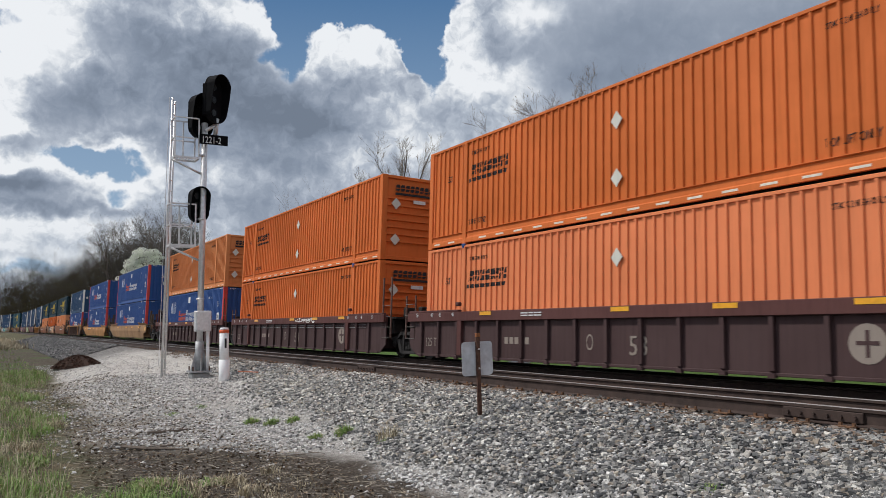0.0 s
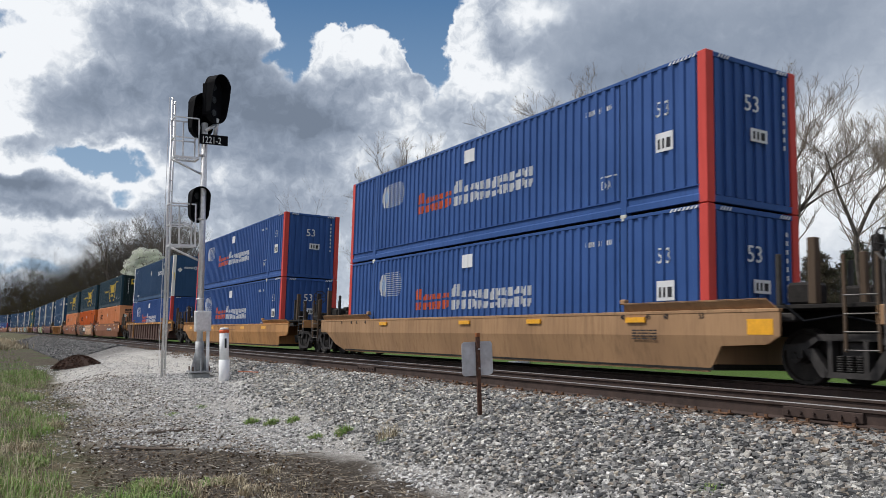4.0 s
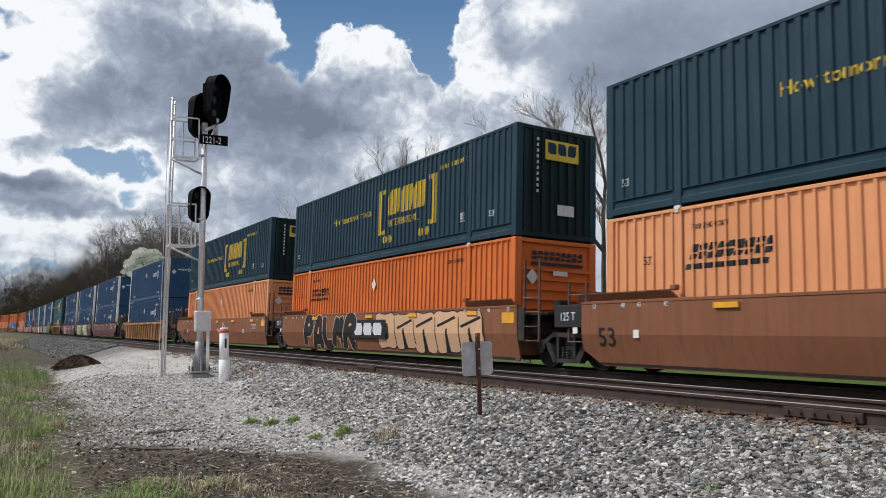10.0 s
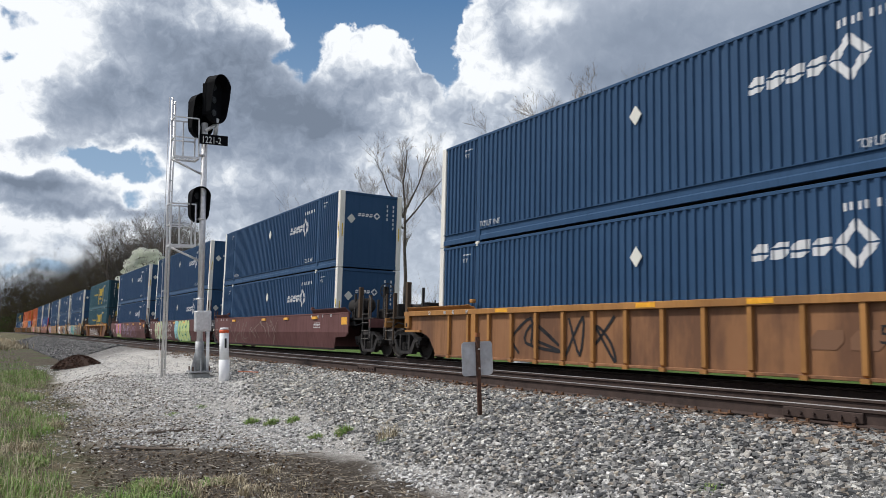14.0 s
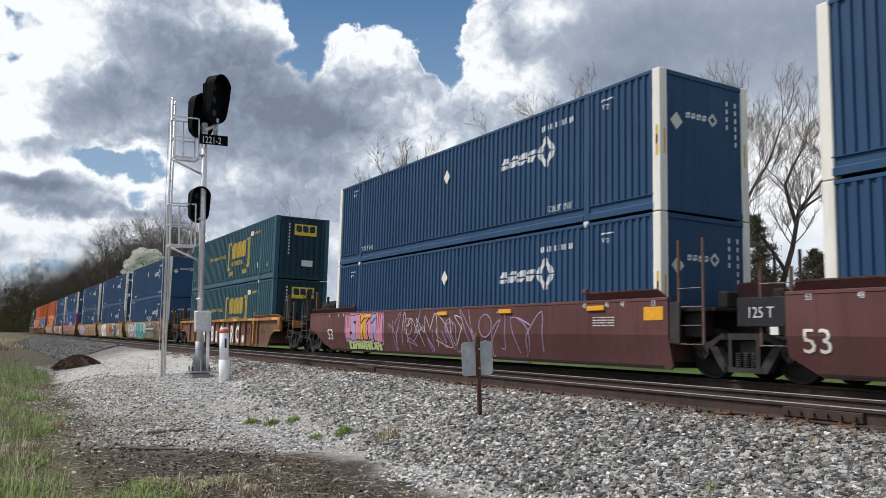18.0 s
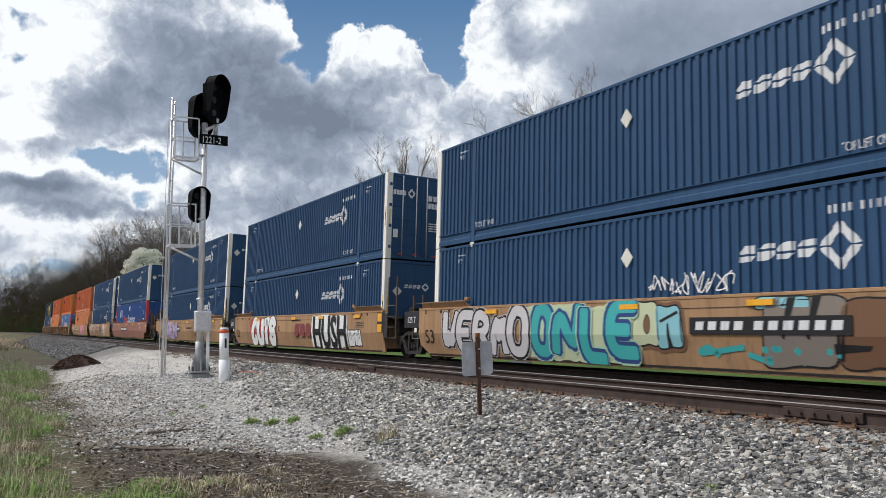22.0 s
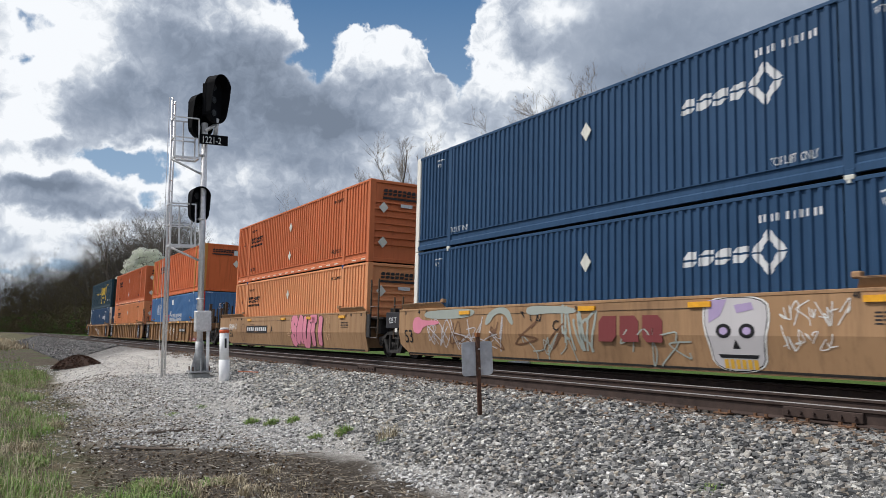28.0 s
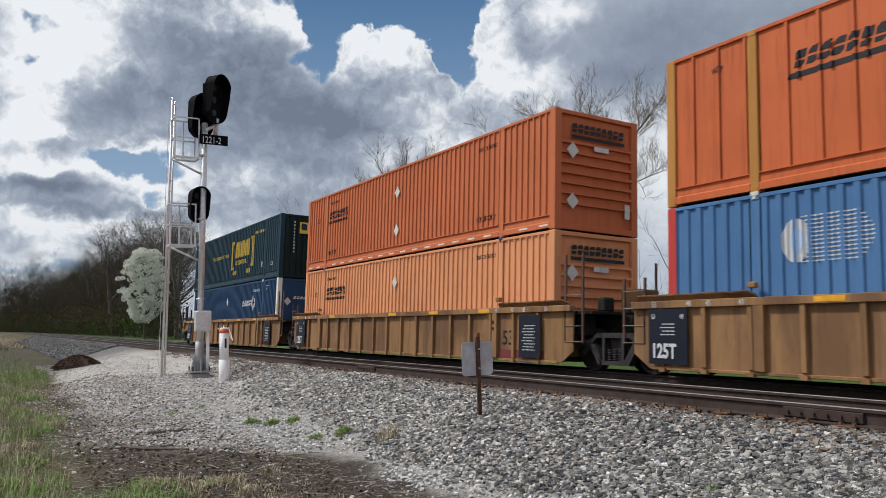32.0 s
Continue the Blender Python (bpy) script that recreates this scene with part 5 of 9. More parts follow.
def flared_plate(sgn, a, b, z, high):
    """Plate that leans outwards over the chord, cut slanting at its ends, with a folded rim."""
    bm = bmesh.new()
    rows = ((0.0, 1.385, 0.0), (0.04, 1.425, 0.04), (high, 1.50, 0.14), (high + 0.012, 1.49, 0.14), (0.06, 1.40, 0.04), (0.012, 1.37, 0.0))
    left = [bm.verts.new((a + c * 0.8, sgn * y, z + h)) for h, y, c in rows]
    right = [bm.verts.new((b - c * 0.8, sgn * y, z + h)) for h, y, c in rows]
    n = len(rows)
    for i in range(n):
        bm.faces.new((left[i], left[(i + 1) % n], right[(i + 1) % n], right[i]))
    bm.faces.new(left)
    bm.faces.new(right[::-1])
    bmesh.ops.recalc_face_normals(bm, faces=bm.faces)
    box(bm, a + 0.115, b - 0.115, *sorted((sgn * 1.48, sgn * 1.505)), z + high + 0.014, z + high + 0.026)
    return bm


def well_car(style, u, body, trim, ends, label, z_top=1.45, rib_mat=None, marks=True, sill_mat=None):
    """One unit: a well between two end platforms. ends: 'T' own truck and coupler, 'A' shared truck at the joint."""
    car = empty("well_car")
    tagged(car, label, "rail car", "well cars of the train")
    eL, eR = ends
    xl = -HALF - (1.75 if eL == "T" else 0.80)
    xr = HALF + (1.75 if eR == "T" else 0.80)
    cl, cr = (2.3 if eL == "T" else 0.5), (2.3 if eR == "T" else 0.5)
    if style == "smooth":
        xl = -10.2 if eL == "T" else -8.66
        xr = 9.63 if eR == "T" else 8.40
    for s in (-1, 1):
        if style == "smooth":
            if eL == "A":
                panel = part("end_panel", boxed(-9.60, -8.665, *sorted((s * 1.40, s * 1.46)), 0.93, 1.42, bevel=0.01), M_BLACKLET, car, "black panel with the axle load")
                if s < 0:
                    words(panel, "125 T", -9.40, 1.08, 0.26, M_WHITE, -1.464, squeeze=0.85)
                    strip("warning_patch", panel, M_CREAM, [rect(-8.95, -8.80, 0.80, 0.93)], -1.464)
            if eR == "A":
                part("end_plate", boxed(8.405, 8.66, *sorted((s * 1.38, s * 1.44)), 0.62, 1.40, bevel=0.01), M_TRUCK, car, "grimy dark end plate")
            part("side_sill", facet_side(s, xl, xr, cl, cr, z_top), body, car)
            part("top_chord", boxed(xl, xr, *sorted((s * 1.37, s * 1.475)), z_top - 0.05, z_top + 0.012, bevel=0.008), body, car)
        else:
            part("side_sill", ribbed_side(s, xl, xr, cl, cr, z_top), body, car)
            part("top_chord", boxed(xl, xr, *sorted((s * 1.33, s * 1.50)), z_top - 0.14 if style == "ribbed" else z_top - 0.25, z_top, bevel=0.01), sill_mat or trim, car, "top chord of the car's side")
            part("bottom_chord", boxed(xl + min(cl, 1.8), xr - min(cr, 1.8), *sorted((s * 1.35, s * 1.44)), 0.13, 0.19, bevel=0.008), body, car)
            x = xl + cl + 0.3
            while x < xr - cr:
                rb = bmesh.new()
                prism(rb, [(s * 1.40, 0.17), (s * 1.47, 0.22), (s * 1.48, z_top - 0.13), (s * 1.40, z_top - 0.13)], x - 0.045, x + 0.045, "x")
                box(rb, x - 0.07, x + 0.07, *sorted((s * 1.405, s * 1.49)), 0.10, 0.175)
                part("side_post", rb, rib_mat or body, car)
                x += 0.985
            for px in (-5.93, 5.93):
                wide = bmesh.new()
                prism(wide, [(s * 1.40, 0.15), (s * 1.485, 0.20), (s * 1.495, z_top - 0.13), (s * 1.40, z_top - 0.13)], px - 0.10, px + 0.10, "x")
                part("lift_post", wide, trim, car)
            for e2, xx in ((eL, xl), (eR, xr)):
                if e2 == "T":
                    d = -1 if xx > 0 else 1
                    bk = boxed(*sorted((xx + d * 0.05, xx + d * 0.32)), *sorted((s * 1.38, s * 1.50)), 0.92, z_top - 0.14, bevel=0.015)
                    box(bk, *sorted((xx + d * 0.02, xx + d * 0.95)), *sorted((s * 1.38, s * 1.47)), 0.81, 0.87)
                    part("jacking_pad", bk, trim, car)
                    # solid near-black block stands in for the shaded inside of a slot
                    part("pad_slot", boxed(*sorted((xx + d * 0.13, xx + d * 0.24)), *sorted((s * 1.49, s * 1.503)), 0.96, 1.08), M_SHADOWGAP, car)
        # raised guide plates near both ends
        for a, b in ((xl + 0.1, -6.0), (6.0, xr - 0.1)):
            if style == "deep":
                part("guide_plate", boxed(a, b, *sorted((s * 1.36, s * 1.50)), z_top + 0.002, z_top + 0.06, bevel=0.01), trim, car)
            else:
                part("guide_plate", flared_plate(s, a, b, z_top + 0.004, 0.15 if style == "smooth" else 0.09), trim, car)
            gx = -6.05 if a < 0 else 6.05
            part("lock_bracket", boxed(gx - 0.08, gx + 0.08, *sorted((s * 1.38, s * 1.50)), z_top + 0.155, z_top + 0.26, bevel=0.02), trim, car)
    # floor sheet in the near-black tone that carries the shade under the load
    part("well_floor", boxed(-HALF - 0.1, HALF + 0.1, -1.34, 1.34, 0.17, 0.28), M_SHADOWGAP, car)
    for s, e in ((-1, eL), (1, eR)):
        xe = s * (HALF + 0.06)
        part("bulkhead", boxed(*sorted((xe, xe + s * 0.10)), -1.33, 1.33, 0.28, 1.30), body, car)
        reach = 3.55 if e == "T" else 1.55
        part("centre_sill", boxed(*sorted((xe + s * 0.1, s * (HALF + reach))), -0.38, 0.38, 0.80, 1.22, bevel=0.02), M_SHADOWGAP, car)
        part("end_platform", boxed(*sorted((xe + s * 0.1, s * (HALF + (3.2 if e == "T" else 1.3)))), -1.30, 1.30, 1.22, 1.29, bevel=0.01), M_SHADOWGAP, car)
        if e == "T":
            bogie(car, u, s * (HALF + 2.45))
            xo = s * (HALF + 3.25)
            part("end_sill", boxed(*sorted((xo, xo - s * 0.14)), -1.42, 1.42, 0.95, 1.25, bevel=0.015), trim, car)
            cp = boxed(*sorted((s * (HALF + 3.4), s * (HALF + 3.72))), -0.14, 0.14, 0.74, 1.0, bevel=0.04)
            box(cp, *sorted((s * (HALF + 3.15), s * (HALF + 3.45))), -0.09, 0.09, 0.80, 0.95)
            part("coupler", cp, M_TRUCK, car, "dark cast-steel coupler")
            for y in (-1.40, 1.40):
                for xx in (xo - s * 0.10, xo - s * 0.62):
                    part("handrail_post", boxed(xx - 0.022, xx + 0.022, y - 0.02, y + 0.02, 0.55, 2.02), M_RAILING if trim in (M_CAR_TAN, M_CAR_YELLOW) else M_TRUCK, car)
                for z in (0.58, 0.85, 1.12, 1.40):
                    grab(car, [(xo - s * 0.10, y * 1.02, z), (xo - s * 0.62, y * 1.02, z)])
            grab(car, [(xo, -1.42, 0.6), (xo, -1.42, 1.9), (xo - s * 0.1, -1.42, 2.0)], 0.014)
            if s > 0:
                wh = bmesh.new()
                n = 20
                for i in range(n):
                    a, b = 2 * math.pi * i / n, 2 * math.pi * (i + 1) / n
                    tube(wh, (0, 0.26 * math.cos(a), 0.26 * math.sin(a)), (0, 0.26 * math.cos(b), 0.26 * math.sin(b)), 0.016, 6)
                for i in range(4):
                    a = math.pi * i / 4
                    tube(wh, (0, 0.26 * math.cos(a), 0.26 * math.sin(a)), (0, -0.26 * math.cos(a), -0.26 * math.sin(a)), 0.012, 5)
                part("brake_wheel", wh, M_TRUCK, car, "dark hand-brake wheel", pose(HALF + 2.8, -0.6, 2.22))
                part("brake_stand", boxed(HALF + 2.62, HALF + 2.78, -0.68, -0.52, 1.29, 2.38, bevel=0.02), M_SHADOWGAP, car)
            if body is M_CAR_MAROON:
                tank = tubed((s * (HALF + 0.78), -0.9, 1.74), (s * (HALF + 2.05), -0.9, 1.74), 0.25, 18)
                for kx in (0.70, 2.05):
                    tube(tank, (s * (HALF + kx), -0.9, 1.74), (s * (HALF + kx + 0.08), -0.9, 1.74), 0.16 if kx < 1 else 0.25, 18, 0.25 if kx < 1 else 0.16)
                part("air_reservoir", tank, M_SHADOWGAP, car, "dark round-ended air reservoir")
                for kx in (1.05, 1.75):
                    part("tank_saddle", boxed(*sorted((s * (HALF + kx - 0.05), s * (HALF + kx + 0.05))), -1.1, -0.7, 1.29, 1.56), M_SHADOWGAP, car)
            part("brake_cylinder", boxed(*sorted((s * (HALF + 1.95), s * (HALF + 2.55))), -0.5, 0.1, 1.29, 1.62, bevel=0.05), M_SHADOWGAP, car)
            part("equipment_box", boxed(*sorted((s * (HALF + 2.75), s * (HALF + 3.1))), -0.2, 0.5, 1.29, 1.80, bevel=0.03), M_SHADOWGAP, car)
            for kx, yy, hh, w in ((1.29, -1.1, 2.15, 0.04), (1.29, -0.2, 2.0, 0.04), (1.29, 0.9, 2.2, 0.04), (2.02, -1.22, 2.35, 0.07), (2.86, -1.25, 2.05, 0.05)):
                part("stanchion", boxed(*sorted((s * (HALF + kx - w), s * (HALF + kx + w))), yy - w, yy + w, 1.29, hh, bevel=0.01), M_TRUCK if w < 0.045 else M_RAILING if style != "deep" else M_CAR_CHORD, car)
            part("air_hose", bent_bar(bmesh.new(), [(s * (HALF + 1.5), -1.28, 1.30), (s * (HALF + 1.9), -1.33, 1.02), (s * (HALF + 2.5), -1.30, 1.10), (s * (HALF + 3.1), -1.22, 0.98)], 0.022, 6), M_BLACK, car, "black rubber air hose")
            part("slack_adjuster", boxed(*sorted((s * (HALF + 0.5), s * (HALF + 1.7))), -1.28, -1.16, 1.02, 1.16, bevel=0.02), M_TRUCK, car)
            part("valve_block", boxed(*sorted((s * (HALF + 1.45), s * (HALF + 1.95))), -1.15, -0.75, 1.29, 1.66, bevel=0.05), M_SHADOWGAP, car)
            grab(car, [(s * (HALF + 3.3), 0.3, 0.85), (s * (HALF + 3.5), 0.35, 0.60), (s * (HALF + 3.72), 0.3, 0.62)], 0.03, M_BLACK)
        else:
            if s > 0:
                bogie(car, u, HALF + 1.71)
                part("joint_casting", boxed(HALF + 1.35, HALF + 2.05, -0.30, 0.30, 0.72, 1.15, bevel=0.05), M_TRUCK, car)
            for y in (-1.38, 1.38):
                for xx in (HALF + 0.52, HALF + 1.10):
                    part("handrail_post", boxed(s * xx - 0.025, s * xx + 0.025, y - 0.02, y + 0.02, 0.60, 2.55 if s > 0 else 1.9), M_RAILING if trim in (M_CAR_TAN, M_CAR_YELLOW) else M_CAR_DUSK, car)
                for z in (0.62, 0.96, 1.30, 1.64):
                    grab(car, [(s * (HALF + 0.52), y * 1.02, z), (s * (HALF + 1.10), y * 1.02, z)])
            part("platform_box", boxed(*sorted((s * (HALF + 0.45), s * (HALF + 1.15))), 0.3, 0.85, 1.29, 1.85, bevel=0.03), trim, car)
            part("valve_box", boxed(*sorted((s * (HALF + 0.42), s * (HALF + 0.82))), -1.15, -0.75, 0.75, 1.25, bevel=0.03), M_TRUCK, car)
            part("hose_bracket", boxed(*sorted((s * (HALF + 1.0), s * (HALF + 1.25))), -0.9, -0.6, 1.29, 1.6, bevel=0.03), M_SHADOWGAP, car)
    ob_y = -1.472 if style == "smooth" else -1.506
    if marks:
        for x in ((-5.1, -0.2, 2.85, 6.15) if style == "smooth" else (-4.9, 0.0, 2.6, 5.2)):
            strip("yellow_reflector", car, M_AMBER, [rect(x, x + 0.52, z_top - 0.20 if style == "smooth" else z_top - 0.11, z_top - 0.10 if style == "smooth" else z_top - 0.02)], -1.506, deep=0.042 if style == "smooth" else 0.006)
        if style == "ribbed" and eR == "T":
            strip("yellow_reflector", car, M_AMBER, [rect(8.73, 9.55, z_top - 0.12, z_top - 0.015)], ob_y, label="long yellow reflector at the chord's end")
        if style == "ribbed":
            lt = SP["black"] if trim is not M_CAR_DUSK else M_FADED
            words(car, "20", 5.83, 1.02, 0.13, lt, -1.50, squeeze=0.8)
            words(car, "40", 5.83, 0.86, 0.13, lt, -1.50, squeeze=0.8)
            strip("outlined_panel", car, SP["black"], [rect(6.95, 7.45, 0.45, 0.47), rect(6.95, 7.45, 0.83, 0.85), rect(6.95, 6.97, 0.47, 0.83), rect(7.43, 7.45, 0.47, 0.83)], -1.405, label="stencilled data box")
        if u in (14, 15, 16) and eR == "A":
            strip("end_stripe", car, M_BLACKLET, [rect(xr - 0.42, xr, 0.80, z_top - 0.055)], -1.474, label="black painted end of the car's side")
            for q in (0.34, 0.68):
                strip("yellow_reflector", car, M_AMBER, [rect(xr - 0.38, xr - 0.08, z_top - q, z_top - q + 0.26)], -1.479, label="large yellow reflector panel")
        elif style == "smooth" and u < 18:
            strip("yellow_reflector", car, M_AMBER, [rect(xr - 0.62, xr - 0.12, z_top - 0.42, z_top - 0.16)], ob_y, label="large yellow reflector panel")
        for x, s in ((6.2, "40"), (6.9, "45"), (7.35, "48"), (8.2, "53")):
            words(car, s, x - 0.22, z_top - 0.14 if style == "smooth" else z_top - 0.12, 0.15, M_WHITE if body is not M_CAR_TAN else M_BLACKLET, ob_y, squeeze=0.8)
            words(car, s, -x - 0.1, z_top - 0.14 if style == "smooth" else z_top - 0.12, 0.15, M_WHITE if body is not M_CAR_TAN else M_BLACKLET, ob_y, squeeze=0.8)
        if style == "smooth":
            strip("data_stencil", car, M_WHITE if body is not M_CAR_TAN else M_BLACKLET, [r for i in range(4) for r in bars(6.3, 6.95, z_top - 0.36 - 0.055 * i, z_top - 0.338 - 0.055 * i, [3, 2, 4, 1, 3, 2][: 6 - i % 2], 0.7)], ob_y)
    TRAIN.append((car, u, 0.0))
    car.matrix_basis = unit_pose(u, 0)
    return car

# ---------------- painted tags on the cars ----------------
def spray(name, col, rough=0.55):
    return paint(name, col, worn=0.25, fade=0.15, rough=rough, streak=0.3, rusty=0.02)


SP = {"navyblack": spray("blue_black_paint", (0.012, 0.015, 0.026)), "black": spray("black_spray", (0.018, 0.018, 0.02)), "white": spray("white_spray", (0.70, 0.70, 0.68)), "pink": spray("pink_spray", (0.62, 0.22, 0.30)), "mint": spray("mint_spray", (0.34, 0.52, 0.38)),
      "lime": spray("lime_spray", (0.46, 0.53, 0.22)), "pale": spray("pale_green_spray", (0.46, 0.50, 0.33)), "sky": spray("sky_spray", (0.22, 0.45, 0.50)), "teal": spray("teal_spray", (0.05, 0.34, 0.34)),
      "green": spray("green_spray", (0.03, 0.16, 0.07)), "beige": spray("beige_spray", (0.58, 0.36, 0.22)), "red": spray("red_spray", (0.40, 0.06, 0.05)), "lilac": spray("lilac_spray", (0.38, 0.30, 0.48)),
      "grey": spray("grey_spray", (0.20, 0.17, 0.145)), "paleblue": spray("worn_pale_blue_spray", (0.31, 0.34, 0.31)), "dust": spray("dusty_pink_spray", (0.42, 0.24, 0.22)), "bone": spray("bone_white_spray", (0.50, 0.48, 0.49)), "ochre": spray("ochre_spray", (0.26, 0.148, 0.072)), "gold": spray("gold_spray", (0.62, 0.36, 0.05)), "maroon": spray("faded_maroon_logo", (0.17, 0.040, 0.042)), "brown": spray("brown_spray", (0.16, 0.085, 0.05)), "navyblue": spray("navy_spray", (0.03, 0.06, 0.18))}


def lay(bm, style):
    """Bend flat x-z shapes onto the car's side."""
    if style == "smooth":
        geo = bm.verts[:] + bm.edges[:] + bm.faces[:]
        bmesh.ops.bisect_plane(bm, geom=geo, plane_co=(0, 0, 0.78), plane_no=(0, 0, 1))
        for v in bm.verts:
            if v.co.z < 0.78:
                v.co.y += (0.78 - v.co.z) * 0.22
    return bm


def tag_shapes(x0, x1, z0, z1, n, rng):
    """Crowded upright blocks with pointed feet, and the slits and holes in them."""
    w, h, bodies, slits, holes = (x1 - x0) / n, z1 - z0, [], [], []
    for i in range(n):
        a, b = x0 + i * w - 0.04 * w, x0 + (i + 1) * w + 0.02 * w
        lo, hi = z0 + rng.uniform(0, 0.10) * h, z1 - rng.uniform(0, 0.10) * h
        k = rng.uniform(-0.10, 0.16) * w
        j = lambda q: rng.uniform(-q, q) * w
        cut = 0.16 * w
        bodies.append([(a + j(0.05), lo), (a + 0.30 * w + j(0.06), lo - 0.02 * h), (a + 0.52 * w + j(0.05), lo + 0.05 * h), (b - cut, lo - rng.uniform(-0.02, 0.05) * h), (b + j(0.06), lo + 0.10 * h),
                       (b - 0.04 * w + j(0.05) + k * 0.5, (lo + hi) / 2 + j(0.1)), (b + k + j(0.04), hi - 0.10 * h), (b - cut + k, hi + 0.02 * h), (a + 0.5 * w + k, hi - 0.04 * h + j(0.04)), (a + cut + k, hi + 0.03 * h), (a + k - 0.05 * w, hi - 0.07 * h), (a + 0.03 * w + k * 0.5, (lo + hi) / 2 + j(0.1))])
        m, t, mid = (a + b) / 2, 0.06 * w, (lo + hi) / 2
        kind = (0, 1, 4, 3, 1, 0, 4)[(rng.randrange(3) + 2 * i) % 7]
        notch = lambda x, z, d: [(x, z - 0.07 * h), (x + d * 0.42 * w, z - 0.02 * h), (x + d * 0.46 * w, z + 0.04 * h), (x, z + 0.06 * h)]
        if kind == 0:
            for q in (0.34, 0.66):
                x = a + q * (b - a) + j(0.04)
                slits.append([(x - t + k, hi), (x - t * 0.3, lo + 0.4 * h), (x + t * 0.4, lo + 0.36 * h), (x + t + k, hi)])
        elif kind == 1:
            slits.append([(m - t * 1.8, lo), (m + t * 1.5, lo), (m + t * 0.6 + k, mid + 0.1 * h), (m - t * 0.5 + k, mid + 0.06 * h)])
            slits.append([(a + 0.1 * w, hi - 0.3 * h), (a + 0.14 * w, hi - 0.36 * h), (b - 0.15 * w, hi - 0.16 * h), (b - 0.2 * w, hi - 0.1 * h)])
        elif kind == 2:
            slits.append(notch(b + k * 0.4, mid + 0.12 * h, -1))
            slits.append(notch(b, mid - 0.20 * h, -1))
        elif kind == 3:
            slits.append(notch(b + k * 0.6, mid + 0.20 * h, -1))
            slits.append(notch(a, mid - 0.18 * h, 1))
        else:
            e = rng.uniform(0.10, 0.15) * w
            holes.append([(m - e + k * 0.5, mid - 0.02 * h), (m - e * 0.3, mid - 0.24 * h), (m + e, mid - 0.15 * h), (m + e * 1.1 + k * 0.5, mid + 0.12 * h), (m + k * 0.5, mid + 0.22 * h)])
        slits.append([(b - 0.03 * w + k * 0.2, lo + 0.12 * h), (b + 0.015 * w + k * 0.2, lo + 0.1 * h), (b + k, hi - 0.1 * h), (b - 0.025 * w + k, hi - 0.14 * h)])
    return bodies, slits, holes


def shape_mesh(polys, y, grow=0.0):
    bm = bmesh.new()
    for i, q in enumerate(polys):
        cx, cz = sum(p[0] for p in q) / len(q), sum(p[1] for p in q) / len(q)
        out = []
        for a, b in q:
            d = Vector((a - cx, b - cz))
            d = d * (1 + grow / max(0.05, d.length))
            out.append((cx + d.x, min(1.455, max(0.165, cz + d.y))))
        if len(out) > 4:
            for _i in range(2):
                out = [p for a, b in zip(out, out[1:] + out[:1]) for p in ((a[0] * 0.75 + b[0] * 0.25, a[1] * 0.75 + b[1] * 0.25), (a[0] * 0.25 + b[0] * 0.75, a[1] * 0.25 + b[1] * 0.75))]
        try:
            bm.faces.new([bm.verts.new((a, y - 0.0006 * (i % 2), b)) for a, b in out])
        except ValueError:
            pass
    bmesh.ops.triangulate(bm, faces=bm.faces[:])
    return bm


def tag_piece(car, x0, x1, z0, z1, n, fills, edge, seed, style="smooth", halo="", base=-1.473):
    rng = random.Random(seed)
    bodies, slits, holes = tag_shapes(x0, x1, z0 + 0.03, z1 - 0.03, n, rng)
    y = base
    for col, g in ((halo, 0.10), (edge, 0.035)):
        if col:
            part("graffiti", lay(shape_mesh(bodies, y, g), style), SP[col], car)["kind"] = "stuff"
            y -= 0.002
    for i, f in enumerate(fills):
        part("graffiti", lay(shape_mesh(bodies[i::len(fills)], y), style), SP[f], car, f + " sprayed blocks with thin outlines")["kind"] = "stuff"
        y -= 0.0003
    y -= 0.002
    part("graffiti", lay(shape_mesh(slits, y), style), SP[edge], car)["kind"] = "stuff"
    if holes:
        part("graffiti", lay(shape_mesh(holes, y - 0.001, 0.02), style), SP[edge], car)["kind"] = "stuff"
    if holes and halo and halo != edge:
        part("graffiti", lay(shape_mesh(holes, y - 0.003), style), SP[halo], car)["kind"] = "stuff"


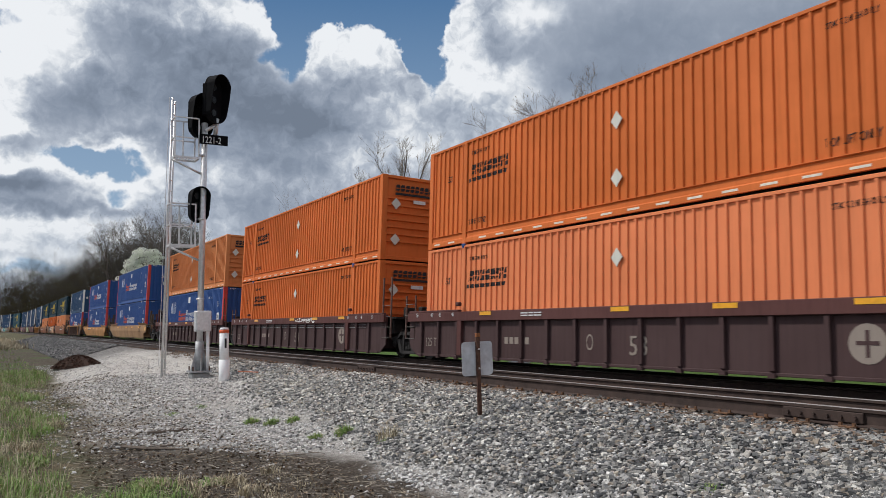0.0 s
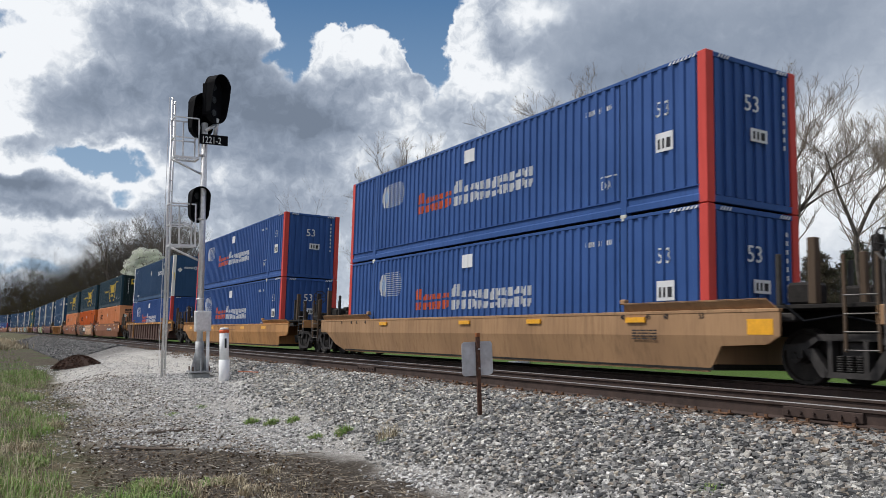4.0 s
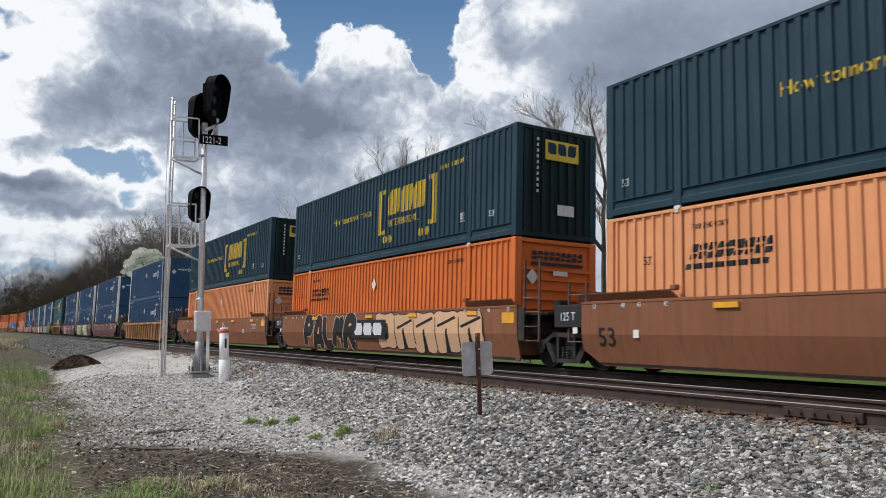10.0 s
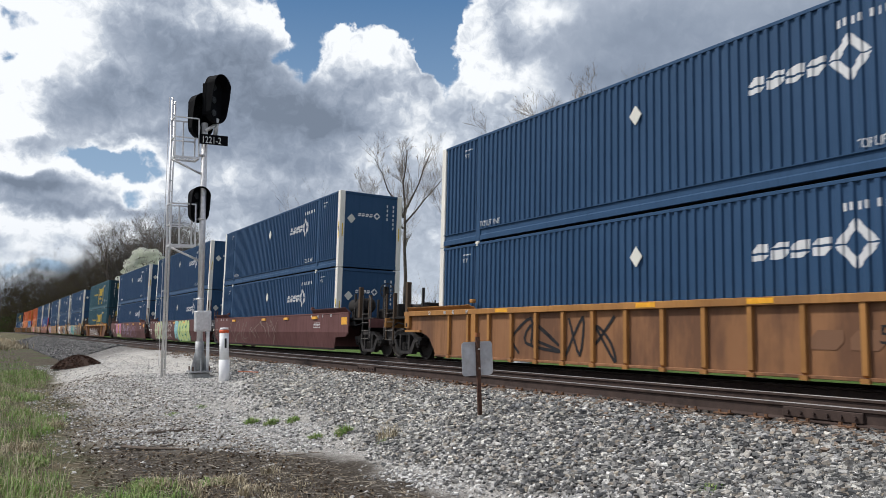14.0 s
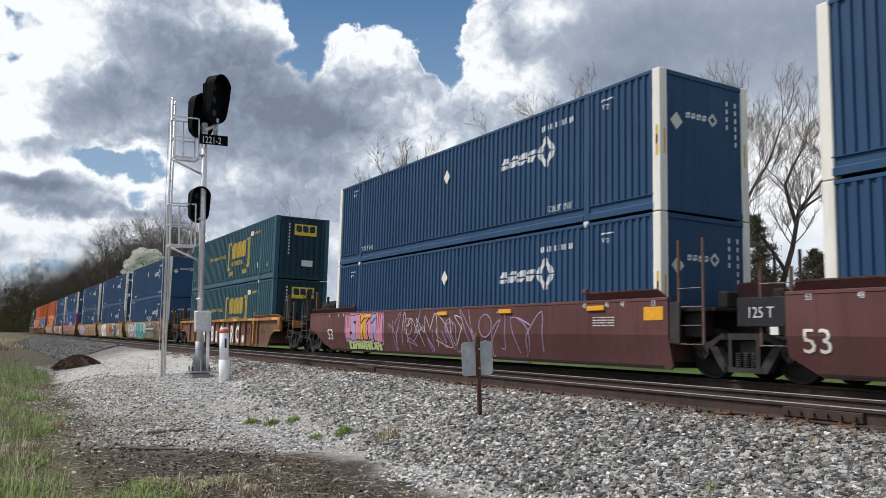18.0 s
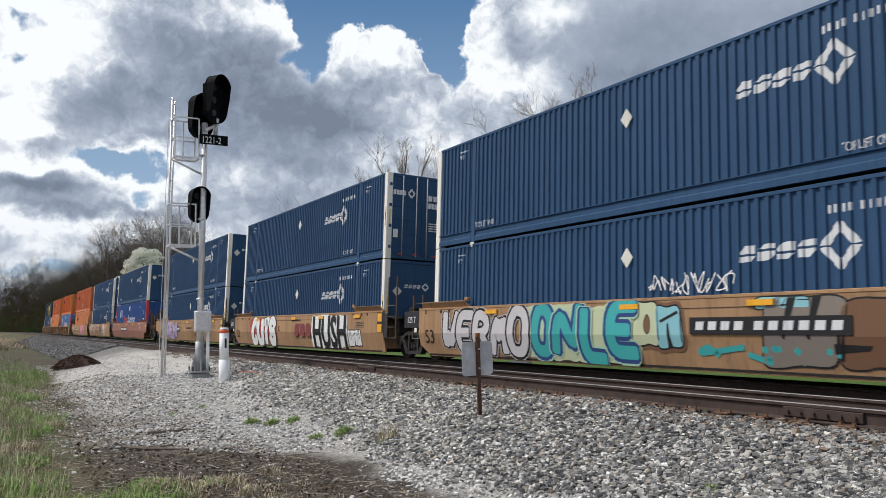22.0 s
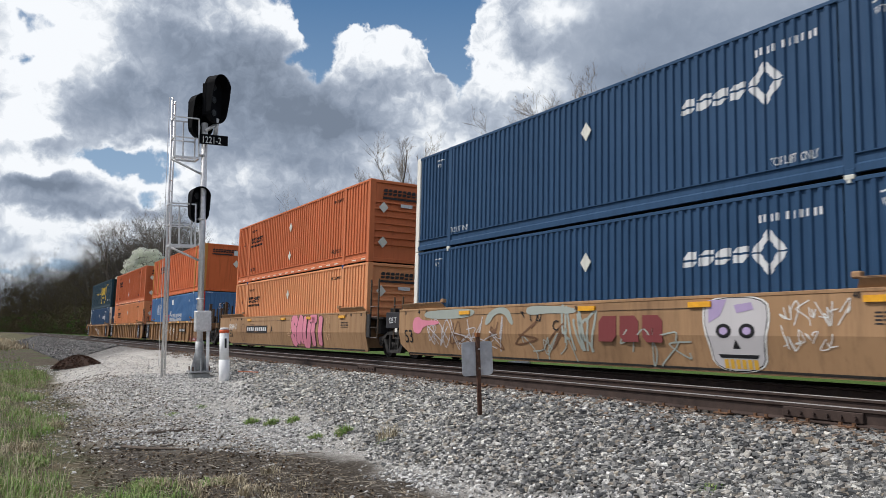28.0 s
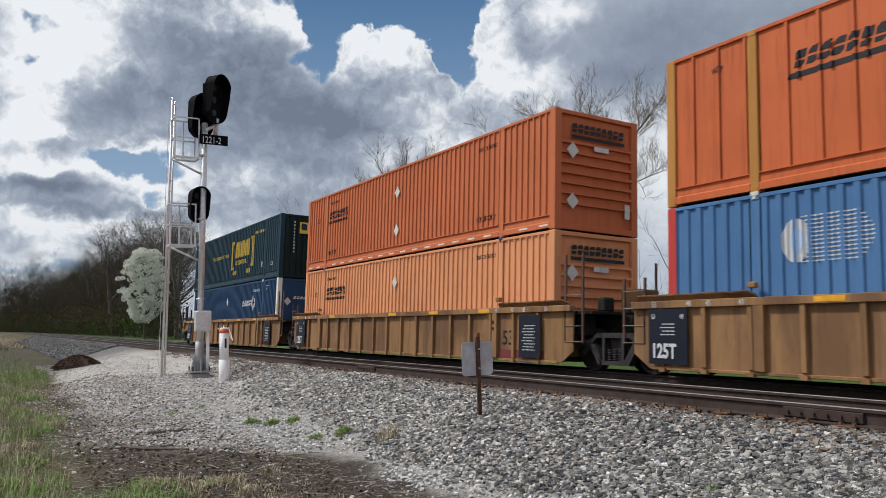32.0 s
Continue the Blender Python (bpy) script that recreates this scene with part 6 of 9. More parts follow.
def scrawl(car, x0, x1, z0, z1, n, col, seed, style="smooth", wide=0.022, base=-1.474):
    """A line tag: one thin wandering stroke a letter."""
    rng = random.Random(seed)
    bm = bmesh.new()
    w = (x1 - x0) / n
    for i in range(n):
        knots = [Vector((x0 + (i + 0.5 + rng.uniform(-0.75, 0.75)) * w, z0 + (z1 - z0) * min(1, max(0, rng.choice(((0.05, 0.95, 0.6, 0.35, 0.05, 0.5), (0.9, 0.1, 0.5, 0.8, 0.3, 0.1), (0.5, 0.85, 0.3, 0.1, 0.7, 0.95)))[k] + rng.uniform(-0.25, 0.2))))) for k in range(rng.randint(4, 6))]
        line = []
        for j in range(len(knots) - 1):
            p0, p1, p2, p3 = (knots[max(0, min(len(knots) - 1, j + q))] for q in (-1, 0, 1, 2))
            for t in (0.0, 0.25, 0.5, 0.75):
                line.append(0.5 * (2 * p1 + (p2 - p0) * t + (2 * p0 - 5 * p1 + 4 * p2 - p3) * t * t + (3 * p1 - p0 - 3 * p2 + p3) * t ** 3))
        line.append(knots[-1])
        for j, (p, q) in enumerate(zip(line, line[1:])):
            d = q - p
            if d.length > 0.01:
                o = Vector((-d.y, d.x)).normalized() * wide
                e = d.normalized() * wide * 0.5
                bm.faces.new([bm.verts.new((c.x, base - 0.0004 * (j % 4), c.y)) for c in (p - o - e, p + o - e, q + o + e, q - o + e)])
    bmesh.ops.recalc_face_normals(bm, faces=bm.faces)
    part("graffiti", lay(bm, style), SP[col], car)["kind"] = "stuff"


# letters as strokes over a grid of five by five, x then z
STROKES = {"A": "00.14.34.40 11.31", "B": "00.04.34.43.32.02 32.41.30.00", "C": "43.34.14.03.01.10.30.41", "E": "44.04.00.40 02.32", "G": "43.34.14.03.01.10.30.41.42.22", "H": "00.04 40.44 02.42",
           "I": "20.24", "K": "00.04 44.02.40", "L": "04.00.40", "M": "00.14.21.34.40", "N": "00.04.40.44", "O": "14.03.01.10.30.41.43.34.14", "P": "00.04.34.43.32.02", "R": "00.04.34.43.32.02 22.40",
           "S": "43.34.14.03.12.32.41.30.10.01", "T": "04.44 24.20", "U": "04.01.10.30.41.44", "W": "04.10.22.30.44", "X": "00.44 04.40", "Z": "04.44.00.40", "1": "13.24.20", "2": "03.14.34.43.00.40", ">": "02.42 23.42.21"}


def hand_letters(car, text, x0, x1, z0, z1, layers, seed, style="smooth", base=-1.473, lean=0.10):
    """Sprayed letters: each layer is (colour, stroke width in parts of the height), widest first."""
    h = z1 - z0
    pitch = (x1 - x0) / len(text)
    for n, (col, wide) in enumerate(layers):
        rng = random.Random(seed)
        bm = bmesh.new()
        for i, ch in enumerate(text):
            y = base - 0.0016 * (n + len(layers) * i)
            grow_x, up, tilt = rng.uniform(0.66, 0.82), rng.uniform(-0.05, 0.05) * h, lean + rng.uniform(-0.10, 0.10)
            top = rng.uniform(0.72, 0.82)
            place = lambda q: Vector((x0 + (i + 0.5 + (int(q[0]) / 4 - 0.5) * grow_x) * pitch + (int(q[1]) / 4 - 0.5) * h * tilt, z0 + 0.5 * h + up + (int(q[1]) / 4 - 0.5) * h * top))
            for stroke in STROKES[ch].split():
                line = [place(q) + Vector((rng.uniform(-0.02, 0.02), rng.uniform(-0.02, 0.02))) * h for q in stroke.split(".")]
                for _r in range(2):
                    if len(line) > 2:
                        line = [line[0]] + [p for a, b in zip(line, line[1:]) for p in (a.lerp(b, 0.22), a.lerp(b, 0.78))] + [line[-1]]
                for j, (p, q) in enumerate(zip(line, line[1:])):
                    d = q - p
                    if d.length < 0.004:
                        continue
                    o = Vector((-d.y, d.x)).normalized() * wide * h / 2
                    e = d.normalized() * wide * h * 0.20
                    ring = [(p - o * 0.7 - e), (p - o), (q - o), (q - o * 0.7 + e), (q + o * 0.7 + e), (q + o), (p + o), (p + o * 0.7 - e)]
                    bm.faces.new([bm.verts.new((c.x, y - 0.0003 * (j % 5), min(1.455, max(0.165, c.y)))) for c in ring])
        bmesh.ops.recalc_face_normals(bm, faces=bm.faces)
        part("graffiti", lay(bm, style), SP[col], car, col + " sprayed letters" if n == len(layers) - 1 else "")["kind"] = "stuff"


def number_panel(car, x0, x1, z0, z1, y=-1.475):
    strip("number_panel", car, SP["black"], [rect(x0, x1, z0, z1)], y, label="black panel with a pale car number")
    h = z1 - z0
    strip("car_number", car, M_WHITE, bars(x0 + 0.14, x1 - 0.16, z0 + 0.25 * h, z1 - 0.25 * h, [1, 1, 1, 1, 0.1, 1, 1, 1, 1, 1, 1], 0.6, 0.15), y - 0.005)


def laid(car, text, x, z, size, mat, y=-1.475, squeeze=1.0, fat=0.0, label=""):
    """Lettering that follows the bend of a smooth car side."""
    me = text_mesh(text, size, 0.002, fat)
    me.transform(pose(x, y, z) @ Matrix.Diagonal((squeeze, 1, 1, 1)))
    bm = bmesh.new()
    bm.from_mesh(me)
    return part("lettering", lay(bm, "smooth"), mat, car, label)


def big_53(car, x, z, col, y=-1.475, size=0.55):
    laid(car, "53", x, z, size, SP[col] if col in SP else col, y)


# ---------------- the consist ----------------
L_DEEP = "grimy purple-brown well car with a deep top chord"
L_BROWN = "smooth-sided red-brown double-stack well car"
L_MAROON = "smooth-sided maroon well car covered in graffiti"
L_TAN = "smooth-sided ochre well car with painted tags"
L_RIB = "rust-streaked ribbed well car with an ochre top chord"
L_RIBTAN = "dirty ochre ribbed well car with side posts"


def consist():
    loads = ("OS", "OO", "TP", "PP", "PP", "NP", "GL", "GO", "GL", "NN", "NN", "NN", "NN", "EE", "NN", "DN", "NN", "NP", "NN", "RL", "FQ", "RL", "GN")
    for u, (up, low) in enumerate(loads):
        box_low = place_container(low, u, LOW)
        if u == 14:
            tagged_low = box_low
        place_container(up, u, HIGH)
    P, B, M, T, R = M_CAR_PURPLE, M_CAR_BROWN, M_CAR_MAROON, M_CAR_TAN, M_CAR_RUST
    c = [None] * 23
    for u, e in ((0, "AT"), (1, "AA"), (2, "TA")):
        c[u] = well_car("deep", u, P, M_CAR_CHORD, e, L_DEEP, 1.36)
    c[3] = well_car("smooth", 3, M_CAR_TAN, M_CAR_TAN, "TT", "low-sided brown-ochre well car", 1.22)
    c[4] = well_car("smooth", 4, M_CAR_AMBER, M_CAR_AMBER, "TT", "low-sided yellow well car streaked with rust", 1.14, marks=False)
    c[5] = well_car("ribbed", 5, M_CAR_DUSK, M_CAR_YELLOW, "TT", L_RIB, 1.42)
    for u, e in ((6, "AT"), (7, "AA"), (8, "TA")):
        c[u] = well_car("smooth", u, B, B, e, L_BROWN, 1.46)
    c[9] = well_car("ribbed", 9, M_CAR_PANEL, M_CAR_YELLOW, "TT", "weathered yellow ribbed well car with side posts", 1.42, rib_mat=M_CAR_YELLOW)
    for u, e in ((10, "AT"), (11, "AA"), (12, "TA")):
        c[u] = well_car("smooth", u, M, M, e, L_MAROON, 1.48)
    c[13] = well_car("ribbed", 13, R, M_CAR_YELLOW, "TT", L_RIB, 1.42, rib_mat=R)
    for u, e in ((14, "AT"), (15, "AA"), (16, "TA")):
        c[u] = well_car("smooth", u, T, T, e, L_TAN, 1.48)
    for u, e, m, lb in ((17, "AT", M_CAR_PINK, "smooth-sided faded red well car"), (18, "AA", T, L_TAN), (19, "TA", T, L_TAN)):
        c[u] = well_car("smooth", u, m, m, e, lb, 1.48)
    for u, e in ((20, "AT"), (21, "AA"), (22, "TA")):
        c[u] = well_car("ribbed", u, M_CAR_OCHRE, M_CAR_OCHRE, e, L_RIBTAN, 1.42)

    # lettering and tags, car by car
    for u in (0, 1, 2):
        words(c[u], "53", 0.41, 0.38, 0.56, M_FADED, -1.408)
        strip("round_emblem", c[u], M_FADED, [disc(5.32, 0.68, 0.30, 0.30, 20)], -1.407, label="faded cream round emblem")
        strip("emblem_cross", c[u], P, [rect(5.14, 5.5, 0.66, 0.72), rect(5.29, 5.35, 0.48, 0.88)], -1.412)
        strip("oval_emblem", c[u], M_FADED, [disc(-0.75, 0.62, 0.11, 0.17, 16)], -1.407)
        strip("oval_core", c[u], P, [disc(-0.75, 0.62, 0.08, 0.13, 16)], -1.412)
        strip("car_number", c[u], M_FADED, bars(-3.9, -2.9, 0.54, 0.70, [1] * 5, 0.4), -1.408)
        words(c[u], "125 T", -7.9, 0.42, 0.34, M_FADED, -1.408, squeeze=0.8)
        strip("load_stencil", c[u], M_WHITE, [r for i in range(2) for r in bars(-3.1, -2.3, 1.20 + 0.06 * i, 1.23 + 0.06 * i, [3, 2, 3], 0.4)], -1.51)
    scrawl(c[1], 0.7, 2.8, 1.14, 1.32, 8, "white", 11, "flat", 0.016, -1.512)
    hand_letters(c[2], "12SER>", 1.9, 3.6, 1.06, 1.37, (("white", 0.09),), 12, "flat", -1.512, 0.2)
    for u in (1, 2):
        for z in (0.96, 1.04):
            part("brake_pipe", tubed((-7.4, -1.43, z), (7.4, -1.43, z), 0.008, 6), M_MASTGREY, c[u])
    number_panel(c[4], -5.68, -3.40, 0.84, 1.06)
    strip("yellow_reflector", c[4], M_AMBER, [rect(-8.45, -7.9, 0.92, 1.06), rect(-6.5, -5.8, 0.92, 1.04), rect(-3.32, -2.7, 0.92, 1.04), rect(-0.5, 0.2, 0.92, 1.04), rect(2.6, 3.2, 0.92, 1.04), rect(6.0, 6.6, 0.92, 1.04)], -1.475)
    strip("stencil_box", c[4], SP["brown"], [rect(-1.9, -1.62, 0.78, 0.80), rect(-1.9, -1.62, 1.04, 1.06), rect(-1.9, -1.88, 0.80, 1.04), rect(-1.64, -1.62, 0.80, 1.04)], -1.475)
    strip("chevron", c[4], SP["brown"], [rect(-1.2, 1.6, 1.06, 1.085), rect(-1.2, 1.6, 0.88, 0.90)], -1.475)
    for u, px in ((6, 1.38), (8, -5.50)):
        number_panel(c[u], px, px + 3.15, 0.76, 1.06)
        big_53(c[u], -8.15, 0.55, "black")
        strip("inspection_plate", c[u], M_CREAM, [rect(-7.1, -6.95, 0.72, 0.88), rect(4.9, 5.05, 0.72, 0.9)], -1.475)
    hand_letters(c[7], "PALMR", -6.0, -1.0, 0.18, 1.44, (("beige", 0.37), ("black", 0.30)), 21)
    strip("logo_panel", c[7], SP["black"], [rect(-1.30, 1.30, 0.60, 1.20)], -1.482, label="black panel behind a white block logo")
    strip("block_logo", c[7], M_WHITE, notched(-1.14, 1.0, 0.70, 1.10, 3, 0.2, 0.14, 5), -1.488)
    tag_piece(c[7], 0.75, 7.0, 0.16, 1.44, 5, ["beige"], "black", 22)
    scrawl(c[8], -2.0, 4.8, 0.25, 1.35, 6, "red", 31, wide=0.018)
    scrawl(c[8], 0.2, 1.6, 0.6, 1.25, 3, "white", 32)
    big_53(c[10], -8.4, 0.52, "grey")
    tag_piece(c[11], -6.6, -2.2, 0.2, 1.44, 7, ["dust"], "pink", 40)
    hand_letters(c[11], "HOZER", -6.6, -2.1, 0.17, 1.45, (("black", 0.33), ("pale", 0.26)), 41, base=-1.482)
    for row in range(3):
        scrawl(c[11], -2.05, -0.75 - 0.12 * row, 1.08 - 0.36 * row, 1.40 - 0.36 * row, 7, "white", 42 + 10 * row, wide=0.009)
    hand_letters(c[11], "R", 0.2, 1.4, 0.2, 1.46, (("green", 0.44), ("white", 0.34), ("sky", 0.30)), 43)
    hand_letters(c[11], "OSEA", 1.3, 4.6, 0.18, 1.46, (("green", 0.42), ("mint", 0.31), ("lime", 0.26)), 44, base=-1.476)
    words(c[11], "1", 4.6, 0.3, 0.55, SP["sky"], -1.40)
    scrawl(c[10], -5.5, 2.0, 0.3, 1.3, 9, "grey", 45, wide=0.013)
    tag_piece(c[12], -6.7, -3.8, 0.45, 1.46, 7, ["pink", "lilac", "pink", "gold"], "black", 46, halo="lilac")
    tag_piece(c[12], -6.5, -3.9, 0.17, 0.55, 6, ["lime"], "black", 47)
    scrawl(c[12], -3.4, 4.6, 0.25, 1.42, 13, "lilac", 48, wide=0.011)
    for px, pr in ((-2.0, 0.26), (0.4, 0.2), (2.2, 0.3)):
        strip("sprayed_ring", c[12], SP["lilac"], [[(px + pr * math.cos(a + d) * q, 0.98 + pr * math.sin(a + d) * q) for d, q in ((0, 1), (0.27, 1), (0.27, 0.92), (0, 0.92))] for a in np.arange(0, 6.28, 0.262)], -1.4745)
    scrawl(c[12], -2.6, 1.0, 0.4, 1.42, 6, "white", 49, wide=0.010)
    big_53(c[12], -8.4, 0.52, M_CREAM)
    big_53(c[11], -8.4, 0.52, M_CREAM)
    rib0 = -HALF - 1.75 + 2.3 + 0.3
    for i, ch in enumerate("HaBaNeRO"):
        x = rib0 + 0.985 * (3 + i)
        words(c[13], ch, x + 0.14, 0.26, 1.16, SP["white"], -1.408, "white sprayed letter", squeeze=0.8, fat=0.035)
    strip("small_tag", c[13], SP["white"], [disc(rib0 + 0.985 * 11 + 0.45, 0.42, 0.2, 0.2, 14)], -1.408)
    scrawl(c[9], -4.4, -0.9, 0.25, 1.15, 4, "black", 51, "flat", 0.035, -1.409)
    strip("block_logo", c[9], SP["brown"], notched(3.7, 6.2, 0.58, 0.88, 4, seed=4), -1.409)
    scrawl(tagged_low, 0.38, 2.42, 1.26, 1.64, 11, "white", 91, "flat", 0.011, -CW - 0.008)
    # three ochre units
    hand_letters(c[14], "WERMO", -7.3, -3.3, 0.24, 1.44, (("bone", 0.36), ("black", 0.32), ("bone", 0.21)), 61)
    tag_piece(c[14], -3.4, 0.3, 0.2, 1.44, 4, ["pale"], "pale", 62, halo="pale")
    hand_letters(c[14], "ONLE", -3.2, 0.3, 0.20, 1.44, (("mint", 0.42), ("navyblue", 0.35), ("teal", 0.22)), 162, base=-1.482)
    tag_piece(c[14], 0.25, 1.4, 0.5, 1.44, 2, ["pale", "sky"], "black", 69, halo="brown")
    number_panel(c[14], 1.6, 4.7, 0.80, 1.10)
    tag_piece(c[14], 3.1, 8.4, 0.2, 1.46, 4, ["grey", "brown"], "black", 63)
    tag_piece(c[14], 3.0, 4.0, 1.18, 1.44, 2, ["sky"], "black", 78)
    scrawl(c[14], 1.9, 4.6, 0.35, 0.62, 4, "teal", 79, wide=0.05)
    tag_piece(c[14], 8.0, 8.9, 0.35, 0.95, 2, ["teal"], "black", 80)
    number_panel(c[14], 1.6, 4.7, 0.80, 1.10, -1.49)
    tag_piece(c[15], -5.9, -2.1, 0.2, 1.46, 3, ["red"], "red", 64)
    hand_letters(c[15], "CUTS", -5.7, -2.2, 0.18, 1.46, (("black", 0.38), ("white", 0.30)), 164, base=-1.484)
    strip("faded_logo", c[15], SP["maroon"], notched(0.2, 2.0, 0.62, 1.12, 3, seed=1), -1.474)
    tag_piece(c[15], 2.1, 5.55, 0.16, 1.46, 4, ["white"], "white", 65)
    laid(c[15], "HUSH", 2.22, 0.24, 1.62, SP["black"], -1.492, 0.78, 0.045, "huge black sprayed letters on white")
    tag_piece(c[15], 5.65, 6.7, 0.28, 0.92, 3, ["white"], "black", 66)
    hand_letters(c[16], "HAEN", -7.2, -3.0, 0.28, 1.42, (("bone", 0.42), ("black", 0.36), ("lilac", 0.28)), 67)
    number_panel(c[16], -3.05, -2.0, 0.76, 1.08)
    hand_letters(c[16], "PEONE", 1.2, 4.1, 0.25, 1.30, (("black", 0.31), ("ochre", 0.25)), 68)
    scrawl(c[16], 4.15, 4.6, 0.9, 1.2, 1, "lilac", 168, wide=0.02)
    number_panel(c[17], -3.2, 0.0, 0.78, 1.06)
    skull = [(3.25, 1.42), (4.45, 1.42), (4.52, 1.05), (4.40, 0.72), (4.38, 0.20), (3.36, 0.18), (3.32, 0.70), (3.20, 1.02)]
    for k, (col, g) in enumerate((("white", 0.06), ("black", 0.02), ("bone", 0.0))):
        part("graffiti", lay(shape_mesh([skull], -1.473 - 0.002 * k, g), "smooth"), SP[col], c[18], "pale sprayed skull shape")["kind"] = "stuff"
    part("graffiti", lay(shape_mesh([disc(3.62, 0.86, 0.17, 0.13, 10), disc(4.10, 0.86, 0.17, 0.13, 10), [(3.78, 0.56), (3.94, 0.56), (3.86, 0.72)], [(3.45, 0.46), (4.30, 0.46), (4.25, 0.40), (3.50, 0.40)]], -1.481), "smooth"), SP["black"], c[18])["kind"] = "stuff"
    part("graffiti", lay(shape_mesh([disc(3.62, 0.86, 0.09, 0.07, 8), disc(4.10, 0.86, 0.09, 0.07, 8)], -1.484), "smooth"), SP["lilac"], c[18])["kind"] = "stuff"
    part("graffiti", lay(shape_mesh([rect(3.56 + 0.12 * i, 3.65 + 0.12 * i, 0.22, 0.38) for i in range(6)], -1.482), "smooth"), SP["gold"], c[18])["kind"] = "stuff"
    part("graffiti", lay(shape_mesh([[(3.3, 1.40), (3.7, 1.40), (3.55, 1.12), (3.3, 1.0)], [(3.85, 1.3), (4.2, 1.34), (4.25, 1.22), (3.9, 1.16)]], -1.481), "smooth"), SP["lilac"], c[18])["kind"] = "stuff"
    for row in range(2):
        scrawl(c[18], 4.75, 5.9 - 0.2 * row, 0.95 - 0.4 * row, 1.35 - 0.4 * row, 7, "white", 171 + row, wide=0.008)
    strip("faded_logo", c[18], SP["maroon"], notched(0.42, 2.2, 0.64, 1.16, 3, seed=1), -1.474, label="faded maroon block logo")
    words(c[18], "C", -1.12, 0.86, 0.34, SP["black"], -1.478)
    scrawl(c[18], -0.85, 0.3, 0.45, 1.38, 5, "paleblue", 271, wide=0.032)
    scrawl(c[18], -2.4, -0.4, 0.2, 0.8, 4, "paleblue", 272, wide=0.014)
    scrawl(c[18], 1.0, 2.9, 0.2, 0.9, 4, "paleblue", 273, wide=0.016)
    scrawl(c[18], -2.3, -1.5, 1.0, 1.42, 4, "black", 274, wide=0.012)
    scrawl(c[18], -6.9, -3.4, 0.4, 1.25, 8, "bone", 275, wide=0.012)
    part("graffiti", lay(shape_mesh([[(-7.7, 0.80), (-7.3, 0.74), (-7.1, 1.0), (-6.2, 1.02), (-6.2, 1.14), (-7.2, 1.14), (-7.35, 1.26), (-7.65, 1.24), (-7.78, 1.05)]], -1.476), "smooth"), SP["pink"], c[18], "faded pink sprayed shape")["kind"] = "stuff"
    part("graffiti", lay(shape_mesh([[(-7.1, 1.22), (-6.0, 1.16), (-4.6, 1.20), (-4.3, 1.34), (-4.6, 1.44), (-6.2, 1.42), (-7.0, 1.40)], [(-3.9, 1.0), (-3.7, 1.0), (-3.4, 1.28), (-3.0, 1.28), (-2.75, 1.0), (-2.6, 1.0), (-2.8, 1.40), (-3.3, 1.45), (-3.75, 1.30)], [(-2.1, 1.20), (-1.2, 1.26), (-0.3, 1.22), (-0.3, 1.36), (-1.2, 1.42), (-2.1, 1.44)]], -1.476), "smooth"), SP["paleblue"], c[18], "faded pale blue sprayed bands")["kind"] = "stuff"
    scrawl(c[18], -6.8, -3.2, 0.35, 1.2, 5, "bone", 73, wide=0.016)
    scrawl(c[18], -6.0, -0.9, 0.4, 1.1, 6, "brown", 74, wide=0.02)
    number_panel(c[19], -5.3, -2.1, 0.74, 1.06)
    words(c[19], "A", -1.6, 0.76, 0.38, SP["black"], -1.475)
    hand_letters(c[19], "SAUTI", 1.1, 4.7, 0.18, 1.46, (("black", 0.36), ("pink", 0.29)), 76)
    scrawl(c[19], 0.7, 1.2, 0.5, 1.4, 2, "beige", 176, wide=0.02)
    scrawl(c[19], 4.7, 5.2, 0.5, 1.4, 2, "beige", 177, wide=0.02)
    hand_letters(c[19], "GRAPHIX", -8.35, -7.0, 0.86, 1.20, (("white", 0.10),), 77)
    hand_letters(c[19], "SMTH", -6.3, -3.4, 0.30, 1.30, (("brown", 0.035),), 78, base=-1.4735)
    for u in (14, 15, 16, 18, 19):
        big_53(c[u], -8.3, 0.5, "black")
    for u, ch in ((14, "D"), (15, "C"), (16, "B")):
        words(c[u], ch, -1.75 if u == 16 else -1.9, 0.82, 0.30, SP["black"], -1.475)
    words(c[16], "LD LMT 117,800 PER UNIT", -0.2, 0.92, 0.13, SP["black"], -1.475, squeeze=0.9)
    words(c[15], "LD LMT 117,800 PER UNIT", -0.2, 1.22, 0.10, SP["black"], -1.475, squeeze=0.9)
    for u in (14, 15, 16, 18, 19):
        words(c[u], "20", -0.35, 1.30, 0.13, SP["black"], -1.475, squeeze=0.8)
        strip("panel_line", c[u], SP["black"], [rect(-4.4, 4.3, 1.265, 1.272)], -1.475)
    for u in (5, 9, 13):
        words(c[u], "53", 4.78, 0.68, 0.40, SP["black"] if u != 5 else M_FADED, -1.408)
    for u in (20, 21, 22):
        strip("data_panel", c[u], SP["navyblack"], [rect(-8.40, -7.45, 0.24, 1.27)], -1.484, label="black data panel")
        words(c[u], "125T", -8.33, 0.36, 0.37, M_WHITE, -1.492, squeeze=0.80, fat=0.012)
        strip("data_stencil", c[u], M_WHITE, [r for i in range(4) for r in bars(-8.1 + 0.05 * (i % 2), -7.75, 0.78 + 0.065 * i, 0.80 + 0.065 * i, [2, 1, 2, 3], 0.7)], -1.492)
        words(c[u], "53", -8.33, 1.08, 0.13, M_WHITE, -1.492, squeeze=0.8)
        words(c[u], "48", -7.62, 1.08, 0.13, M_WHITE, -1.492, squeeze=0.8)
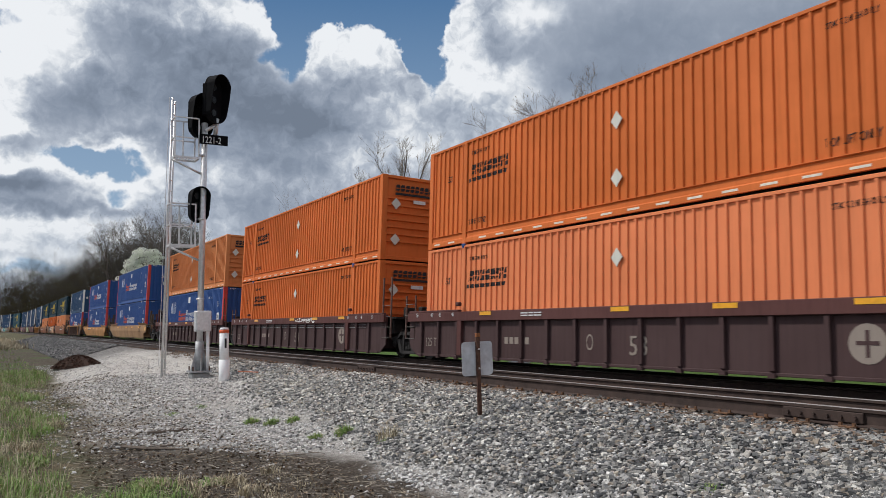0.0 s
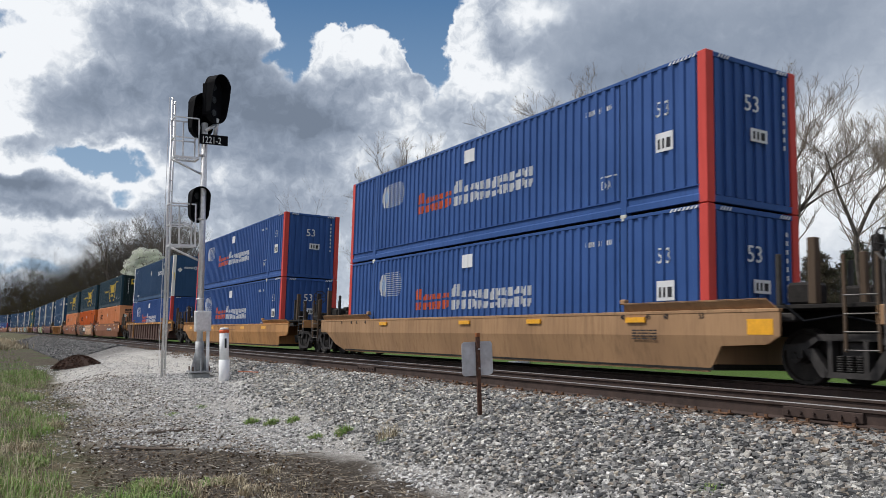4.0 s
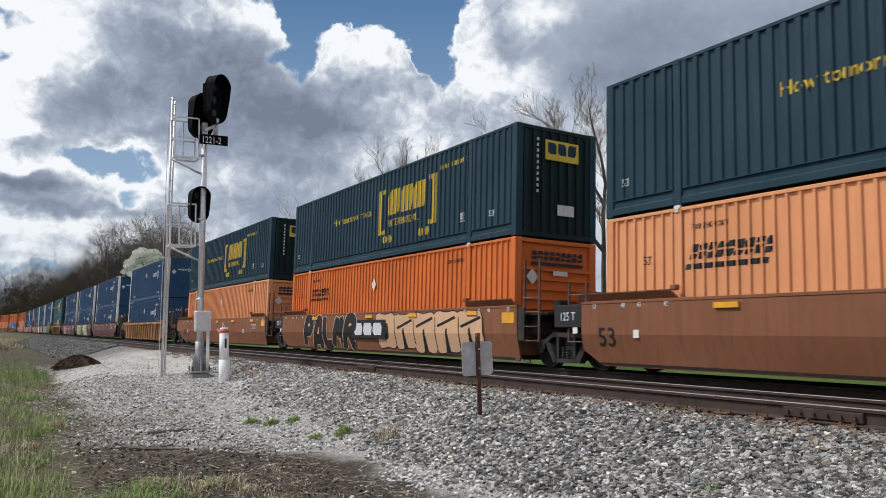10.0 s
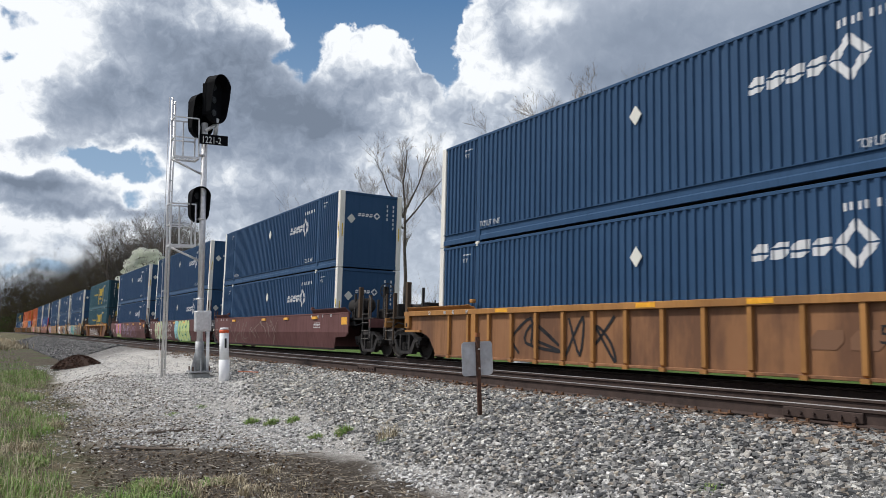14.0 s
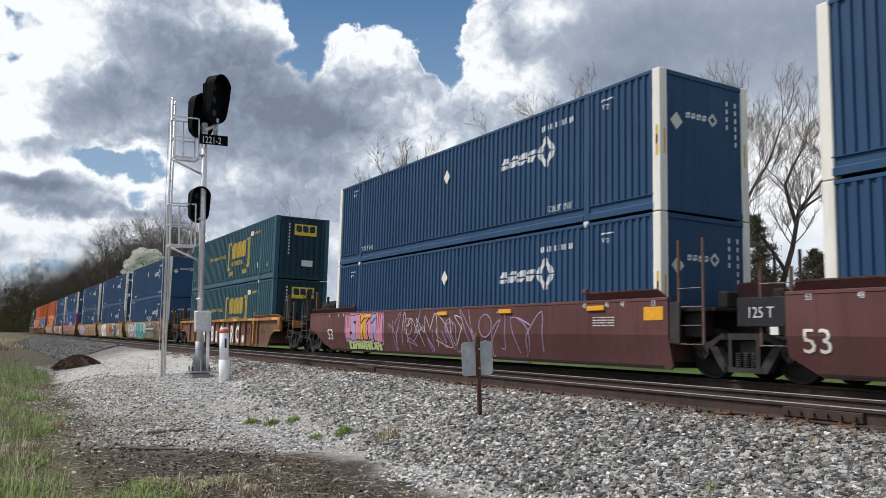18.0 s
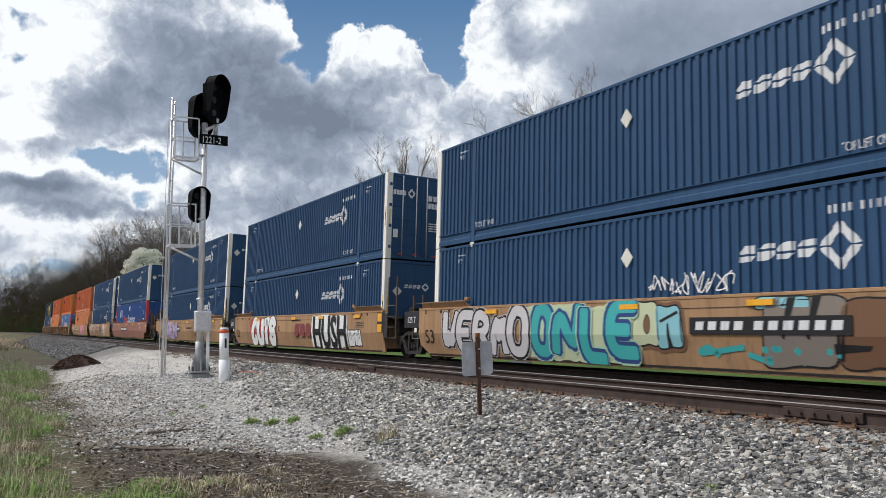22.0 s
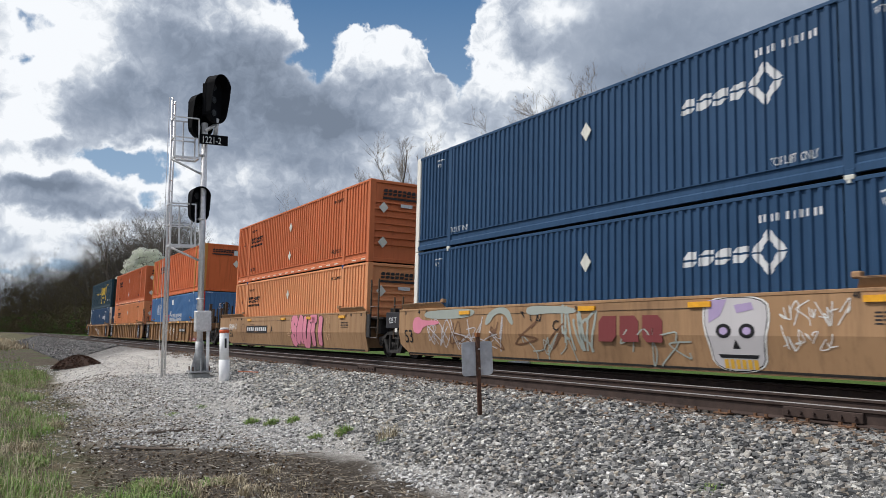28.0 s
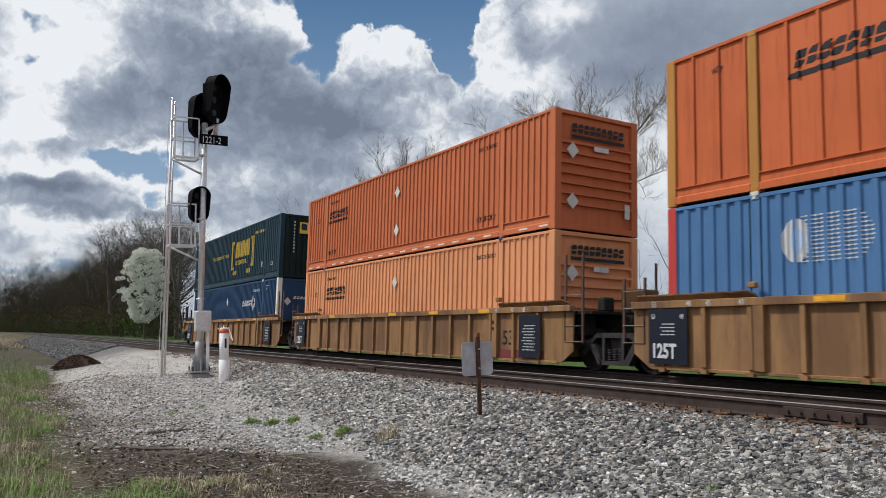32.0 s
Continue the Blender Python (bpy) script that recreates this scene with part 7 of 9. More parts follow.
        if u > 20:
            strip("data_panel", c[u], SP["navyblack"], [rect(6.98, 7.80, 0.24, 1.22)], -1.486, label="black data panel with small white lines")
            strip("data_stencil", c[u], M_WHITE, [r for i in range(9) for r in bars(7.12 + 0.04 * (i % 3), 7.62 - 0.05 * (i % 2), 0.40 + 0.07 * i, 0.42 + 0.07 * i, [2, 1, 2, 3, 1], 0.7)], -1.493)
        words(c[u], "53", 6.18, 0.52, 0.50, SP["black"], -1.408)
        strip("maroon_panel", c[u], SP["maroon"], [rect(6.04, 7.85, 0.20, 0.40)], -1.408, label="maroon stencil panel low on the side")
        strip("data_stencil", c[u], M_WHITE, [r for i in range(2) for r in bars(6.9, 7.4, 0.27 + 0.05 * i, 0.29 + 0.05 * i, [3, 2, 3, 4], 0.5)], -1.413)
    for k in range(5):
        scrawl(c[20], -2.05 + 0.985 * k, -1.45 + 0.985 * k, 0.35, 1.05, 1, "white", 81 + k, "flat", 0.022, -1.408)
    number_panel(c[20], 3.25, 4.95, 0.74, 0.94, -1.484)
    scrawl(c[22], -1.0, 2.0, 0.3, 1.1, 3, "white", 82, "flat", 0.03, -1.482)


consist()

# ---------------- signals, posts and signs ----------------
def signal_head(parent, x, y, z, h, turn, tail=True):
    """Oval black backing plate with a deep hood and dark lenses; it faces +x before the turn."""
    M = pose(x, y, z, 0, 0, turn)
    w = h * 0.54
    n = 26

    def oval(k, dx):
        out = []
        for i in range(n):
            a = 2 * math.pi * i / n
            cx, cz = math.cos(a), math.sin(a)
            zz = (h / 2 - w / 2) * (1 if cz > 0 else -1) * (1 if abs(cz) > 1e-6 else 0)
            out.append((dx, k * w / 2 * cx, zz + k * w / 2 * cz))
        return out
    bm = bmesh.new()
    back, front = [bm.verts.new(v) for v in oval(1, 0)], [bm.verts.new(v) for v in oval(1, 0.03)]
    bm.faces.new(back[::-1])
    bm.faces.new(front)
    for i in range(n):
        bm.faces.new((back[i], back[(i + 1) % n], front[(i + 1) % n], front[i]))
    head = part("signal_head", bm, M_BLACK, parent, "black oval signal head with a deep hood", M)
    hd = bmesh.new()
    a, b = oval(0.98, 0.03), oval(1.02, 0.34)
    a2, b2 = oval(0.93, 0.03), oval(0.97, 0.34)
    va, vb = [hd.verts.new(p) for p in a], [hd.verts.new((p[0] * (0.45 + 0.55 * min(1, max(0, (p[2] / h + 0.5) * 1.3))), p[1], p[2])) for p in b]
    wa, wb = [hd.verts.new(p) for p in a2], [hd.verts.new((v.co.x, p[1], p[2])) for p, v in zip(b2, vb)]
    for i in range(n):
        j = (i + 1) % n
        hd.faces.new((va[i], va[j], vb[j], vb[i]))
        hd.faces.new((wa[j], wa[i], wb[i], wb[j]))
        hd.faces.new((vb[i], vb[j], wb[j], wb[i]))
    part("hood", hd, M_BLACK, head)
    part("lamp_case", boxed(-0.22, 0.0, -w * 0.28, w * 0.28, -h * 0.34, h * 0.34, bevel=0.03), M_BLACK, head)
    for k in (0.27, 0.0, -0.27):
        part("lens", tubed((0.03, 0, h * k), (0.05, 0, h * k), 0.09, 16), M_LENS, head, "dark unlit lens")
    return head


def cage(parent, x0, x1, y0, y1, z, h):
    """Maintainer's platform: grating floor and a railing."""
    g = bmesh.new()
    for i in range(9):
        yy = y0 + (y1 - y0) * i / 8
        box(g, x0, x1, yy - 0.006, yy + 0.006, z, z + 0.03)
    for xx in (x0, x1):
        box(g, xx - 0.02, xx + 0.02, y0, y1, z - 0.02, z + 0.035)
    for yy in (y0, y1):
        box(g, x0, x1, yy - 0.02, yy + 0.02, z - 0.02, z + 0.035)
    plat = part("platform", g, M_GALV, parent, "galvanised grating platform")
    plat["kind"] = "stuff"
    for yy in (y0, (y0 + y1) / 2, y1):
        for xx in ((x0, x1) if yy != (y0 + y1) / 2 else (x0,)):
            part("railing_post", boxed(xx - 0.018, xx + 0.018, yy - 0.018, yy + 0.018, z, z + h), M_GALV, plat)
    for zz in (z + h * 0.5, z + h):
        r = bmesh.new()
        for xx in (x0, x1):
            box(r, xx - 0.016, xx + 0.016, y0, y1, zz - 0.016, zz + 0.016)
        box(r, x0, x1, y0 - 0.016, y0 + 0.016, zz - 0.016, zz + 0.016)
        part("rail_bar", r, M_GALV, plat)
    return plat


def near_signal():
    bx, by = -22.0, 5.08
    bz = gz(bx, by)
    s = empty("railway_signal")
    tagged(s, "galvanised mast signal with black hooded heads, platforms and ladder", "railway signal", "signals")
    s.matrix_basis = pose(bx, by, bz)
    Z = lambda z: z - bz
    part("mast", tubed((0, 0.07, Z(1.2)), (0, 0.13, Z(7.35)), 0.085, 16), M_GALV, s, "galvanised steel mast")
    part("foundation", boxed(-0.24, 0.24, -0.17, 0.31, -0.3, 0.16, bevel=0.04), plain("concrete_block", (0.24, 0.25, 0.25), 0.85, 0, 0.25, 8, 0.4), s)
    bm = bmesh.new()
    for a in (0, 90, 180, 270):
        q = pose(0, 0.07, 0, 0, 0, a)
        f = [bm.verts.new(q @ Vector(v)) for v in ((0.08, -0.012, 0.9), (0.24, -0.012, 0.2), (0.0, -0.012, 0.2), (0.0, -0.012, 0.9), (0.08, 0.012, 0.9), (0.24, 0.012, 0.2), (0.0, 0.012, 0.2), (0.0, 0.012, 0.9))]
        for i in ((0, 1, 2, 3), (7, 6, 5, 4), (0, 4, 5, 1), (1, 5, 6, 2)):
            bm.faces.new([f[k] for k in i])
    box(bm, -0.28, 0.28, -0.21, 0.35, 0.17, 0.21)
    tube(bm, (0, 0.07, 0.2), (0, 0.07, 1.0), 0.115, 14)
    part("mast_base", bm, M_MASTGREY, s, "flared grey mast base")
    for dx in (-0.22, 0.22):
        for dy in (-0.15, 0.29):
            part("anchor_bolt", tubed((dx, dy, 0.2), (dx, dy, 0.33), 0.02, 6), M_RUSTPOST, s)
    jb = part("junction_box", boxed(0.10, 0.34, -0.12, 0.30, Z(1.54), Z(2.10), bevel=0.02), M_GALV, s, "grey steel junction box")
    part("box_lid", boxed(0.34, 0.365, -0.10, 0.28, Z(1.57), Z(2.07), bevel=0.008), M_GALV, jb)
    part("conduit", tubed((0.12, 0.26, 0.15), (0.12, 0.26, Z(1.6)), 0.045, 10), M_PVC, s)
    for z in (2.4, 4.6, 6.4):
        part("mast_band", tubed((0, 0.07, Z(z)), (0, 0.07, Z(z) + 0.05), 0.105, 14), M_GALV, s)
    signal_head(s, 0.15, 0.31, Z(8.0), 1.36, 38)
    part("head_bracket", tubed((0.1, 0.38, Z(7.30)), (0.1, 0.12, Z(7.10)), 0.05, 10), M_GALV, s)
    part("head_pole", tubed((0.05, 0.40, Z(7.0)), (0.05, 0.46, Z(7.5)), 0.06, 10), M_GALV, s)
    signal_head(s, -0.30, 0.02, Z(7.58), 1.26, 20)
    signal_head(s, -0.14, -0.02, Z(5.03), 0.98, 8)
    nb = part("number_board", boxed(0.16, 0.18, -0.05, 0.73, Z(6.72), Z(7.00)), M_BLACK, s, "black number board")
    words(nb, "1221-2", 0.0, Z(6.755), 0.27, M_WHITE, 0.186, face="end", squeeze=0.72)
    cage(s, -0.44, 0.05, -0.68, -0.04, Z(6.32), 1.12)
    cage(s, -0.44, 0.05, -0.76, -0.10, Z(3.88), 1.15)
    for z in (6.25, 3.82):
        part("platform_brace", tubed((0, 0.05, Z(z) - 0.35), (-0.05, -0.72, Z(z)), 0.03, 8), M_GALV, s)
    # ladder, leaning slightly to the platforms
    l0, l1 = Vector((-1.0, -0.72, Z(gz(-23.0, 4.36)))), Vector((-0.75, -0.60, Z(8.18)))
    lad = part("ladder", tubed(l0, l1, 0.035, 8), M_GALV, s, "long galvanised ladder")
    o = Vector((-0.34, 0.14, 0))
    part("ladder_rail", tubed(l0 + o, l1 + o, 0.03, 8), M_GALV, lad)
    n = 25
    for i in range(n):
        p = l0.lerp(l1, (i + 0.6) / n)
        part("rung", tubed(p, p + o, 0.012, 6), M_GALV, lad)
    part("fall_arrest_cable", tubed(l0 + Vector((0.02, -0.09, 0.3)), l1 + Vector((0.02, -0.09, 0)), 0.008, 5), M_GALV, s)


def far_signal():
    bx, by = -23.5, 16.9
    bz = gz(bx, by)
    s = empty("railway_signal")
    tagged(s, "mast signal with black hooded heads beyond the train", "railway signal", "signals")
    s.matrix_basis = pose(bx, by, bz)
    Z = lambda z: z - bz
    part("mast", tubed((0, 0, 0), (0, 0, Z(7.2)), 0.085, 14), M_GALV, s, "galvanised steel mast")
    part("foundation", boxed(-0.3, 0.3, -0.3, 0.3, -0.3, 0.3, bevel=0.04), M_MASTGREY, s)
    signal_head(s, 0.15, 0.80, Z(6.95), 1.15, 14)
    signal_head(s, 0.05, -0.18, Z(6.62), 1.15, 205)
    signal_head(s, 0.05, -0.20, Z(4.3), 1.0, 205)
    for y, z in ((0.6, 6.35), (-0.45, 5.85), (-0.45, 3.9)):
        part("head_bracket", tubed((0, 0, Z(z)), (0, y, Z(z)), 0.045, 8), M_GALV, s)
    nb = part("number_board", boxed(0.16, 0.18, 0.35, 1.02, Z(5.62), Z(5.86)), M_BLACK, s, "black number board")
    words(nb, "1221-1", 0.39, Z(5.65), 0.24, M_WHITE, 0.186, face="end", squeeze=0.7)
    cage(s, -0.75, 0.05, 0.1, 0.85, Z(5.2), 1.0)
    cage(s, -0.75, 0.05, 0.1, 0.95, Z(2.9), 1.1)
    lad = part("ladder", tubed((-0.7, 1.05, 0), (-0.7, 1.0, Z(6.0)), 0.03, 8), M_GALV, s, "galvanised ladder")
    part("ladder_rail", tubed((-1.08, 1.05, 0), (-1.08, 1.0, Z(6.0)), 0.03, 8), M_GALV, lad)
    for i in range(18):
        z = 0.3 + i * 0.32
        part("rung", tubed((-0.7, 1.03, z), (-1.08, 1.03, z), 0.012, 6), M_GALV, lad)


def marker_post():
    x, y = -20.5, 5.43
    z = gz(x, y)
    s = empty("marker_post")
    tagged(s, "white plastic cable marker post with an orange band", "marker post")
    s.matrix_basis = pose(x, y, z, 0.6, 0.4, 0)
    t = 1.64 - z
    part("post", tubed((0, 0, -0.2), (0, 0, t * 0.40), 0.135, 20), M_PVC, s)
    part("sleeve", tubed((0, 0, t * 0.36), (0, 0, t - 0.13), 0.118, 20), M_PVC, s)
    part("cap", tubed((0, 0, t - 0.05), (0, 0, t), 0.122, 20, 0.10), M_PVC, s)
    part("band", tubed((0, 0, t - 0.13), (0, 0, t - 0.05), 0.123, 20), M_ORANGEBAND, s, "orange band")
    bm = bmesh.new()
    box(bm, 0.112, 0.122, -0.02, 0.03, t * 0.62, t * 0.80)
    part("warning_sticker", bm, M_BLACKLET, s)


def sign_post():
    x, y = -9.07, 5.87
    z = gz(x, y)
    s = empty("track_sign")
    tagged(s, "small blank metal sign on a rusty steel post in the ballast", "sign")
    s.matrix_basis = pose(x, y, z, 1.0, 0, 0)
    bm = boxed(-0.005, 0.005, -0.022, 0.022, -0.3, 1.568 - z)
    box(bm, -0.03, 0.0, -0.028, -0.018, -0.3, 1.568 - z)
    box(bm, -0.03, 0.0, 0.018, 0.028, -0.3, 1.568 - z)
    part("post", bm, M_RUSTPOST, s)
    w = bmesh.new()
    z0, z1 = 0.995 - z, 1.454 - z
    c = 0.05
    poly = []
    for cy, cz, a0 in ((0.248 - c, z0 + c, -90), (0.248 - c, z1 - c, 0), (-0.248 + c, z1 - c, 90), (-0.248 + c, z0 + c, 180)):
        for k in range(5):
            a = radians(a0 + 22.5 * k)
            poly.append((cy + c * math.cos(a), cz + c * math.sin(a)))
    prism(w, poly, -0.038, -0.032, "x")
    part("sign_plate", w, M_SIGNBACK, s, "bare aluminium back of a sign plate")
    for zz in (z0 + 0.1, z1 - 0.1):
        part("bolt", tubed((0.004, 0, zz), (0.016, 0, zz), 0.014, 6), M_TREAD, s)
    part("post_cap", boxed(-0.032, 0.01, -0.03, 0.03, 1.52 - z, 1.57 - z), plain("rust_orange", (0.30, 0.11, 0.04), 0.85, 0, 0.4), s)


near_signal()
far_signal()
marker_post()
sign_post()

# ---------------- trees ----------------
M_BARK = plain("grey_brown_bark", (0.105, 0.088, 0.076), 0.9, 0, 0.4, 4, 0.6)
M_TWIG = plain("thin_bare_twigs", (0.24, 0.20, 0.165), 0.9, 0, 0.3, 6, 0.2)
M_BARKFAR = plain("dark_wet_bark", (0.052, 0.044, 0.038), 0.9, 0, 0.35, 1.5, 0.2)
M_WOODLEAF = island("budding_woodland", [(0.060, 0.049, 0.031), (0.095, 0.076, 0.045), (0.076, 0.070, 0.030), (0.042, 0.036, 0.026), (0.112, 0.089, 0.054), (0.069, 0.077, 0.029)], 0.9, 0.1, 3, 0)
M_UNDER = island("green_undergrowth", [(0.045, 0.095, 0.018), (0.075, 0.15, 0.026), (0.060, 0.080, 0.030), (0.035, 0.060, 0.018)], 0.9, 0.1, 3, 0)
M_BLOSSOM = island("white_blossom", [(0.86, 0.88, 0.80), (0.92, 0.92, 0.88), (0.64, 0.70, 0.50), (0.90, 0.90, 0.84), (0.80, 0.83, 0.72)], 0.85, 0.15, 4, 0)
M_CONIFER = island("conifer_needles", [(0.10, 0.105, 0.068), (0.135, 0.12, 0.082), (0.17, 0.13, 0.095), (0.08, 0.09, 0.058)], 0.9, 0.1, 4, 0)
M_CEDAR = island("dark_green_needles", [(0.075, 0.115, 0.062), (0.11, 0.145, 0.082), (0.09, 0.105, 0.070), (0.13, 0.13, 0.092), (0.13, 0.108, 0.078)], 0.9, 0.1, 4, 0)
M_BUD = island("spring_buds", [(0.20, 0.18, 0.07), (0.28, 0.20, 0.11), (0.18, 0.20, 0.06)], 0.9, 0.1, 4, 0)


def rods(segs, sides=3):
    """Tapered sticks from rows of (ax ay az bx by bz ra rb), as points and faces."""
    s = np.asarray(segs, float)
    a, b, ra, rb = s[:, :3], s[:, 3:6], s[:, 6], s[:, 7]
    d = b - a
    d /= np.linalg.norm(d, axis=1, keepdims=True) + 1e-9
    ref = np.where(np.abs(d[:, 2:3]) > 0.9, np.array([[1.0, 0, 0]]), np.array([[0, 0, 1.0]]))
    u = np.cross(d, ref)
    u /= np.linalg.norm(u, axis=1, keepdims=True) + 1e-9
    w = np.cross(d, u)
    ang = 2 * np.pi * np.arange(sides) / sides
    ring = np.cos(ang)[None, :, None] * u[:, None] + np.sin(ang)[None, :, None] * w[:, None]
    v = np.concatenate([a[:, None] + ring * ra[:, None, None], b[:, None] + ring * rb[:, None, None]], 1)
    i = np.arange(sides)
    j = (i + 1) % sides
    f = np.stack([i, j, j + sides, i + sides], 1)[None] + (np.arange(len(s)) * 2 * sides)[:, None, None]
    return v.reshape(-1, 3), f.reshape(-1, 4)


def grow(rng, out, p, d, length, r, level, top, spread=0.62, droop=0.0, kids=(5, 8)):
    """Grow one limb with its side branches; rows land in out[level]."""
    steps = 5 if level == 0 else 4 if level < 3 else 3
    pts, p, d = [p], Vector(p), Vector(d).normalized()
    wig = (0.10, 0.18, 0.32, 0.40, 0.45)[min(level, 4)]
    for i in range(steps):
        d = (d + Vector((rng.uniform(-wig, wig), rng.uniform(-wig, wig), rng.uniform(-wig * 0.5, wig * 0.7) + 0.05 - droop * level))).normalized()
        q = p + d * (length / steps)
        r2 = r * (1 - 0.68 * (i + 1) / steps) if level else r * (1 - 0.85 * (i + 1) / steps)
        r1 = r * (1 - 0.68 * i / steps) if level else r * (1 - 0.85 * i / steps)
        out[min(level, len(out) - 1)].append((*p, *q, max(r1, 0.0045), max(r2, 0.003)))
        p = q
        pts.append(Vector(p))
    if level >= top:
        return
    n = rng.randint(kids[0] + (level > 1), kids[1] + 1 + 2 * (level > 1)) if level else rng.randint(kids[0] + 1, kids[1] + 2)
    for k in range(n):
        t = rng.uniform(0.35 if level == 0 else 0.22, 1.0)
        i = min(steps - 1, int(t * steps))
        base = pts[i].lerp(pts[i + 1], t * steps - i)
        side = Vector((rng.gauss(0, 1), rng.gauss(0, 1), rng.gauss(0, 0.45))).normalized()
        nd = (d * (1 - spread) + side * spread + Vector((0, 0, 0.20))).normalized()
        grow(rng, out, base, nd, length * rng.uniform(0.42, 0.68) * (1.1 - 0.35 * t), r * (1 - 0.66 * t) * rng.uniform(0.5, 0.72), level + 1, top, spread, droop, kids)


def bare_tree(x, y, height, seed, label, lean=(0, 0), r=0.22, top=4, spread=0.60, kids=(4, 6), stems=1, buds=0, trunk_share=0.62):
    rng = random.Random(seed)
    t = empty("bare_tree")
    tagged(t, label, "tree", "bare trees beyond the line")
    z = gz(x, y) - 0.15
    t.matrix_basis = pose(x, y, z)
    levels = [[], [], []]
    for s in range(stems):
        off = (rng.uniform(-0.4, 0.4) * (s > 0), rng.uniform(-0.4, 0.4) * (s > 0), 0)
        dirn = (lean[0] + (rng.uniform(-0.35, 0.35) if stems > 1 else 0), lean[1] + (rng.uniform(-0.2, 0.2) if stems > 1 else 0), 1)
        grow(rng, levels, off, dirn, height * trunk_share * rng.uniform(0.9, 1.05), 0.78 * r * (1 if s == 0 else 0.75), 0, top, spread, 0.0, kids)
    allz = max(max(q[5] for q in lv) for lv in levels if lv)
    k = height / allz
    for name, lv, sides, mat in (("trunk", levels[0], 9, M_BARK), ("branching", levels[1], 5, M_BARK), ("crown", levels[2], 3, M_TWIG if x > -100 else M_BARK)):
        if lv:
            rows = np.array(lv)
            rows[:, :6] *= k
            if x < -100:
                rows[:, 6:] *= 1.7      # stout old trees
            v, f = rods(rows, sides)
            limb = part(name, big_mesh(name, v, f, mat), None, t, "crown of fine bare twigs" if name == "crown" else "")
            if name != "trunk":
                tagged(limb, kind="stuff")
    if buds:
        ends = np.array(levels[2])[:, 3:6] * k
        nrng = np.random.default_rng(seed)
        pick = ends[nrng.integers(0, len(ends), buds)] + nrng.normal(0, 0.05, (buds, 3))
        v, f = flakes(pick, nrng.uniform(0.015, 0.035, buds), nrng)
        tagged(part("budding", big_mesh("budding", v, f, M_BUD), None, t, "pale spring buds"), kind="stuff")
    return t


def flakes(pts, sizes, rng, flat=False):
    """Small leaf-like quads, each turned its own way."""
    n = len(pts)
    u = rng.normal(0, 1, (n, 3))
    if flat:
        u[:, 2] *= 0.4
    u /= np.linalg.norm(u, axis=1, keepdims=True)
    w = np.cross(u, rng.normal(0, 1, (n, 3)))
    w /= np.linalg.norm(w, axis=1, keepdims=True) + 1e-9
    s = sizes[:, None]
    v = np.stack([pts - u * s, pts + w * s * 0.6, pts + u * s, pts - w * s * 0.6], 1)
    f = (np.arange(n) * 4)[:, None] + np.arange(4)[None]
    return v.reshape(-1, 3), f


def blossom_tree(x, y, height, width):
    rng = np.random.default_rng(7)
    t = empty("blossoming_tree")
    tagged(t, "round tree in full white blossom at the wood's edge", "tree")
    z = gz(x, y) - 0.2
    t.matrix_basis = pose(x, y, z)
    lv = [[], [], []]
    grow(random.Random(3), lv, (0, 0, 0), (0, 0, 1), height * 0.55, 0.22, 0, 3, 0.55, 0, (4, 6))
    for name, rows in (("trunk", lv[0]), ("branching", lv[1] + lv[2])):
        v, f = rods(rows, 6 if name == "trunk" else 3)
        part(name, big_mesh(name, v, f, M_BARK), None, t)
    pts, sz = [], []
    for i in range(330):
        a, e = rng.uniform(0, 6.28), rng.uniform(-1.0, 1.0)
        rr = (1 - e ** 2 * 0.85) ** 0.5 * rng.uniform(0.5, 1.0) * (1 + 0.12 * math.sin(3 * a + 4 * e))
        c = np.array([math.cos(a) * rr * width / 2 * 0.92, math.sin(a) * rr * width / 2 * 0.92, height * (0.58 + 0.37 * e)])
        k = 110
        r = rng.uniform(0.30, 0.62)
        q = rng.normal(0, 1, (k, 3))
        q = q / np.linalg.norm(q, axis=1, keepdims=True) * (rng.uniform(0.3, 1, (k, 1)) ** 0.5) * r
        pts.append(c + q * np.array([1.0, 1.0, 0.75]))
        sz.append(rng.uniform(0.05, 0.11, k))
    v, f = flakes(np.concatenate(pts), np.concatenate(sz), rng)
    part("crown", big_mesh("crown", v, f, M_BLOSSOM), None, t, "dense white blossom in clumps")


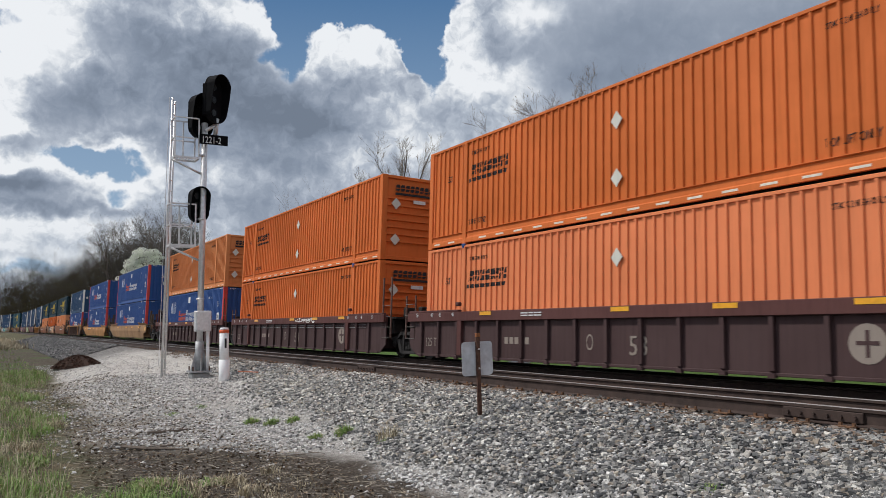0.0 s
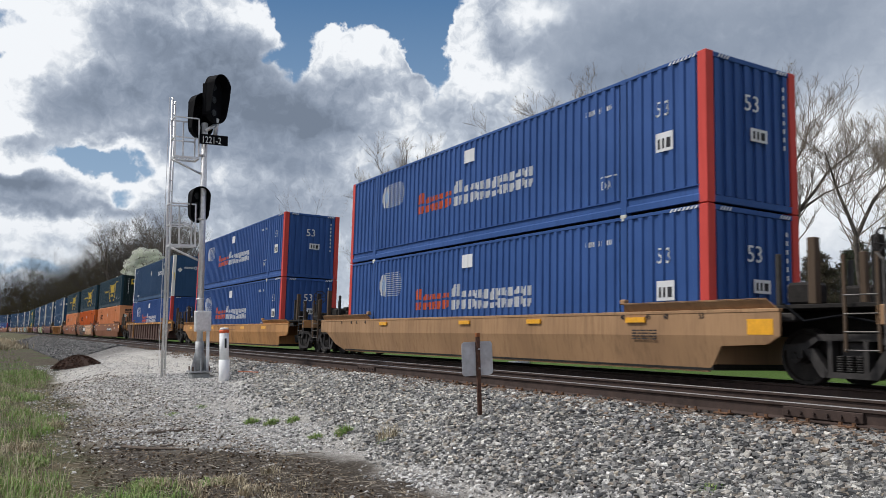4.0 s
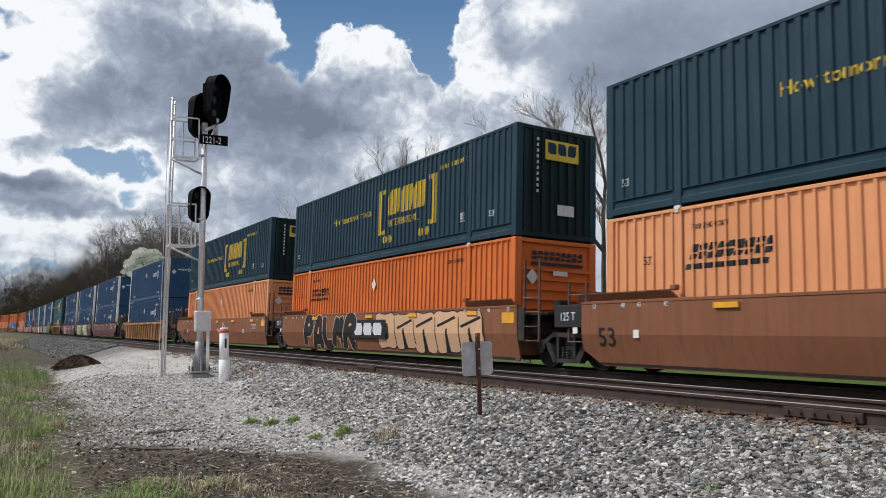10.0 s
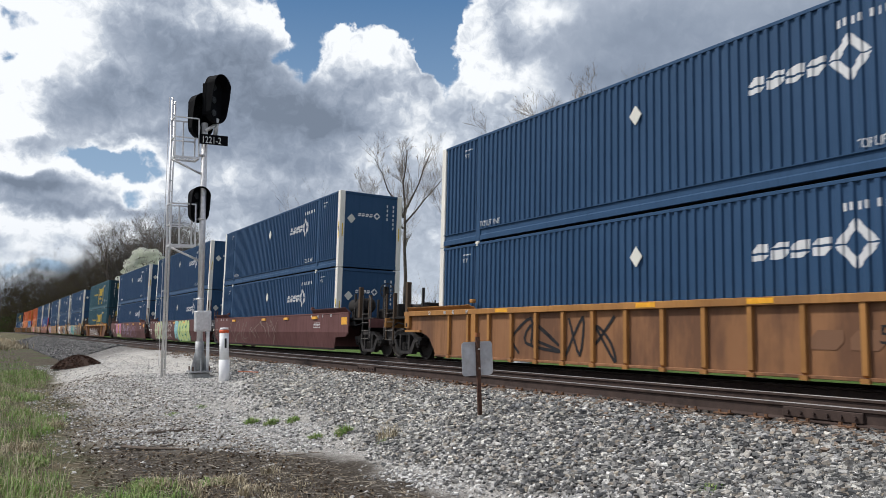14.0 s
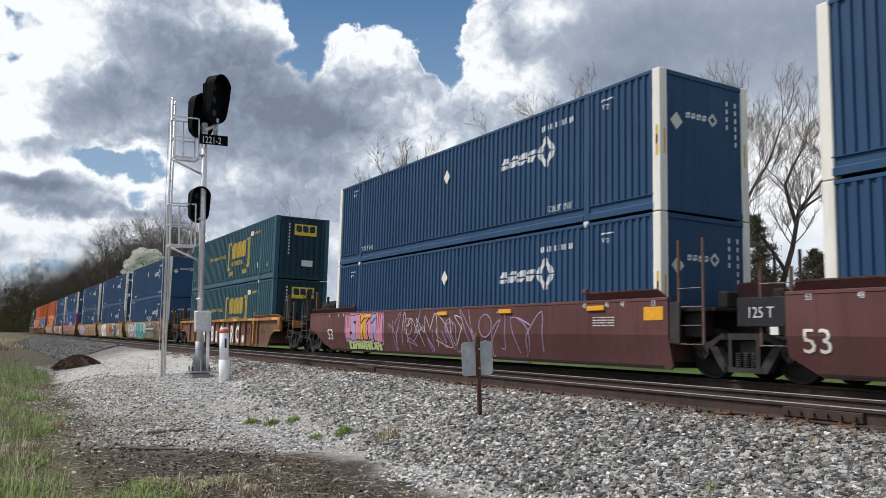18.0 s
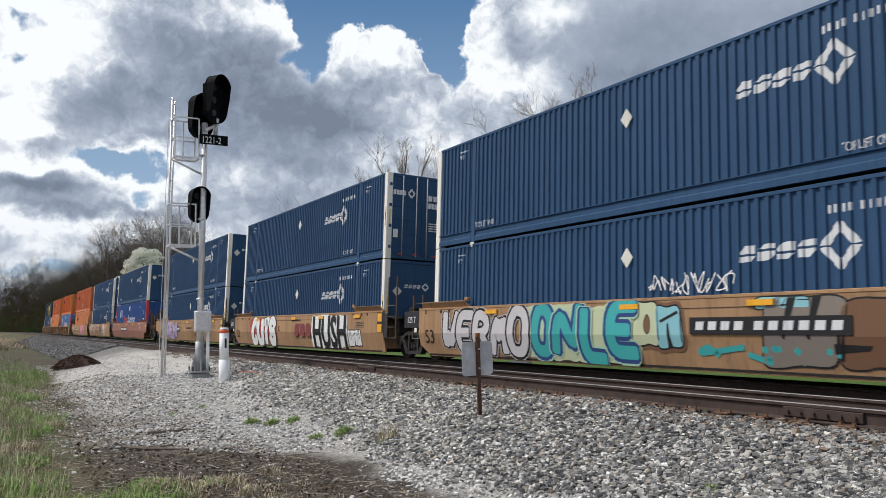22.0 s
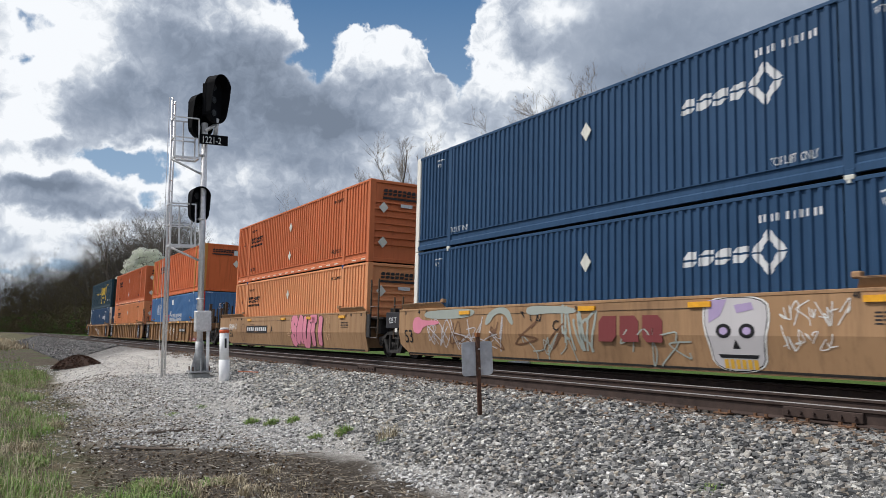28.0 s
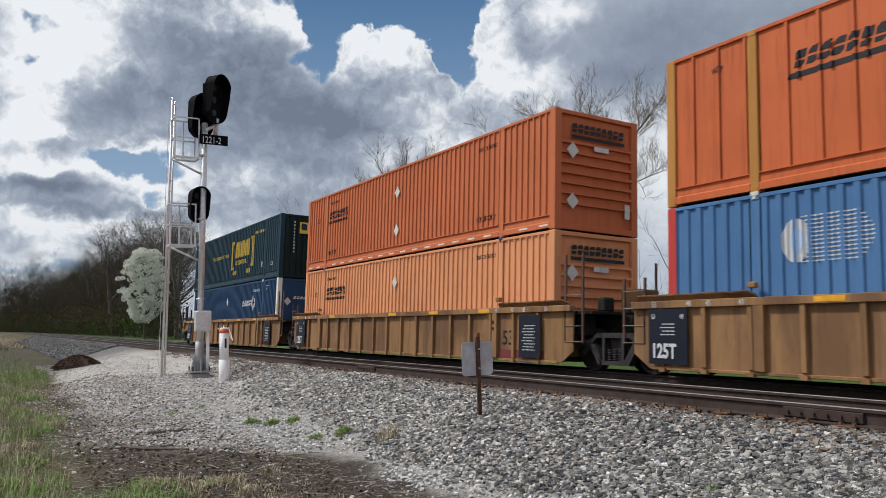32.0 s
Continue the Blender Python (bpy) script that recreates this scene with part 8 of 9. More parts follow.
def conifer(x, y, height, width, seed, mat, label, bare=0.12):
    rng = np.random.default_rng(seed)
    t = empty("conifer")
    tagged(t, label, "tree", "conifers beyond the line")
    t.matrix_basis = pose(x, y, gz(x, y) - 0.1)
    v, f = rods([(0, 0, 0, 0.05, 0, height, 0.14, 0.02)], 8)
    part("trunk", big_mesh("trunk", v, f, M_BARK), None, t)
    segs, pts, sz = [], [], []
    n = int(height * 26)
    for i in range(n):
        h = bare + (1 - bare) * (i + rng.uniform()) / n
        a = rng.uniform(0, 6.28)
        ln = width / 2 * (1 - h) ** 0.75 * rng.uniform(0.65, 1.15) + 0.12
        d = np.array([math.cos(a), math.sin(a), 0.12 - 0.3 * (1 - h)])
        p0 = np.array([0, 0, h * height])
        segs.append((*p0, *(p0 + d * ln), 0.016, 0.005))
        k = int(90 + 150 * ln)
        s = rng.uniform(0.15, 1, (k, 1))
        pts.append(p0 + d * ln * s + rng.normal(0, 1, (k, 3)) * np.array([0.10, 0.10, 0.07]) * (0.6 + ln * 0.5))
        sz.append(rng.uniform(0.015, 0.045, k))
    v, f = rods(segs, 3)
    part("branching", big_mesh("branching", v, f, M_BARK), None, t)
    v, f = flakes(np.concatenate(pts), np.concatenate(sz), rng)
    part("needles", big_mesh("needles", v, f, mat), None, t)


def woods():
    """The leafless wood that lines the track far off, one mass of trunks, twigs and buds."""
    rng = random.Random(17)
    segs_t, segs_w, pts, sz = [], [], [], []
    nr = np.random.default_rng(5)
    for i in range(165):
        x = -100 - 430 * (i / 165) ** 1.15 + rng.uniform(-4, 4)
        row = i % 3
        y = FAR_Y + bend(max(x, -520)) + (11.5, 16, 23)[row] + rng.uniform(-2, 2.5)
        h = rng.uniform(20, 25) * (0.82, 1.0, 1.10)[row] * (0.95 if x > -170 else 1.12 if x > -320 else 1.34)
        if y > -0.215 * x:
            continue
        z = gz(x, y) - 0.2
        out = [[], [], []]
        grow(rng, out, (x, y, z), (rng.uniform(-0.1, 0.1), rng.uniform(-0.1, 0.1), 1), h * 0.62, 0.17, 0, 2 if i > 95 else 3, 0.6, 0.0, (5, 8) if i > 95 else (4, 6))
        tall = max(q[5] for lv in out for q in lv) - z
        st = h / tall
        stout = 1.7 if x > -230 else 1.0
        for lv in out:
            for n, q in enumerate(lv):
                lv[n] = (x + (q[0] - x) * st, y + (q[1] - y) * st, z + (q[2] - z) * st, x + (q[3] - x) * st, y + (q[4] - y) * st, z + (q[5] - z) * st, q[6] * stout, q[7] * stout)
        segs_t += out[0] + out[1]
        segs_w += out[2]
        tips = np.array([q[3:6] for q in out[2]])
        k = 800 if x > -170 else 6500
        pick = tips[nr.integers(0, len(tips), k)] + nr.normal(0, 0.25 if x > -170 else 0.55, (k, 3))
        if x < -170:
            low = nr.uniform(0, 1, k) < 0.6
            pick[low, 2] = z + (pick[low, 2] - z) * nr.uniform(0.1, 1.0, low.sum())
        pts.append(pick)
        sz.append(nr.uniform(0.04, 0.11, k) * (0.42 if x > -170 else 0.8))
    v, f = rods(segs_t, 4)
    tagged(new("woods_trunks", big_mesh("woods_trunks", v, f, M_BARKFAR)), "dense stand of dark leafless trunks beside the line", "woods", kind="stuff")
    v, f = rods(segs_w, 3)
    tagged(new("woods_twigs", big_mesh("woods_twigs", v, f, M_BARKFAR)), "tangle of bare twigs of the far wood", "woods", kind="stuff")
    v, f = flakes(np.concatenate(pts), np.concatenate(sz), nr)
    tagged(new("woods_buds", big_mesh("woods_buds", v, f, M_WOODLEAF)), "brown and olive buds of the far wood in early spring", "woods", kind="stuff")
    # undergrowth: brown thicket, green low down
    pts, sz, pg, sg = [], [], [], []
    for i in range(4200):
        x = -85 - 430 * rng.random() ** 1.2
        deep = rng.uniform(0, 14)
        y = FAR_Y + bend(max(x, -520)) + 8.0 + deep
        if y > -0.20 * x:
            continue
        z = gz(x, y) + rng.uniform(0, 1) * min(13.5 if x > -300 else 19.0, 2.0 + deep * (1.15 if x > -300 else 1.7))
        r = rng.uniform(1.2, 3.2)
        k = 90
        q = nr.normal(0, 1, (k, 3))
        q = q / np.linalg.norm(q, axis=1, keepdims=True) * nr.uniform(0.4, 1, (k, 1)) * r
        q[:, 2] = np.abs(q[:, 2]) * rng.uniform(0.8, 2.0)
        green = deep < 4 and rng.random() < 0.30 + 0.25 * math.sin(x * 0.13)
        (pg if green else pts).append(q * (np.array([1, 1, 0.55]) if green else 1) + np.array([x, y, z]))
        (sg if green else sz).append(nr.uniform(0.08, 0.22, k) * (1.0 if x > -200 else 1.5))
    v, f = flakes(np.concatenate(pts), np.concatenate(sz), nr)
    tagged(new("thicket", big_mesh("thicket", v, f, M_WOODLEAF)), "brown leafless thicket below the wood", "woods", kind="stuff")
    v, f = flakes(np.concatenate(pg), np.concatenate(sg), nr)
    tagged(new("undergrowth", big_mesh("undergrowth", v, f, M_UNDER)), "fresh green undergrowth at the foot of the wood", "bushes", kind="stuff")
    # low thicket at the foot of the right-hand trees
    pts, sz = [], []
    for i in range(420):
        x, y = rng.uniform(-21.5, -6), rng.uniform(22.5, 26)
        r, k = rng.uniform(0.5, 1.1), 130
        q = nr.normal(0, 1, (k, 3)) * r * 0.5
        q[:, 2] = np.abs(q[:, 2]) * 1.5 + rng.uniform(0, 1.1)
        pts.append(q + np.array([x, y, gz(x, y)]))
        sz.append(nr.uniform(0.012, 0.05, k))
    v, f = flakes(np.concatenate(pts), np.concatenate(sz), nr)
    tagged(new("thicket", big_mesh("thicket", v, f, M_WOODLEAF)), "low brown thicket at the foot of bare trees", "bushes", kind="stuff")
    # thin brush behind the right-hand trees
    segs = []
    for i in range(230):
        x, y = rng.uniform(-62, -22), rng.uniform(24, 34)
        z = gz(x, y)
        p, d, ln = Vector((x, y, z)), Vector((rng.uniform(-0.3, 0.3), rng.uniform(-0.3, 0.3), 1)), rng.uniform(1.5, 4.8)
        for j in range(4):
            q = p + d.normalized() * ln / 4
            segs.append((*p, *q, 0.022 - 0.004 * j, 0.018 - 0.004 * j))
            if j:
                w = q + Vector((rng.uniform(-0.7, 0.7), rng.uniform(-0.7, 0.7), rng.uniform(0.3, 1.0)))
                segs.append((*q, *w, 0.010, 0.004))
            d = d + Vector((rng.uniform(-0.3, 0.3), rng.uniform(-0.3, 0.3), 0))
            p = q
    v, f = rods(segs, 3)
    tagged(new("brush", big_mesh("brush", v, f, M_TWIG)), "thin leafless brush under the trees", "bushes", kind="stuff")


SIDE = Vector((0.506, 0.863, 0))      # across the view


def limbed_tree(x, y, seed, label, limbs, r=0.2, buds=0, fine=(5, 7), top=4):
    """A leafless tree whose main limbs follow given bends (metres across and up, radius); the rest grows from them."""
    rng = random.Random(seed)
    t = empty("bare_tree")
    tagged(t, label, "tree", "bare trees beyond the line")
    t.matrix_basis = pose(x, y, gz(x, y) - 0.15)
    levels = [[], [], []]
    for row, (thick, pts) in enumerate(limbs):
        deep = rng.uniform(-0.9, 0.9) * (row > 0)
        line = []
        for i, (a, b) in enumerate(pts):
            line.append(SIDE * a + Vector((-SIDE.y, SIDE.x, 0)) * (deep * i / len(pts) + rng.uniform(-0.1, 0.1) * (i > 0)) + Vector((0, 0, b)))
        n = len(line) - 1
        for i in range(n):
            p, q = line[i], line[i + 1]
            mid = p.lerp(q, 0.5) + Vector((rng.uniform(-0.08, 0.08), rng.uniform(-0.08, 0.08), 0))
            ra, rb = 0.6 * thick * (1 - 0.85 * i / n), 0.6 * thick * (1 - 0.85 * (i + 1) / n)
            levels[0 if row == 0 else 1] += [(*p, *mid, ra, (ra + rb) / 2), (*mid, *q, (ra + rb) / 2, max(rb, 0.012))]
            d = (q - p).normalized()
            share = (i + 0.5) / n
            if row == 0 and share < 0.35:
                continue
            for _k in range(rng.randint(2, 4) if share < 0.5 else rng.randint(5, 7)):
                base = p.lerp(q, rng.random())
                side = Vector((rng.gauss(0, 1), rng.gauss(0, 1), rng.gauss(0, 0.5))).normalized()
                grow(rng, levels, base, d * 0.55 + side * 0.55 + Vector((0, 0, 0.14)), rng.uniform(1.1, 2.5) * (1.15 - 0.45 * share), max(0.017, rb * 0.5), 2, top, 0.46, 0.0, fine)
    for name, lv, sides, mat in (("trunk", levels[0], 9, M_BARK), ("branching", levels[1], 6, M_BARK), ("crown", levels[2], 3, M_TWIG)):
        v, f = rods(lv, sides)
        limb = part(name, big_mesh(name, v, f, mat), None, t, "crown of fine bare twigs" if name == "crown" else "")
        if name != "trunk":
            tagged(limb, kind="stuff")
    if buds:
        ends = np.array(levels[2])[:, 3:6]
        nrng = np.random.default_rng(seed)
        pick = ends[nrng.integers(0, len(ends), buds)] + nrng.normal(0, 0.05, (buds, 3))
        v, f = flakes(pick, nrng.uniform(0.015, 0.035, buds), nrng)
        tagged(part("budding", big_mesh("budding", v, f, M_BUD), None, t, "pale spring buds"), kind="stuff")
    return t


TALL = "tall leafless tree with spreading limbs and fine twigs"
MULTI = "leafless tree with several slender upright stems"
limbed_tree(-26.65, 24.0, 11, TALL, (
    (0.24, ((0, 0), (-0.05, 2.8), (0, 5.3), (0.16, 8.02), (-0.25, 10.34), (-0.5, 11.7))),
    (0.16, ((-0.05, 5), (-1.3, 6.58), (-2.3, 8.02), (-3.4, 9.14), (-4.4, 9.86))),
    (0.13, ((0.05, 7.14), (-0.8, 8.98), (-1.6, 10.26), (-2.3, 10.98))),
    (0.13, ((0.15, 7.86), (1.0, 9.38), (1.8, 10.58), (2.3, 11.3))),
    (0.09, ((0.1, 7.22), (1.2, 7.94), (2.5, 8.5)))), buds=900)
bare_tree(-30.6, 24.5, 9.4, 12, MULTI, (-0.1, 0), 0.12, 4, 0.46, (4, 5), 3, 300, 0.7)
limbed_tree(-20.0, 24.0, 13, TALL, (
    (0.22, ((0, 0), (0.2, 2.6), (0.35, 4.71), (0.1, 6.9), (0.3, 8.77), (0.55, 9.86))),
    (0.14, ((0.3, 4.4), (-0.5, 5.65), (-0.9, 7.36), (-1.3, 9))),
    (0.13, ((0.25, 5.34), (1.2, 6.9), (2.0, 8.3), (2.4, 9.39))),
    (0.10, ((0.1, 6.12), (-0.2, 7.83), (-0.4, 9.55)))), buds=700)
limbed_tree(-18.3, 24.5, 14, "leaning leafless tree with crooked dark limbs", (
    (0.22, ((0, 0), (0.1, 2.6), (0.75, 4.4), (1.0, 5.76), (2.1, 7.12), (3.4, 8.08))),
    (0.13, ((0.9, 5.2), (0.5, 6.64), (1.3, 8.08), (1.6, 9.04))),
    (0.11, ((0.4, 3.6), (-0.7, 5.2), (-1.2, 6.32), (-1.5, 7.92))),
    (0.10, ((1.0, 5.68), (1.9, 6.32), (3.2, 6.88)))), buds=500)
limbed_tree(-15.6, 25.0, 44, "crooked leafless tree with low spreading limbs", (
    (0.20, ((0, 0), (0.25, 2.6), (0.1, 4.6), (-0.4, 6.0), (-0.8, 7.4))),
    (0.12, ((0.1, 4.4), (0.9, 5.8), (1.9, 6.8), (2.8, 7.6))),
    (0.10, ((0.2, 3.4), (1.4, 4.2), (2.4, 5.2)))), buds=300)
bare_tree(-14.3, 26.0, 9.0, 15, "small leafless tree with crooked limbs", (-0.05, 0), 0.16, 4, 0.6, (4, 5), 1, 300)
bare_tree(-24.4, 26.5, 7.2, 16, "slim leafless sapling beyond the train", (0, 0), 0.10, 3, 0.5, (4, 5), 1)
bare_tree(-36.5, 27.0, 13.0, 17, MULTI, (0.05, 0), 0.16, 4, 0.44, (4, 5), 3, 0, 0.7)
bare_tree(-41.0, 26.5, 12.6, 18, MULTI, (0, 0), 0.15, 4, 0.48, (4, 5), 2, 0, 0.7)
limbed_tree(-48.0, 25.0, 19, TALL, (
    (0.26, ((0, 0), (0.1, 5.0), (0.1, 9.0), (0.0, 11.6), (0.3, 14.0))),
    (0.15, ((0, 9.2), (-1.1, 11.2), (-2.0, 13.4))),
    (0.15, ((0.1, 9.6), (1.1, 11.6), (1.9, 13.8))),
    (0.12, ((0, 8.4), (-1.7, 9.9), (-2.9, 11.2))),
    (0.12, ((0.1, 8.8), (1.5, 10.4), (2.9, 12.0)))), fine=(4, 6))
bare_tree(-53.5, 25.0, 10.8, 20, MULTI, (0, 0), 0.14, 4, 0.50, (3, 5), 2)
bare_tree(-59.5, 23.0, 13.9, 21, "slender leafless tree with a bare leading shoot", (0, 0), 0.11, 3, 0.40, (2, 4), 1, 0, 0.9)
bare_tree(-91.0, 25.0, 12.4, 22, TALL, (0, 0), 0.22, 4, 0.58, (4, 5), 1)
bare_tree(-113.0, 23.5, 19.2, 23, TALL, (0, 0), 0.44, 4, 0.60, (4, 6), 1)
bare_tree(-128.0, 23.0, 22.0, 24, TALL, (0, 0), 0.44, 4, 0.60, (4, 6), 1)
bare_tree(-141.0, 23.0, 22.6, 25, TALL, (0, 0), 0.44, 4, 0.60, (4, 6), 1)
bare_tree(-164.0, 22.0, 22.5, 26, TALL, (0, 0), 0.44, 4, 0.60, (4, 5), 1)
blossom_tree(-112.0, 18.9, 12.9, 6.9)
conifer(-18.6, 24.0, 5.5, 3.4, 31, M_CONIFER, "brownish young conifer among bare trees")
for cx, cy, ch, cw, cs in ((-19.9, 26.0, 3.7, 3.6, 36), (-18.2, 26.6, 4.3, 3.8, 37), (-16.9, 25.2, 4.0, 3.6, 38)):
    conifer(cx, cy, ch, cw, cs, M_CONIFER, "low brownish conifer among bare trees", 0.02)
for cx, cy, ch, cw, cs in ((-15.9, 26.0, 4.3, 3.6, 32), (-14.2, 25.0, 3.9, 3.8, 33), (-17.3, 27.4, 4.2, 3.6, 34), (-12.4, 26.0, 4.4, 3.8, 35)):
    conifer(cx, cy, ch, cw, cs, M_CEDAR, "dull green bushy cedar beyond the line", 0.04)
woods()

# ---------------- grass and litter ----------------
M_GRASS = island("spring_grass", [(0.15, 0.28, 0.065), (0.21, 0.37, 0.09), (0.24, 0.31, 0.11), (0.30, 0.45, 0.14), (0.44, 0.41, 0.24), (0.24, 0.39, 0.10)], 0.75, 0.2, 20, 0)
M_DRY = island("dead_grass", [(0.42, 0.36, 0.24), (0.60, 0.53, 0.38), (0.28, 0.22, 0.15), (0.52, 0.46, 0.32), (0.17, 0.135, 0.09)], 0.85, 0.2, 20, 0)
M_STICK = plain("bleached_dead_stick", (0.13, 0.105, 0.085), 0.9, 0, 0.4, 20, 0.4)
M_MULCH = island("damp_brown_mulch", [(0.060, 0.034, 0.024), (0.10, 0.055, 0.040), (0.040, 0.026, 0.020), (0.13, 0.075, 0.055)], 0.9, 0.15, 20, 0.3)


def blades(x, y, h, rng, lean=0.5, wide=0.006):
    """Bent grass blades of two lengths of leaf each."""
    n = len(x)
    z = ground_z(x, y)
    a = rng.uniform(0, 6.28, n)
    b = rng.uniform(0.1, 1, n) * lean
    dx, dy = np.cos(a), np.sin(a)
    px, py = -dy, dx
    w = wide * rng.uniform(0.6, 1.4, n)
    base = np.stack([x, y, z - 0.01], 1)
    mid = base + np.stack([dx * b * h * 0.35, dy * b * h * 0.35, h * 0.6], 1)
    tip = base + np.stack([dx * b * h, dy * b * h, h * (1 - 0.35 * b)], 1)
    o = np.stack([px * w, py * w, 0 * w], 1)
    v = np.stack([base - o, base + o, mid + o * 0.8, mid - o * 0.8, tip], 1)
    f4 = np.array([[0, 1, 2], [0, 2, 3], [3, 2, 4]])
    f = f4[None] + (np.arange(n) * 5)[:, None, None]
    return v.reshape(-1, 3), f.reshape(-1, 3)


def patchy(x, y, f, seed):
    """Smooth random patches, 0 to 1."""
    g = np.random.default_rng(seed).uniform(0, 1, (64, 64))
    u, v = x * f + 500, y * f + 500
    i, j = np.floor(u).astype(int), np.floor(v).astype(int)
    a, b = u - i, v - j
    a, b = a * a * (3 - 2 * a), b * b * (3 - 2 * b)
    q = lambda m, n: g[m % 64, n % 64]
    return (q(i, j) * (1 - a) + q(i + 1, j) * a) * (1 - b) + (q(i, j + 1) * (1 - a) + q(i + 1, j + 1) * a) * b


def verge():
    rng = np.random.default_rng(9)

    def field(name, label, mat, n, h0, h1, x0, x1, y0, y1, keep, lean=0.7, wide=0.006):
        x = x1 - (x1 - x0) * rng.uniform(0, 1, n) ** 1.7
        y = rng.uniform(y0, y1, n)
        cl = 3.2 * (patchy(x, y, 0.7, 3) - 0.5) + 2.2 * (patchy(x, y, 2.3, 4) - 0.5)
        m = keep(x, y, cl + rng.normal(0, 0.5, n))
        x, y = x[m], y[m]
        h = rng.uniform(h0, h1, len(x)) * np.clip(0.75 + 0.4 * cl[m], 0.35, 1.3)
        v, f = blades(x, y, h, rng, lean, wide * 1.0)
        tagged(new(name, big_mesh(name, v, f, mat)), label, "grass", kind="stuff")
    edge = lambda x, c: 0.22 - 0.056 * x + 0.15 * c
    field("grass", "green and straggling spring grass on the verge", M_GRASS, 74000, 0.03, 0.20, -36, -5.5, -1.6, 2.6, lambda x, y, c: (y < edge(x, c)) & (c > -0.3), 0.9, 0.004)
    field("dead_grass", "pale dead grass tangled in the verge", M_DRY, 15000, 0.06, 0.30, -32, -5.5, -1.6, 2.3, lambda x, y, c: (y < edge(x, -c) - 0.05) & (c < 0.9), 1.3, 0.0035)
    field("grass", "thin green grass in the trodden dirt", M_GRASS, 6000, 0.03, 0.15, -9.9, -7.4, 0.7, 2.0, lambda x, y, c: (c > 1.3), 1.1, 0.003)
    field("dead_grass", "tall pale stalks of last year's grass on the verge", M_DRY, 3200, 0.25, 0.58, -34, -6.0, -1.4, 2.2, lambda x, y, c: (y < edge(x, 0.6 * c) + 0.05) & (c > -0.2), 0.75, 0.0028)
    field("dead_grass", "straw-coloured grass clump in the dirt", M_DRY, 5200, 0.05, 0.20, -9.1, -7.4, 1.9, 2.7, lambda x, y, c: c > 0.7, 1.4, 0.003)
    field("dead_grass", "flattened dead grass on the dirt", M_DRY, 1500, 0.04, 0.13, -9.0, -7.0, 1.9, 3.2, lambda x, y, c: c > 0.6, 1.6, 0.003)
    field("dead_grass", "pale dry grass by the lot far off", M_DRY, 9000, 0.25, 0.6, -170, -76, -3.0, 4.2, lambda x, y, c: (c > -0.5) & (y < 3.4 + 0.3 * c), 0.8, 0.03)
    field("grass", "green grass by the lot far off", M_GRASS, 2500, 0.06, 0.2, -75, -30, -1.5, 2.0, lambda x, y, c: c > -0.4, 0.6, 0.014)


def tuft(x, y, n, h, r, mat, name, label, cat="grass"):
    rng = np.random.default_rng(int(abs(x * 100 + y * 10)))
    a, d = rng.uniform(0, 6.28, n), r * rng.uniform(0, 1, n) ** 0.6
    v, f = blades(x + np.cos(a) * d, y + np.sin(a) * d, h * rng.uniform(0.4, 1.1, n) * (1.1 - 0.5 * d / r), rng, 1.3, 0.005)
    z = gz(x, y)
    v = v - np.array([x, y, z])
    t = empty(name)
    t.matrix_basis = pose(x, y, z)
    tagged(t, label, cat, "tufts in the gravel")
    tagged(part("foliage", big_mesh("foliage", v, f, mat), None, t), kind="stuff")


def stick(x, y, ln, turn, r, bend_z=0.0):
    s = empty("dead_stick")
    tagged(s, "bleached dead stick lying on the dirt", "stick", "dead sticks")
    s.matrix_basis = pose(x, y, gz(x, y) + r * 0.8, 0, 0, turn)
    rng = random.Random(int(x * 100))
    bm, p = bmesh.new(), Vector((-ln / 2, 0, 0))
    for i in range(5):
        q = p + Vector((ln / 5, rng.uniform(-0.03, 0.03) * ln, rng.uniform(-0.003, 0.006)))
        tube(bm, p, q, r * (1 - 0.12 * i), 6, r * (1 - 0.12 * (i + 1)))
        p = q
    part("branch", bm, M_STICK, s)
    if ln > 0.35:
        part("side_twig", tubed((0, 0, 0), (0.12 * ln, 0.18 * ln, 0.02), r * 0.5, 5), M_STICK, s)


def mulch_pile():
    cx, cy, rx, ry, h = -35.2, 3.42, 1.45, 0.95, 0.50
    t = empty("mulch_pile")
    tagged(t, "heap of damp dark brown wood mulch", "mulch pile")
    z = gz(cx, cy) - 0.05
    t.matrix_basis = pose(cx, cy, z)
    n, verts, faces = 28, [], []
    rng = np.random.default_rng(4)
    for j in range(9):
        k = j / 8
        for i in range(n):
            a = 2 * math.pi * i / n
            rr = (1 - k) * (1 + 0.08 * math.sin(3 * a + 1) + 0.05 * math.sin(7 * a))
            verts.append((rx * rr * math.cos(a), ry * rr * math.sin(a), h * (1 - (1 - k) ** 1.7) + rng.uniform(-0.015, 0.015)))
    for j in range(8):
        for i in range(n):
            faces.append((j * n + i, j * n + (i + 1) % n, (j + 1) * n + (i + 1) % n, (j + 1) * n + i))
    part("mound", mesh_of("mound", verts, faces, M_MULCH, True), None, t)
    m = 2600
    a, k = rng.uniform(0, 6.28, m), rng.uniform(0, 1, m) ** 0.5
    p = np.stack([rx * 1.05 * k * np.cos(a), ry * 1.05 * k * np.sin(a), h * (1 - k ** 1.7) + 0.01], 1)
    v, f = flakes(p, rng.uniform(0.02, 0.06, m), rng, True)
    o = part("mulch_cover", big_mesh("mulch_cover", v, f, M_MULCH), None, t)
    tagged(o, kind="stuff")


